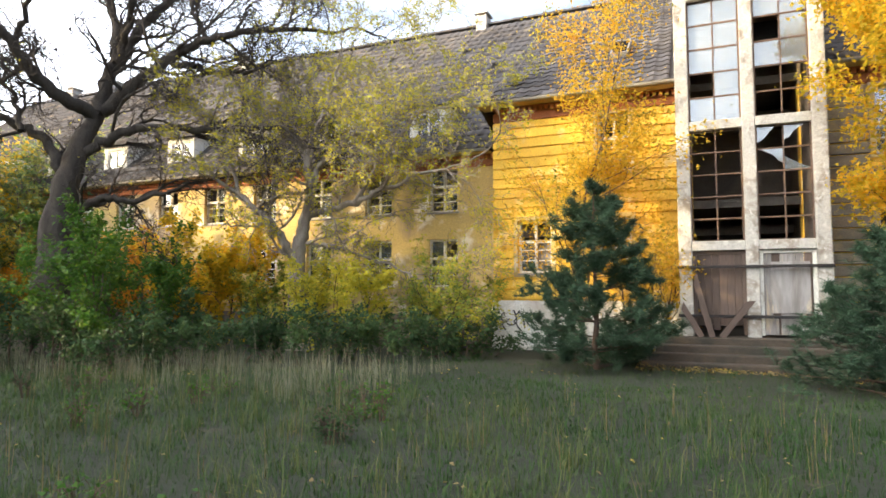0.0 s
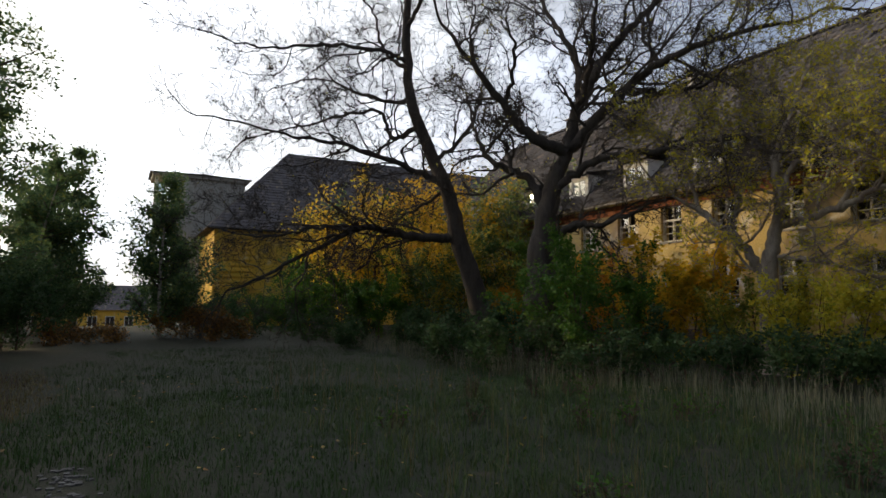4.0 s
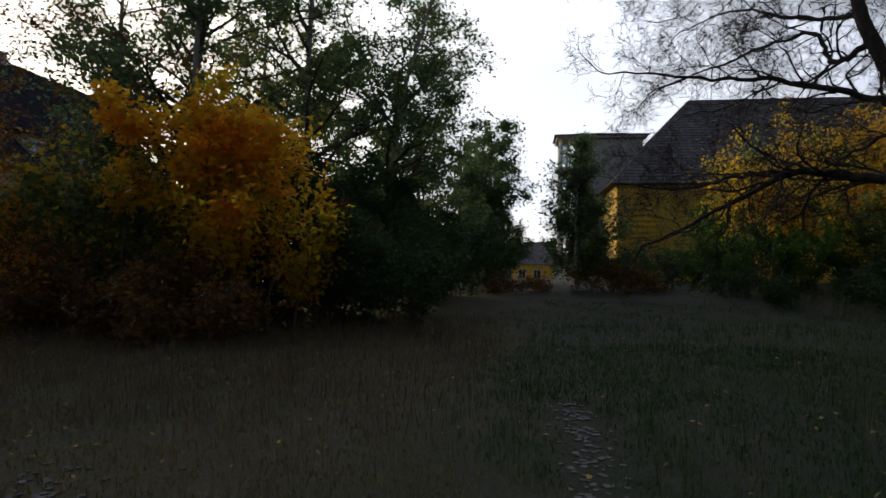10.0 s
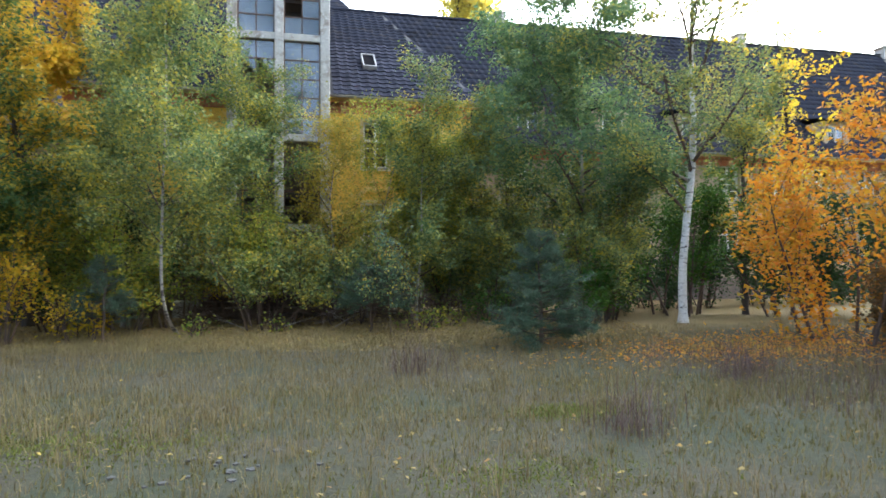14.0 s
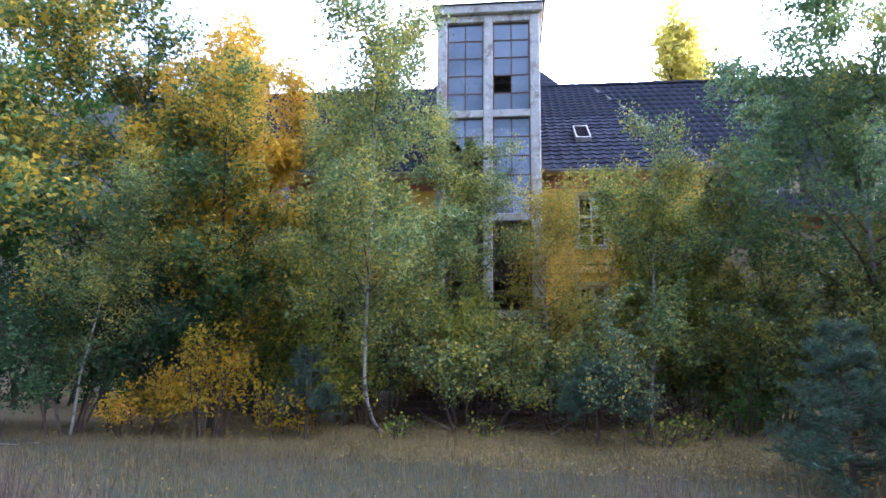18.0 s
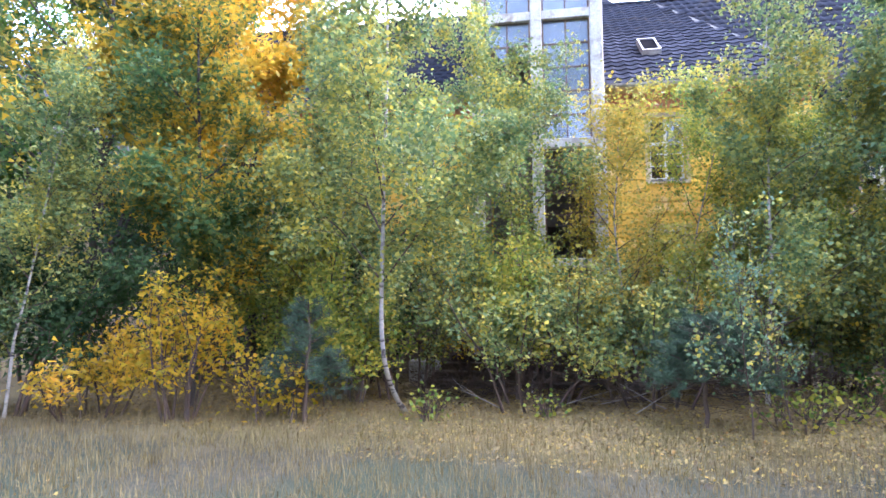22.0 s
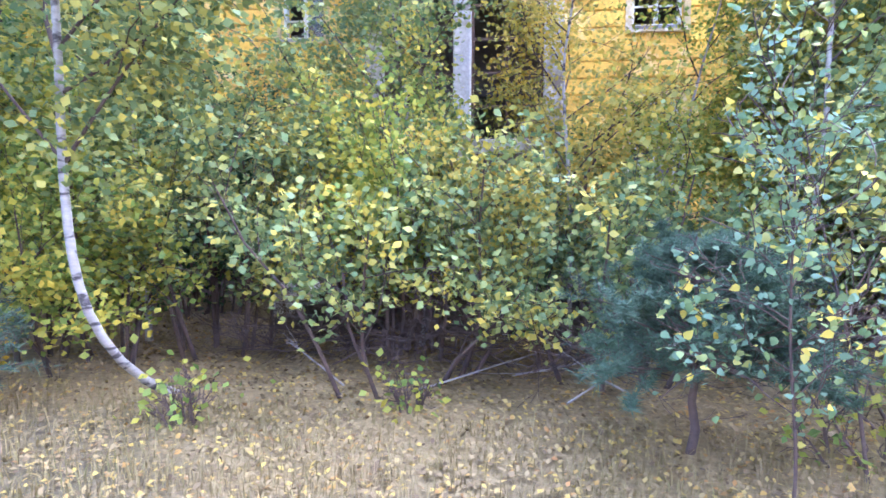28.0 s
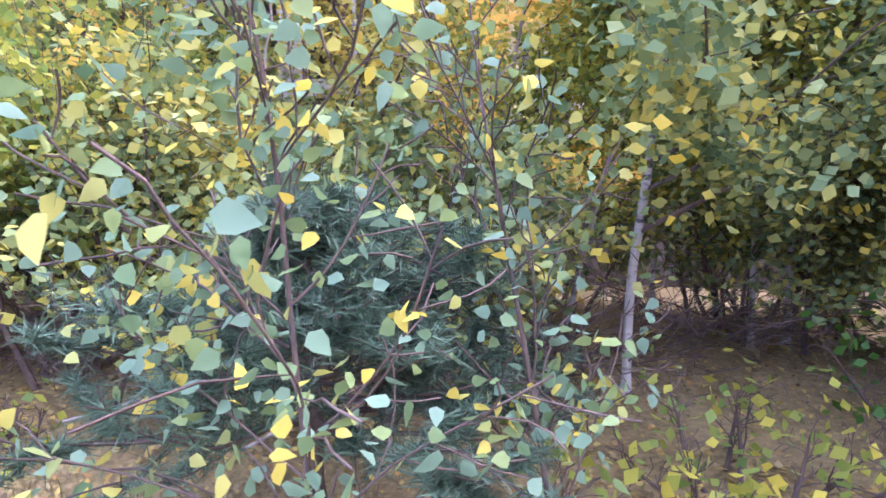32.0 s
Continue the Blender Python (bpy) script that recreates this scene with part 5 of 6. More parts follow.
# ---- old trees before the sunlit block ----
GNARL = [None, (11, 0.24, 0.02, 8, 0.48, 0.8, 0.12), (7, 0.30, 0.02, 5, 0.60, 0.8, 0.1), (5, 0.32, 0.02, 3, 0.70, 0.75, 0.15), (4, 0.32, 0.02, 0, 0, 0, 0)]


def gnarled_tree(name, x, y, seed, trunk_pts, radius, great, label, tip_leaves, per_metre=1.75, bark=M_BARK, thick=0.055):
    """An old bare tree: trunk and great limbs bend through a few points, crooked boughs and twigs spring from them."""
    rng, nrg = random.Random(seed), np.random.default_rng(seed)
    th = thing(name, x, y, -0.05, label, "tree")
    pts = smooth_line(trunk_pts, 30)
    pts[1:-1] += nrg.normal(size=(29, 3)) * radius * 0.05
    rad = radius * (1 - 0.70 * np.linspace(0, 1, 31) ** 0.9)
    rad[:3] *= np.array([1.4, 1.2, 1.06])
    v, f = tubes([(pts, rad, 0)], [14])
    mesh_ob("trunk", v, f, bark, th, smooth=True)
    twigs = []
    for line, r in great:
        n = 6 * len(line)
        p = smooth_line(line, n)
        L = float(np.linalg.norm(np.diff(p, axis=0), axis=1).sum())
        p[1:] += nrg.normal(size=(n, 3)) * 0.035
        rr = r * (1 - 0.78 * np.linspace(0, 1, n + 1))
        one = [(p, rr, 0)]
        for k in range(int(L * per_metre) + 2):
            q = 0.10 + 0.90 * (k + rng.random()) / (int(L * per_metre) + 2)
            j = min(n - 1, int(q * n))
            d = unit(p[j + 1] - p[j])
            a = np.array([rng.gauss(0, 1), rng.gauss(0, 1), rng.gauss(0.25, 1)])
            a = unit(a - d * (a @ d))
            ang = 0.9 * rng.uniform(0.6, 1.3)
            grow(rng, p[j], unit(d * math.cos(ang) + a * math.sin(ang)), (1.5 + 0.30 * L * (1.05 - 0.6 * q)) * rng.uniform(0.5, 1.25), min(thick, rr[j] * rng.uniform(0.35, 0.6)), 1, GNARL, one)
        grow(rng, p[-1], unit(p[-1] - p[-3]), 2.2, rr[-1], 1, GNARL, one)
        one = [(l[0], np.maximum(l[1], 0.0055), l[2]) for l in one]
        v, f = tubes(one, [9, 5, 4, 3, 3])
        mesh_ob("limb", v, f, bark, th, smooth=True)
        twigs += one
    c = leaf_centres(nrg, twigs, 3, tip_leaves, 0.05)
    v, f = leaf_quads(nrg, c, 0.07, 0.1, "tri")
    foliage("foliage", v, f, L_OAK, th, "last yellow leaves")
    return th


gnarled_tree("oak_tree", 14.33, -10.80, 11, [(0, 0, 0), (-0.02, -0.03, 1.94), (-0.08, -0.12, 3.6), (-0.26, -0.4, 5.1), (-0.49, -0.74, 6.1)], 0.54, [
        ([(-0.15, -0.23, 4.25), (0.57, -0.05, 5.36), (1.56, 0.55, 6.03), (2.26, 0.71, 6.93), (2.89, 0.76, 8.68)], 0.15),
        ([(0.40, 0.61, 5.42), (0.96, 0.55, 6.48), (1.72, 0.80, 6.98)], 0.08),
        ([(-0.47, -0.71, 6.01), (-0.18, 0.41, 6.53), (-0.09, 1.23, 7.30), (0.03, 2.09, 8.22), (0.30, 3.19, 9.66)], 0.19),
        ([(-0.49, -0.74, 6.10), (-0.51, -1.23, 7.63), (-0.85, -2.20, 9.39), (-1.40, -3.49, 10.9), (-1.88, -4.68, 12.6)], 0.20),
        ([(-0.70, -1.07, 7.54), (-0.05, -1.29, 9.28), (0.92, -1.03, 11.1), (1.92, -0.73, 12.9)], 0.13),
        ([(-0.54, -0.82, 6.18), (-1.58, -1.50, 7.38), (-2.66, -2.23, 8.27), (-3.95, -3.28, 8.74), (-5.43, -4.63, 8.98)], 0.18),
        ([(-1.44, -2.19, 7.80), (-2.59, -2.73, 7.54), (-3.48, -2.88, 7.50), (-4.30, -2.91, 7.80)], 0.10),
        ([(-0.30, -0.46, 5.05), (-1.40, -0.99, 5.65), (-2.81, -2.00, 5.75), (-4.24, -3.04, 5.90), (-5.22, -3.40, 5.30)], 0.14),
        ([(-0.11, -0.17, 3.34), (-0.81, -0.63, 3.84), (-1.55, -1.15, 3.88), (-2.62, -2.17, 4.45)], 0.14),
        ([(-0.70, -1.07, 7.54), (-1.48, -0.88, 9.03), (-2.14, -0.52, 10.6)], 0.11),
        ([(-1.95, -2.98, 8.66), (-1.15, -3.11, 10.0), (-1.12, -4.44, 11.7)], 0.08),
        ([(0.54, 0.82, 7.54), (-0.48, 1.10, 8.59), (-1.14, 1.90, 9.42)], 0.08)],
        "old bare oak with a thick dark trunk and gnarled limbs", 900)
gnarled_tree("leaning_tree", 18.66, -11.81, 23, [(0, 0, 0), (0.26, 0.39, 2.2), (0.62, 0.94, 4.0), (0.76, 1.16, 5.4), (1.22, 1.85, 7.3), (1.59, 2.42, 9.2), (1.71, 2.6, 11.6), (1.65, 2.51, 14.4)], 0.40, [
        ([(0.64, 0.98, 4.01), (1.28, 2.63, 4.04), (1.79, 4.10, 4.28), (2.48, 5.82, 3.38), (3.63, 8.26, 1.99)], 0.18),
        ([(1.65, 3.67, 4.25), (2.5, 5.51, 4.27), (3.2, 7.26, 3.90), (4.04, 8.88, 4.17)], 0.08),
        ([(0.87, 1.33, 6.00), (1.06, 2.75, 6.48), (1.55, 4.64, 7.07), (2.18, 6.74, 7.40), (3.20, 9.43, 8.00)], 0.13),
        ([(1.45, 2.2, 8.09), (2.34, 2.88, 7.83), (3.00, 3.20, 9.02), (4.60, 4.96, 8.75), (6.67, 7.42, 8.19)], 0.11),
        ([(1.67, 2.54, 10.6), (1.83, 3.47, 10.9), (2.85, 5.71, 11.1), (3.56, 7.46, 10.9), (4.39, 9.42, 11.4)], 0.10),
        ([(1.69, 2.57, 10.4), (2.81, 3.07, 11.4), (3.65, 3.13, 13.1), (4.81, 3.68, 14.8)], 0.09),
        ([(0.91, 1.38, 5.69), (1.92, 2.02, 5.11), (3.02, 2.78, 4.54), (4.20, 3.67, 3.56)], 0.07),
        ([(1.08, 1.64, 6.83), (0.90, 0.46, 8.02), (0.99, -0.32, 9.81), (1.70, -0.14, 11.8), (2.42, 0.04, 13.9)], 0.09),
        ([(1.57, 2.39, 9.03), (3.14, 3.27, 9.53), (5.18, 4.84, 10.7), (7.28, 6.53, 10.6)], 0.09),
        ([(1.68, 2.55, 12.0), (0.32, 2.30, 13.0), (-1.22, 1.79, 13.6)], 0.09),
        ([(1.69, 2.57, 13.1), (1.90, 3.81, 13.9), (2.53, 5.67, 14.2)], 0.09)],
        "bare leaning tree with a long low limb", 300)
# pale forked tree close to the wall
gnarled_tree("forked_tree", 9.46, -14.23, 31, [(0, 0, 0), (0.09, 0.04, 2.07), (-0.03, -0.01, 3.13), (-0.23, -0.09, 4.04), (-0.36, -0.15, 4.81)], 0.27, [
        ([(0.11, 0.05, 2.22), (0.49, 0.39, 3.11), (1.22, 0.87, 3.99), (2.00, 1.38, 4.71)], 0.15),
        ([(0.74, 0.50, 3.45), (0.72, 0.2, 4.53), (1.07, 0.01, 5.83), (1.78, 0.09, 7.33)], 0.10),
        ([(-0.23, -0.09, 4.04), (-0.26, 0.11, 5.22), (-0.84, 0.08, 6.39), (-1.21, 0.14, 7.53)], 0.11),
        ([(-0.16, -0.07, 3.58), (-1.38, -0.22, 3.81), (-2.63, -0.38, 4.31), (-4.62, -0.85, 4.83)], 0.11),
        ([(-1.49, -0.24, 3.85), (-2.30, -0.50, 5.21), (-3.10, -0.65, 6.20), (-3.48, -0.59, 7.16)], 0.07),
        ([(-0.36, -0.15, 4.81), (-1.40, -0.5, 5.76), (-2.62, -0.9, 6.19), (-4.44, -1.4, 6.63)], 0.08),
        ([(-0.30, -0.13, 4.65), (0.38, -0.13, 5.95), (0.42, -0.40, 7.31), (1.04, -0.43, 8.39)], 0.07),
        ([(0.04, 0.01, 2.83), (-1.08, -0.16, 2.66), (-2.44, -0.44, 2.20), (-3.62, -0.65, 1.62)], 0.07),
        ([(1.3, 0.9, 4.04), (1.76, 0.95, 5.37), (2.32, 1.40, 6.23)], 0.06)],
        "grey forked tree with thin yellow leaves before the wall", 30000, 1.5, M_BARK_PALE, 0.045)

pine("young_pine", 1.5, -12.5, 3.5, 2.9, 41, "young dark green pine beside the entrance steps", L_PINE, needles=95000, needle=0.13, stem=0.02)
pine("young_pine", -2.9, -11.3, 2.4, 2.5, 42, "small bushy green pine near the steps", L_PINE, needles=52000, needle=0.13, stem=0.02)
tree("yellow_birch", 2.35, -14.9, 8.0, "sapling", 51, "slender young tree with thin orange-yellow leaves against the wall", L_GOLD, 15000, 0.07, r=0.035, bark=M_TWIG, trunks=2, jitter=0.18, from_lvl=1, wide=1.12)
tree("yellow_birch", -4.5, -13.6, 8.6, "sapling", 52, "young birch in full yellow leaf beside the tower", L_YELLOW, 22000, 0.085, r=0.05, bark=M_BIRCHBARK, jitter=0.16, from_lvl=1, wide=1.0)
bush("orange_shrub", 0.75, -15.0, 3.2, 1.9, 53, "thin orange-leaved shrub against the sunlit wall", L_GOLD, 2600, 0.08, "", 0.12, 7)

# hedge and bushes under the old trees
for i, (x, y, h, w, mat, word) in enumerate([
        (11.4, -10.4, 3.3, 3.4, L_BRIGHT, "tall bright green bush"), (12.6, -8.8, 1.7, 3.0, L_GREEN, "low dark green bush"), (9.2, -10.9, 1.4, 3.2, L_GREEN, "dark green bramble bush"),
        (7.6, -12.0, 1.25, 3.0, L_GREEN, "dark green bramble bush"), (5.9, -12.8, 1.1, 2.8, L_GREEN, "dark green bramble bush"), (4.6, -13.5, 1.0, 2.2, L_GREEN, "low dark green bush"),
        (10.4, -9.2, 1.3, 2.4, L_GREEN, "low dark green bush"), (7.9, -13.8, 2.3, 2.6, L_OAK, "yellow-green bush"), (5.4, -14.6, 2.4, 2.4, L_LIME, "yellow-green bush by the wall"),
        (14.8, -8.6, 1.5, 3.2, L_GREEN, "dark green bush"), (17.5, -9.5, 1.3, 3.4, L_GREEN, "dark green bush"), (21.0, -8.6, 1.4, 3.6, L_GREEN, "dark green bush"), (24.5, -8.0, 1.4, 3.6, L_GREEN, "dark green bush"),
        (12.3, -14.4, 3.6, 3.2, L_YELLOW, "yellow bush before the wall"), (15.4, -14.6, 3.2, 3.2, L_ORANGE, "orange bush before the wall"), (18.6, -14.8, 4.0, 3.6, L_BRIGHT, "green bush before the wall"),
        (22.5, -12.5, 4.4, 4.0, L_MAPLE, "green and orange autumn bush"), (21.5, -15.0, 3.0, 3.0, L_ORANGE, "orange autumn bush"), (25.5, -10.5, 3.4, 4.0, L_BRIGHT, "green autumn bush"),
        (28.0, -8.0, 3.0, 4.0, L_BRIGHT, "green autumn bush"), (10.2, -15.0, 2.6, 2.6, L_LIME, "yellow-green bush by the wall"),
        (29.5, -5.6, 2.0, 4.2, L_GREEN, "dark green bush"), (33.5, -7.2, 2.0, 4.4, L_BRIGHT, "green autumn bush"), (37.5, -4.6, 1.8, 3.4, L_RUSSET, "brown bush"), (38.5, -7.6, 2.4, 4.0, L_GREEN, "dark green bush")]):
    bush("bush", x, y, h, w, 100 + i, word + " of the hedge below the old trees", mat, int(2600 * h * w / 2.6), 0.085 if y > -9 or x < 12 else 0.11, "hedge bushes")
for i, (x, y, h, w, mat, n) in enumerate([(31, -11.0, 7.4, 6.4, L_YELLOW, 9000), (26.5, -14.0, 8.0, 6.0, L_GOLD, 10000), (35, -12.5, 7.5, 6.0, L_BIRCH_GREEN, 9000), (23.5, -17.0, 8.0, 5.0, L_BIRCH, 9000), (36.0, -11.0, 4.6, 4.6, L_BRIGHT, 8000), (30, -14.5, 7.0, 5.5, L_BRIGHT, 10000)]):
    bush("autumn_tree", x, y, h, w, 130 + i, "yellow-green autumn tree between the blocks", mat, n, 0.16, "autumn trees", 0.28, 14, "tree")

# ---- the gap down the court ----
tree("birch", 28.0, -1.65, 7.2, "cone", 141, "dense conical dark birch at the end of the path", L_BIRCH_GREEN, 20000, 0.12, bark=M_BIRCHBARK, jitter=0.16, from_lvl=1, wide=1.15)
for i, (x, y, h, mat, n, s) in enumerate([(21.5, 5.6, 13.2, L_BIRCH_GREEN, 13500, 0.12), (18.5, 7.6, 13.5, L_BIRCH_GREEN, 11000, 0.11), (15.6, 9.6, 11.5, L_BIRCH_GREEN, 12000, 0.11), (17.6, 11.5, 14.0, L_BIRCH_GREEN, 15000, 0.13), (25.5, 5.0, 9.5, L_BIRCH_GREEN, 15000, 0.13), (31.0, 3.4, 7.4, L_BIRCH_GREEN, 14000, 0.14),
                                          (36.0, 3.2, 7.0, L_BIRCH_GREEN, 12000, 0.15), (24, 11.0, 12.0, L_BIRCH, 18000, 0.13), (16.2, 13.0, 12.0, L_RUSSET, 9000, 0.11), (29.5, 9.5, 11.0, L_BIRCH_GREEN, 16000, 0.14), (38, 8, 10, L_BIRCH_GREEN, 14000, 0.16), (45, 4.8, 9, L_BIRCH_GREEN, 12000, 0.18)]):
    tree("birch", x, y, h, "birch", 150 + i, "tall drooping birch, dark against the sky", mat, n, s, bark=M_BIRCHBARK if i % 2 else M_BARK_PALE, jitter=0.15, group="birches down the court", wide=1.4)
tree("orange_maple", 12.1, 6.7, 6.3, "maple", 171, "maple in bright orange and yellow leaf", L_FLAME, 15000, 0.13, r=0.09, jitter=0.14, bark=M_BARK, from_lvl=1, wide=1.12)
bush("orange_maple_shoot", 12.5, 5.9, 3.4, 3.0, 174, "orange and yellow maple shoots below the tree", L_FLAME, 3600, 0.12, "", 0.16, 9, "tree")
bush("green_maple", 11.4, 8.8, 3.9, 2.6, 173, "maple shoot still green and yellow", L_MAPLE, 6000, 0.12, "", 0.16, 8, "tree")
bush("orange_shrub", 9.9, 11.4, 4.3, 4.8, 172, "low spreading tree with thin orange leaves", L_ORANGE, 8500, 0.09, "", 0.12, 8, "tree")
for i, (x, y, h, w, mat) in enumerate([(10.4, 6.4, 1.25, 2.6, L_RUSSET), (11.0, 8.6, 1.6, 2.8, L_RUSSET), (10.6, 10.4, 1.6, 2.4, L_RUSSET), (13.6, 5.4, 2.4, 3.2, L_GREEN), (16.0, 4.6, 2.6, 3.4, L_GREEN), (19.0, 4.0, 2.6, 3.6, L_GREEN), (23.0, 3.2, 2.4, 3.4, L_GREEN), (14.8, 9.4, 3.0, 3.0, L_RUSSET), (15.2, 7.4, 3.4, 3.2, L_GREEN), (14.6, 5.6, 2.6, 3.0, L_RUSSET), (27.0, -3.4, 1.4, 3.4, L_RUSSET), (26.0, 1.0, 0.9, 2.6, L_RUSSET), (31.5, -3.6, 2.2, 3.4, L_GREEN), (13.2, 3.6, 2.0, 3.0, L_GREEN), (16.5, 6.5, 4.0, 4.0, L_GREEN), (20.0, 6.0, 4.5, 4.0, L_GREEN), (24.0, 5.0, 4.0, 4.0, L_GREEN), (28.0, 4.0, 3.6, 4.0, L_GREEN), (33.0, 3.0, 3.4, 4.0, L_GREEN), (13.0, 10.6, 3.2, 3.4, L_RUSSET), (17.0, 10.0, 4.6, 4.2, L_GREEN), (20.5, 13.0, 5.0, 4.4, L_GREEN), (38.0, 2.6, 3.2, 4.0, L_GREEN)]):
    bush("shrub", x, y, h, w, 180 + i, "dark shrub at the edge of the meadow", mat, int(3600 * h * w / 2.6), 0.09, "meadow edge shrubs", 0.12)

# ---- thicket before the shaded block ----
tree("birch", 8.45, 15.0, 11.5, "birch", 201, "birch with a bright white trunk at the edge of the thicket", L_BIRCH, 30000, 0.07, r=0.105, bark=M_BIRCHWHITE, jitter=0.15, from_lvl=1, wide=1.2)
tree("birch", -2.97, 14.05, 7.8, "birch", 202, "slim birch with a bent white stem before the tower", L_BIRCH, 32000, 0.066, r=0.035, bark=M_BIRCHBARK, jitter=0.14, from_lvl=1, bend=(0.05, 1.1, 0.6))
tree("birch", 2.32, 16.8, 6.3, "sapling", 203, "slim upright white birch", L_BIRCH, 15000, 0.066, r=0.033, bark=M_BIRCHBARK, jitter=0.13, lean=(-0.03, 0.0), from_lvl=1)
tree("young_birch", -7.95, 13.2, 4.6, "sapling", 204, "thin young birch with a straight stem", L_BIRCH, 16000, 0.055, r=0.024, bark=M_BIRCHBARK, jitter=0.12, from_lvl=1)
tree("young_birch", 0.3, 17.6, 5.3, "sapling", 205, "young birch in yellow leaf before the wall", L_SOFTGOLD, 13000, 0.06, r=0.03, bark=M_BIRCHBARK, jitter=0.15, from_lvl=1, wide=1.35)
tree("young_birch", 1.1, 17.5, 5.0, "sapling", 218, "young tree with fine yellow-green leaves", L_LIME, 15000, 0.05, r=0.025, bark=M_BARK_PALE, jitter=0.14, from_lvl=1, wide=1.4)
tree("young_birch", -1.3, 17.2, 6.9, "sapling", 206, "young birch turning yellow before the tower", L_BIRCH, 24000, 0.068, r=0.035, bark=M_BIRCHBARK, jitter=0.13, from_lvl=1, wide=1.25)
tree("young_birch", 2.7, 18.9, 5.6, "sapling", 219, "young birch in dull yellow leaf close to the wall", L_SOFTGOLD, 12000, 0.06, r=0.03, bark=M_BIRCHBARK, jitter=0.13, from_lvl=1, wide=1.3)
tree("young_birch", 3.7, 18.2, 5.2, "sapling", 207, "young birch before the wall", L_BIRCH, 15000, 0.07, r=0.035, bark=M_BIRCHBARK, jitter=0.13, from_lvl=1)
tree("young_birch", -4.6, 17.0, 6.4, "birch", 208, "young birch in the thicket", L_BIRCH, 22000, 0.075, r=0.04, bark=M_BIRCHBARK, jitter=0.14, from_lvl=1)
tree("young_birch", 1.9, 18.4, 4.9, "sapling", 209, "young birch with fine yellow-green leaves", L_LIME, 20000, 0.055, r=0.03, bark=M_BIRCHBARK, jitter=0.14, from_lvl=1, wide=1.4)
tree("young_birch", 3.4, 18.1, 4.2, "sapling", 210, "young birch with fine yellow-green leaves", L_LIME, 17000, 0.055, r=0.03, bark=M_BIRCHBARK, jitter=0.14, from_lvl=1, wide=1.4)
tree("orange_maple", -6.8, 17.4, 12.2, "maple", 211, "tall maple in gold and orange with some green below", L_GOLD, 26000, 0.11, r=0.12, jitter=0.16, bark=M_BARK, wide=0.62)
tree("maple", -9.9, 16.4, 12.5, "maple", 212, "dense maple turning from green to orange", L_MAPLE, 36000, 0.11, r=0.11, jitter=0.16, bark=M_BARK)
tree("maple", -6.3, 14.9, 6.8, "sapling", 213, "green and orange young maple in the thicket", L_MAPLE, 24000, 0.08, r=0.05, jitter=0.12, bark=M_BARK)
tree("green_tree", -14.5, 16.0, 12.0, "maple", 214, "big green tree at the edge of the thicket", L_BRIGHT, 14000, 0.15, r=0.15, jitter=0.18, bark=M_BARK)
tree("green_tree", -11.0, 11.4, 6.5, "sapling", 215, "green young tree at the edge of the meadow", L_BIRCH_GREEN, 9000, 0.09, r=0.05, jitter=0.12, bark=M_BARK)
tree("young_tree", 5.3, 18.5, 5.6, "sapling", 226, "green and yellow young tree close to the wall", L_BIRCH, 16000, 0.075, r=0.04, bark=M_BARK_PALE, jitter=0.14, from_lvl=1, wide=1.5)
tree("willow", 6.9, 17.0, 9.4, "birch", 221, "drooping grey-green willow beside the bay", L_BIRCH_GREEN, 42000, 0.085, r=0.08, bark=M_BARK_PALE, jitter=0.16, wide=1.6)
tree("young_birch", 11.5, 17.0, 7.0, "sapling", 222, "young tree with sparse leaves", L_BIRCH, 7000, 0.08, bark=M_BARK)
tree("young_tree", 14.0, 17.6, 8.5, "sapling", 223, "thin young tree with a few yellow leaves", L_YELLOW, 2600, 0.10, bark=M_BARK)
tree("young_tree", 17.0, 17.2, 8.0, "sapling", 224, "thin young tree with a few leaves", L_RUSSET, 3000, 0.10, bark=M_BARK)
pine("young_pine", 4.0, 12.2, 2.05, 1.95, 231, "small bushy pine at the edge of the meadow", L_BLUEPINE, needles=42000, needle=0.085, stem=0.03)
pine("young_pine", 1.08, 14.7, 1.40, 1.6, 232, "small blue-green pine with a crooked bare stem", L_BLUEPINE, needles=52000, needle=0.065, stem=0.42)
pine("young_pine", -3.9, 13.9, 1.6, 1.1, 233, "small pine below the birches", L_BLUEPINE, needles=14000, needle=0.08, stem=0.25)
pine("young_pine", 8.0, 18.2, 3.4, 2.4, 234, "dark pine in the thicket", L_PINE, needles=26000, needle=0.1, stem=0.05)
tree("birch_sapling", 1.45, 14.0, 2.4, "sapling", 241, "young birch with large green and yellow leaves, tinted by reflected sky", L_SAPLING_SKY, 1000, 0.048, r=0.010, bark=M_TWIG, jitter=0.06, droop=0.5, shape="leaf", from_lvl=1, wide=1.15)
tree("birch_sapling", 2.0, 14.5, 2.2, "sapling", 242, "young birch with large leaves", L_SAPLING_SKY, 550, 0.048, r=0.012, bark=M_TWIG, jitter=0.06, droop=0.5, shape="leaf", from_lvl=1)
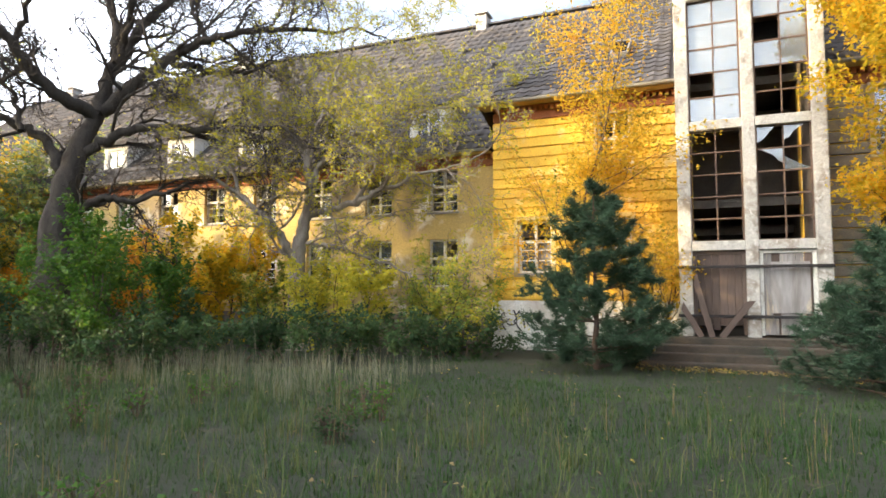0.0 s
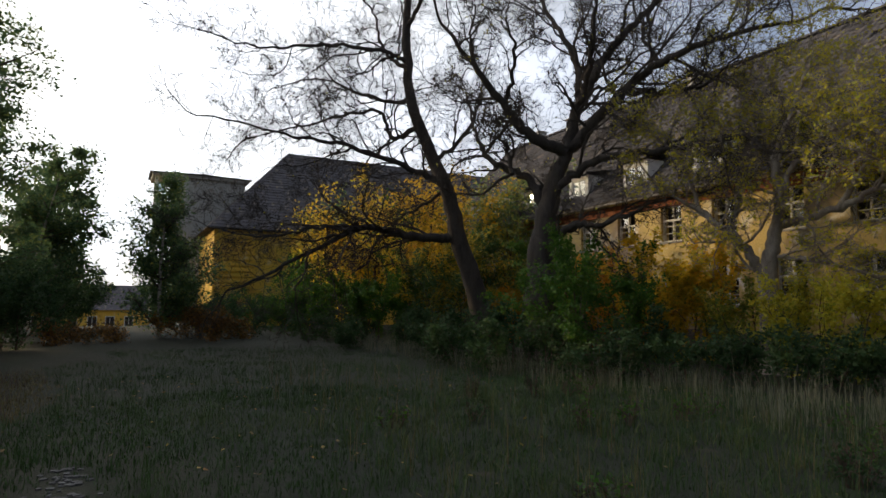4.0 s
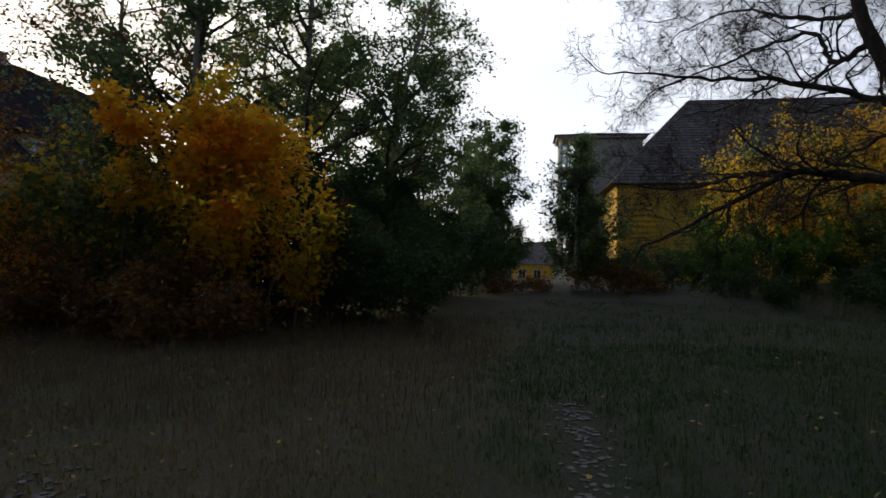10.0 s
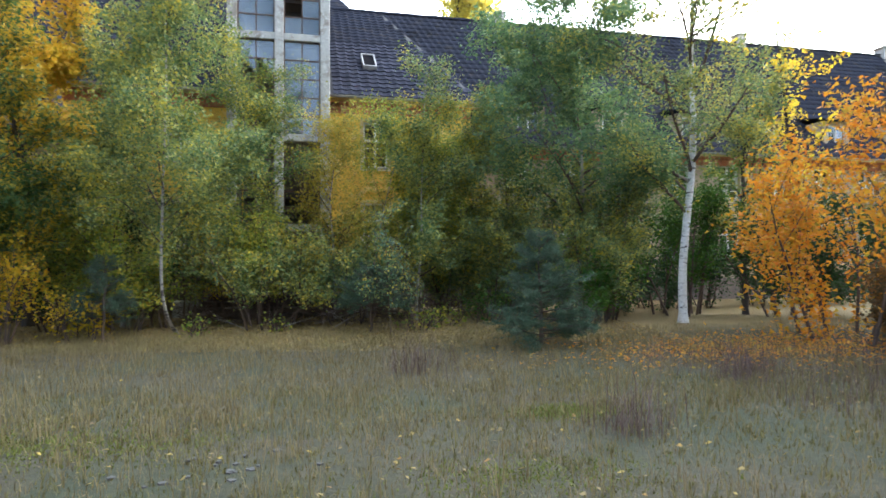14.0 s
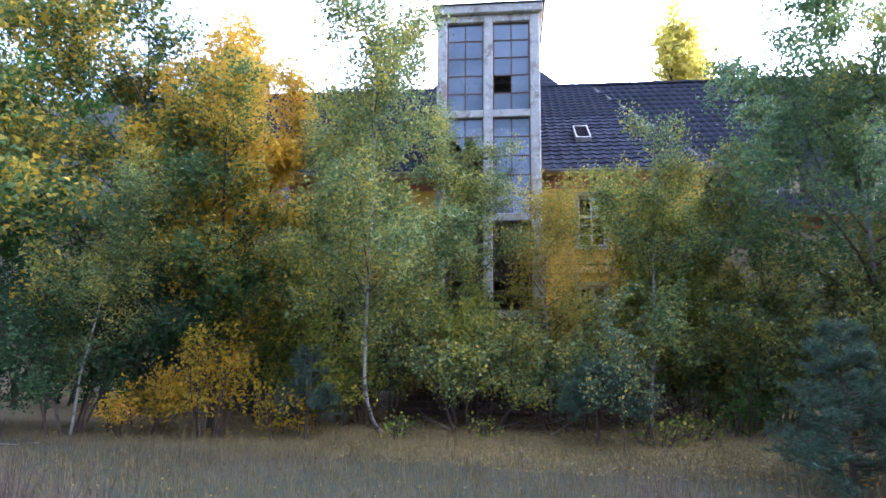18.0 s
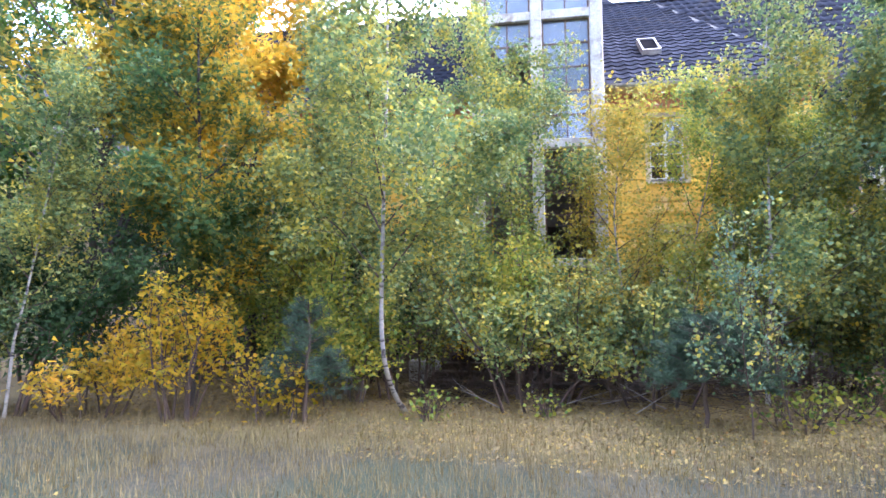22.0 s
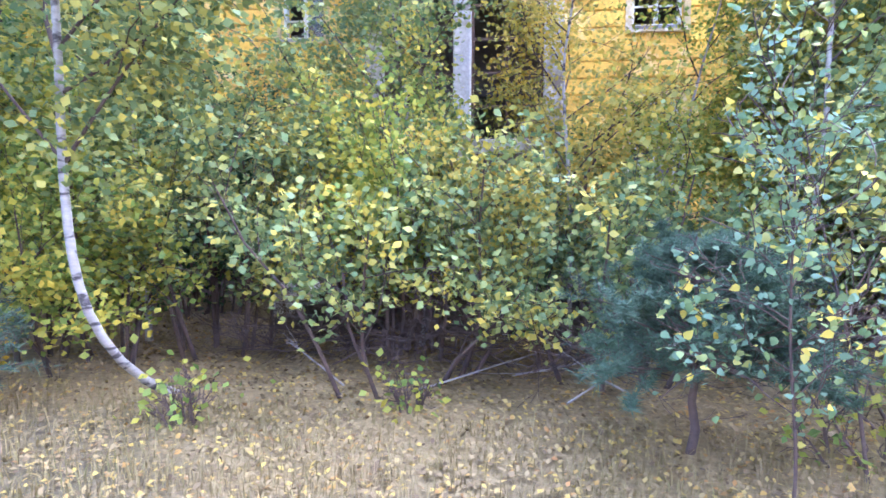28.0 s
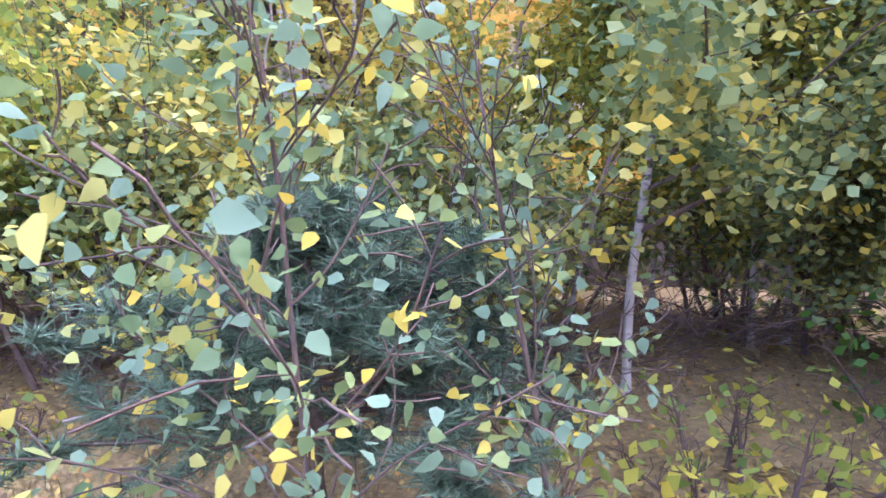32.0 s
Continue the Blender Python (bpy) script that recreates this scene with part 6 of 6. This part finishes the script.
for i, (x, y, h, w, mat, word) in enumerate([
        (-5.6, 13.6, 2.0, 1.15, L_YELLOW, "yellow"), (-4.4, 13.9, 0.9, 1.2, L_YELLOW, "low yellow"), (-6.9, 13.5, 1.2, 1.6, L_GOLD, "low golden"), (-9.5, 18.4, 5.0, 4.0, L_GREEN, "dark green"), (-12.5, 17.5, 5.0, 4.0, L_GREEN, "dark green"), (-7.6, 18.6, 4.0, 3.4, L_GREEN, "dark green"), (-5.0, 18.6, 3.6, 3.0, L_GREEN, "dark green"), (-4.3, 15.9, 1.9, 2.2, L_LIME, "yellow-green"), (-1.2, 16.0, 2.4, 2.6, L_BIRCH, "green and yellow"), (0.6, 16.4, 2.2, 2.4, L_BIRCH, "green and yellow"),
        (-3.4, 16.6, 2.8, 2.4, L_BIRCH, "green and yellow"), (-5.4, 16.0, 3.2, 2.6, L_LIME, "yellow-green"), (-8.0, 13.4, 2.8, 2.8, L_GREEN, "dark green"), (-10.5, 13.2, 2.6, 3.0, L_GREEN, "dark green"),
        (4.6, 17.3, 2.4, 2.2, L_BIRCH, "green and yellow"), (3.6, 18.6, 2.0, 2.2, L_BIRCH, "green and yellow"), (6.9, 16.2, 3.2, 2.6, L_BIRCH, "green and yellow"), (6.2, 15.2, 1.6, 1.8, L_BRIGHT, "green"),
        (9.8, 17.2, 4.2, 3.4, L_BRIGHT, "green"), (12.4, 16.2, 3.4, 3.2, L_GREEN, "dark green"), (15.0, 15.6, 3.6, 3.6, L_GREEN, "dark green"), (7.2, 17.8, 4.6, 2.8, L_BIRCH, "green and yellow"),
        (-2.4, 14.5, 0.42, 0.38, L_LIME, "small yellow-green"), (-0.9, 15.2, 0.32, 0.36, L_LIME, "small yellow-green"), (2.1, 14.7, 0.42, 0.8, L_LIME, "low yellow-green"), (2.7, 15.5, 0.5, 1.0, L_LIME, "low yellow-green"), (-1.4, 16.9, 2.9, 2.2, L_LIME, "yellow-green"), (0.2, 18.4, 2.4, 2.0, L_BIRCH, "green and yellow"), (-2.2, 18.0, 2.6, 2.0, L_YELLOW, "yellow"),
        (5.2, 18.6, 3.6, 2.6, L_BIRCH, "green and yellow"), (-12.8, 12.2, 2.2, 3.0, L_GREEN, "dark green"), (3.9, 16.2, 0.9, 1.3, L_BRIGHT, "low green"), (18.0, 15.5, 3.4, 3.4, L_GREEN, "dark green")]):
    bush("shrub", x, y, h, w, 260 + i, word + " shrub in the thicket before the shaded wall", mat, int((3900 if mat is not L_YELLOW else 2600) * h * w / 3.0) if h > 1 else (600 if h > 0.6 else int(60 + 340 * w * h)), 0.07, "thicket shrubs", 0.11)
wr = random.Random(77)
for i in range(17):
    x = -10.5 + i * 1.75
    if -3.6 < x < 1.0:
        continue
    bush("wall_shrub", x + wr.uniform(-0.3, 0.3), 19.0 + wr.uniform(-0.3, 0.2) + (0.9 if x > 5.5 else 0.0), wr.uniform(1.3, 2.2), 2.4, 500 + i, "green shrub along the foot of the shaded wall", L_BIRCH if 1.0 < x < 7.5 else L_GREEN, 2600, 0.09, "shrubs along the wall", 0.12)
# poplars beyond the roof
for i, (x, y, h) in enumerate([(8.7, 50, 25.2), (9.8, 50.6, 24.2), (10.9, 51, 22.5)]):
    tree("poplar", x, y, h, "birch", 300 + i, "tall yellow poplar beyond the roof", L_POPLAR, 7000, 0.4, bark=M_BARK, jitter=0.35, group="poplars", wide=0.45)
# woods that close the view
for i, (x, y, h) in enumerate([(125, -20, 14), (128, -6, 13), (126, 12, 14), (122, 26, 15), (60, 22, 13), (52, 16, 11), (70, 14, 12), (64, -24, 15), (75, -30, 14)]):
    tree("far_tree", x, y, h, "maple", 320 + i, "dark tree in the distance", L_GREEN, 7000, 0.4, bark=M_BARK, jitter=0.4, group="far trees")


# weeds in the meadow
wrng = random.Random(55)
for i in range(22):
    x, y = wrng.uniform(-1.0, 9.0), wrng.uniform(-9.0, -2.6)
    if i < 5:
        x, y = wrng.uniform(0.8, 3.2), wrng.uniform(-4.2, -2.4)
    bush("weed", x, y, wrng.uniform(0.25, 0.5), wrng.uniform(0.25, 0.5), 400 + i, "small green weed standing in the grass", L_BRIGHT if i % 3 else L_GREEN, 110, 0.045, "meadow weeds", 0.03, 5, "weed")
# ---- ground ----
def axis(a, b, step, far):
    mid = list(np.arange(a, b + 1e-6, step))
    lo, hi, d = [], [], step
    while (not lo or lo[-1] > -far):
        d *= 1.5
        lo.append((lo[-1] if lo else a) - d)
        hi.append((hi[-1] if hi else b) + d)
    return lo[::-1] + mid + hi


gx, gy = axis(-16, 50, 0.8, 1800), axis(-18, 24, 0.8, 1800)
gv = [(x, y, ground_z(x, y)) for y in gy for x in gx]
gf = [(j * len(gx) + i, j * len(gx) + i + 1, (j + 1) * len(gx) + i + 1, (j + 1) * len(gx) + i) for j in range(len(gy) - 1) for i in range(len(gx) - 1)]
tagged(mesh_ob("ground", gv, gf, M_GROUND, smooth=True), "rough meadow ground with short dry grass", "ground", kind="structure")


def blades(name, spots, height, width, mat, label, seed, bend=0.5, category="grass"):
    nrg = np.random.default_rng(seed)
    n = len(spots)
    z = np.array([ground_z(x, y) for x, y in spots])
    base = np.column_stack([spots, z - 0.01])
    a = nrg.uniform(0, 2 * math.pi, n)
    h = height * nrg.lognormal(0, 0.35, n)
    out = np.column_stack([np.cos(a), np.sin(a), np.zeros(n)])
    side = np.column_stack([-np.sin(a), np.cos(a), np.zeros(n)]) * (width * nrg.uniform(0.6, 1.3, n))[:, None]
    up = np.array([0, 0, 1.0])
    b = (bend * nrg.uniform(0.2, 1.2, n))[:, None]
    mid = base + up * (h * 0.6)[:, None] + out * h[:, None] * b * 0.3
    tip = base + up * (h * (1 - 0.25 * b[:, 0]))[:, None] + out * h[:, None] * b
    v = np.stack([base - side, base + side, mid + side * 0.7, mid - side * 0.7, tip], 1).reshape(-1, 3)
    i = np.arange(n)[:, None] * 5
    me = quick_mesh(name, v, [i + np.array([[0, 1, 2, 3]]), i + np.array([[3, 2, 4]])])
    me.materials.append(mat)
    return tagged(new(name, me), label, category, kind="stuff")


def scatter(seed, n, x0, x1, y0, y1, clump=0.0, per=1, keep=None):
    nrg = np.random.default_rng(seed)
    c = np.column_stack([nrg.uniform(x0, x1, n), nrg.uniform(y0, y1, n)])
    if keep is not None:
        c = c[np.array([keep(x, y) for x, y in c])]
    if per > 1:
        c = np.repeat(c, per, 0) + nrg.normal(size=(len(c) * per, 2)) * clump
    return c


def off_path(x, y):
    return not (abs(y - 0.05 - 0.02 * x) < 0.2 and 2.0 < x < 6.6)


def drier(x, y):
    return noise.noise(Vector((x * 0.18, y * 0.18, 3.0))) * 3.5 + y > 1.0


def greener(x, y):
    return off_path(x, y) and not drier(x, y)


blades("meadow_grass", scatter(1, 9000, -9, 22, -13, 6, 0.12, 9, greener), 0.085, 0.0035, L_GRASS, "short green meadow grass", 1, 0.7)
blades("meadow_grass", scatter(21, 7000, -4, 11, -10.5, 1, 0.10, 9, greener), 0.065, 0.005, L_GRASS, "thick short green turf", 21, 0.8)
blades("tall_grass", scatter(23, 300, -1, 9, -8.5, -2.2, 0.09, 14, greener), 0.24, 0.0035, L_TALL, "tufts of tall yellow-green grass", 23, 0.9)
blades("meadow_grass", scatter(2, 900, -4, 14, -9, 2, 0.05, 12, greener), 0.20, 0.003, L_GRASS, "tufts of longer grass in the meadow", 2, 0.7)
blades("dry_grass", scatter(3, 9500, -12, 16, -1, 14.6, 0.11, 9, lambda x, y: off_path(x, y) and drier(x, y)), 0.075, 0.003, L_STRAW, "short dry beige grass", 3, 0.7)
blades("dry_grass", scatter(4, 700, -8, 14, 2, 14, 0.07, 14, drier), 0.20, 0.0028, L_STRAW, "tufts of dry grass", 4, 0.45)
blades("dry_grass", scatter(22, 4200, -11, 8, 7.0, 13.9, 0.10, 9), 0.11, 0.0035, L_STRAW, "thick beige dry grass before the thicket", 22, 0.6)
blades("straw_stalks", scatter(5, 620, 4, 26, -11.0, -7.4, 0.10, 9), 0.40, 0.004, L_SILVER, "tall pale dry grass before the bushes", 5, 0.45)
blades("straw_stalks", scatter(6, 120, -3, 12, -9, -2, 0.03, 4), 0.42, 0.003, L_STRAW, "single tall dry stalks in the meadow", 6, 0.25)
blades("meadow_grass", scatter(24, 6500, -8, 15, 1.0, 9.0, 0.10, 9, lambda x, y: off_path(x, y) and drier(x, y)), 0.06, 0.005, L_OLIVE, "short olive-brown turf", 24, 0.8)
blades("dead_stalks", scatter(7, 1300, 5, 15, 1.2, 11, 0.16, 9), 0.20, 0.003, L_HEATHER, "brown dead stalks at the meadow's edge", 7, 0.5)
for i, (x, y, r) in enumerate([(1.45, 9.85, 0.5), (-4.1, 8.7, 0.5), (-4.9, 8.8, 0.4), (2.95, 6.55, 0.4), (5.5, 8.6, 0.5)]):
    nrg = np.random.default_rng(90 + i)
    blades("dead_tuft", np.array([x, y]) + nrg.normal(size=(170, 2)) * r * 0.45, 0.42, 0.003, L_HEATHER, "clump of brown dead stalks", 90 + i, 0.7)
blades("dry_grass", scatter(26, 1500, -5, 6, 12.4, 15.0, 0.09, 9), 0.10, 0.0028, L_PALE, "thin pale dry grass among the fallen leaves", 26, 0.8)
# moss patch
for i, (x, y, w, d, n) in enumerate([(2.7, 7.4, 0.30, 0.16, 3600), (1.8, 5.65, 0.5, 0.3, 1600), (-3.7, 7.1, 0.8, 0.42, 11000), (-1.6, 6.9, 0.6, 0.3, 1800)]):
    blades("moss_patch", np.array([x, y]) + np.random.default_rng(70 + i).normal(size=(n, 2)) * np.array([w, d]), 0.024, 0.008, L_MOSS, "olive green moss patch", 70 + i, 0.9, "moss")


def litter(name, pts, size, mat, label, seed):
    nrg = np.random.default_rng(seed)
    c = np.column_stack([pts, [ground_z(x, y) + 0.012 for x, y in pts]])
    c[:, 2] += nrg.uniform(0, 0.03, len(c))
    n = len(c)
    a = nrg.uniform(0, 6.28, n)
    tilt = nrg.normal(size=(n, 2)) * 0.35
    d = np.column_stack([np.cos(a), np.sin(a), tilt[:, 0]])
    w = np.column_stack([-np.sin(a), np.cos(a), tilt[:, 1]])
    s = size * nrg.uniform(0.6, 1.3, n)[:, None]
    lift = np.array([0, 0, 1.0]) * s * 0.12
    v = np.stack([c, c + d * s * 0.4 + w * s * 0.36 + lift, c + d * s, c + d * s * 0.4 - w * s * 0.36 + lift], 1).reshape(-1, 3)
    f = np.arange(n)[:, None] * 4 + np.array([[0, 1, 2, 3]])
    me = quick_mesh(name, v, [f])
    me.materials.append(mat)
    return tagged(new(name, me), label, "leaves", kind="stuff")


litter("fallen_leaves", scatter(11, 26000, -9, 7, 13.1, 18.5), 0.042, L_LITTER, "brown and yellow fallen leaves under the thicket", 11)
litter("fallen_leaves", scatter(31, 8000, -3, 7, 12.2, 16.0), 0.044, L_LITTER, "fallen leaves among the dry grass", 31)
litter("fallen_leaves", scatter(12, 2200, -10, 14, 2, 11.2), 0.045, L_LITTER, "scattered fallen leaves on the meadow", 12)
litter("fallen_leaves", np.array([7.6, 10.9]) + np.random.default_rng(13).normal(size=(3600, 2)) * np.array([1.6, 0.9]), 0.065, L_ORANGE, "orange leaves fallen below the tree", 13)
litter("fallen_leaves", scatter(14, 900, -9, 14, -12, 2), 0.05, L_LITTER, "few fallen leaves in the grass", 14)
litter("fallen_leaves", np.column_stack([np.random.default_rng(15).uniform(-3.4, 0.8, 1500), np.random.default_rng(16).uniform(-14.4, -12.4, 1500)]), 0.06, L_LITTER, "fallen leaves about the steps", 15)

# old paving that shows through the grass
pave = thing("old_paving", 0, 0, 0, "strip of old grey stone paving sunk in the grass", "paving")
prng = random.Random(8)
stone_meshes = []
for k in range(6):
    bm = bmesh.new()
    n = prng.choice((5, 6, 7))
    r = [prng.uniform(0.75, 1.1) for _ in range(n)]
    top = [bm.verts.new((0.045 * r[i] * math.cos(6.283 * i / n), 0.038 * r[i] * math.sin(6.283 * i / n), prng.uniform(0.008, 0.014))) for i in range(n)]
    low = [bm.verts.new((0.05 * r[i] * math.cos(6.283 * i / n), 0.043 * r[i] * math.sin(6.283 * i / n), -0.05)) for i in range(n)]
    bm.faces.new(top)
    for i in range(n):
        bm.faces.new([low[i], low[(i + 1) % n], top[(i + 1) % n], top[i]])
    bmesh.ops.recalc_face_normals(bm, faces=bm.faces)
    me = bpy.data.meshes.new("paving_stone")
    bm.to_mesh(me)
    bm.free()
    me.materials.append(M_COBBLE)
    stone_meshes.append(me)
spots = []
for i in range(280):
    x = 2.6 + 4.0 * prng.random() ** 1.4
    spots.append((x, 0.05 + 0.02 * x + prng.gauss(0, 0.10)))
for cx, cy, n in ((-2.2, 5.5, 90), (-3.2, 5.9, 90), (-2.9, 5.2, 60), (-0.35, 6.2, 20), (3.1, 3.5, 90), (3.5, 3.9, 60), (2.3, 2.9, 40)):
    for i in range(n):
        spots.append((cx + prng.gauss(0, 0.32), cy + prng.gauss(0, 0.18)))
for x, y in spots:
    k = prng.uniform(0.45, 0.95)
    shared("paving_stone", prng.choice(stone_meshes), pave, pose(x, y, ground_z(x, y), 0, 0, prng.uniform(0, 360)) @ Matrix.Diagonal((k, k, 1, 1)))

# dead branches under the thicket
srng = random.Random(12)
for i, (x, y, L, a, z, tilt) in enumerate([(-0.95, 15.6, 1.7, 0.42, 0.30, 0.22), (0.3, 15.5, 1.5, 0.7, 0.2, 0.3), (0.8, 15.9, 1.4, 2.8, 0.2, 0.35), (-0.2, 16.2, 1.8, 0.1, 0.22, 0.25), (-1.6, 15.6, 1.2, 2.6, 0.12, 0.3), (-8.2, 12.0, 1.8, 0.1, 0.12, 0.02), (-7.6, 12.15, 1.6, 3.0, 0.1, 0.02)]):
    br = []
    grow(srng, np.array([0.0, 0, 0]), unit(np.array([math.cos(a), math.sin(a), tilt])), L, 0.010, 0, [(6, 0.06, 0, 4, 0.35, 0.5, 0.3), (4, 0.1, 0, 0, 0, 0, 0)], br)
    v, f = tubes(br, [6, 4])
    ob = mesh_ob("dead_branch", v, f, M_STICK, smooth=True)
    ob.location = (x, y, ground_z(x, y) + 0.02)
    tagged(ob, "bleached dead branch lying under the shrubs", "branch", "dead branches")

# heaps of thin dead wood below the shrubs
for i, (x, y, w) in enumerate([(-1.3, 16.5, 0.9), (0.2, 16.5, 1.0), (1.6, 17.2, 1.0), (-2.6, 16.6, 0.7), (2.9, 17.8, 0.8)]):
    br = []
    for k in range(46):
        a = srng.uniform(0, 6.28)
        p = np.array([srng.gauss(0, 0.45 * w), srng.gauss(0, 0.3 * w), srng.uniform(0.02, 0.35)])
        grow(srng, p, unit(np.array([math.cos(a), 0.6 * math.sin(a), srng.uniform(-0.05, 0.55)])), srng.uniform(0.5, 1.3) * w, 0.008, 0, [(5, 0.12, 0.01, 5, 0.45, 0.7, 0.2), (3, 0.18, 0.02, 2, 0.5, 0.7, 0.2), (2, 0.2, 0, 0, 0, 0, 0)], br)
    v, f = tubes(br, [4, 3, 3])
    v[:, 2] = np.maximum(v[:, 2], -0.02)
    ob = mesh_ob("brushwood", v, f, M_TWIG, smooth=True)
    ob.location = (x, y, ground_z(x, y))
    tagged(ob, "tangled heap of thin dead twigs under the shrubs", "brushwood", kind="stuff")
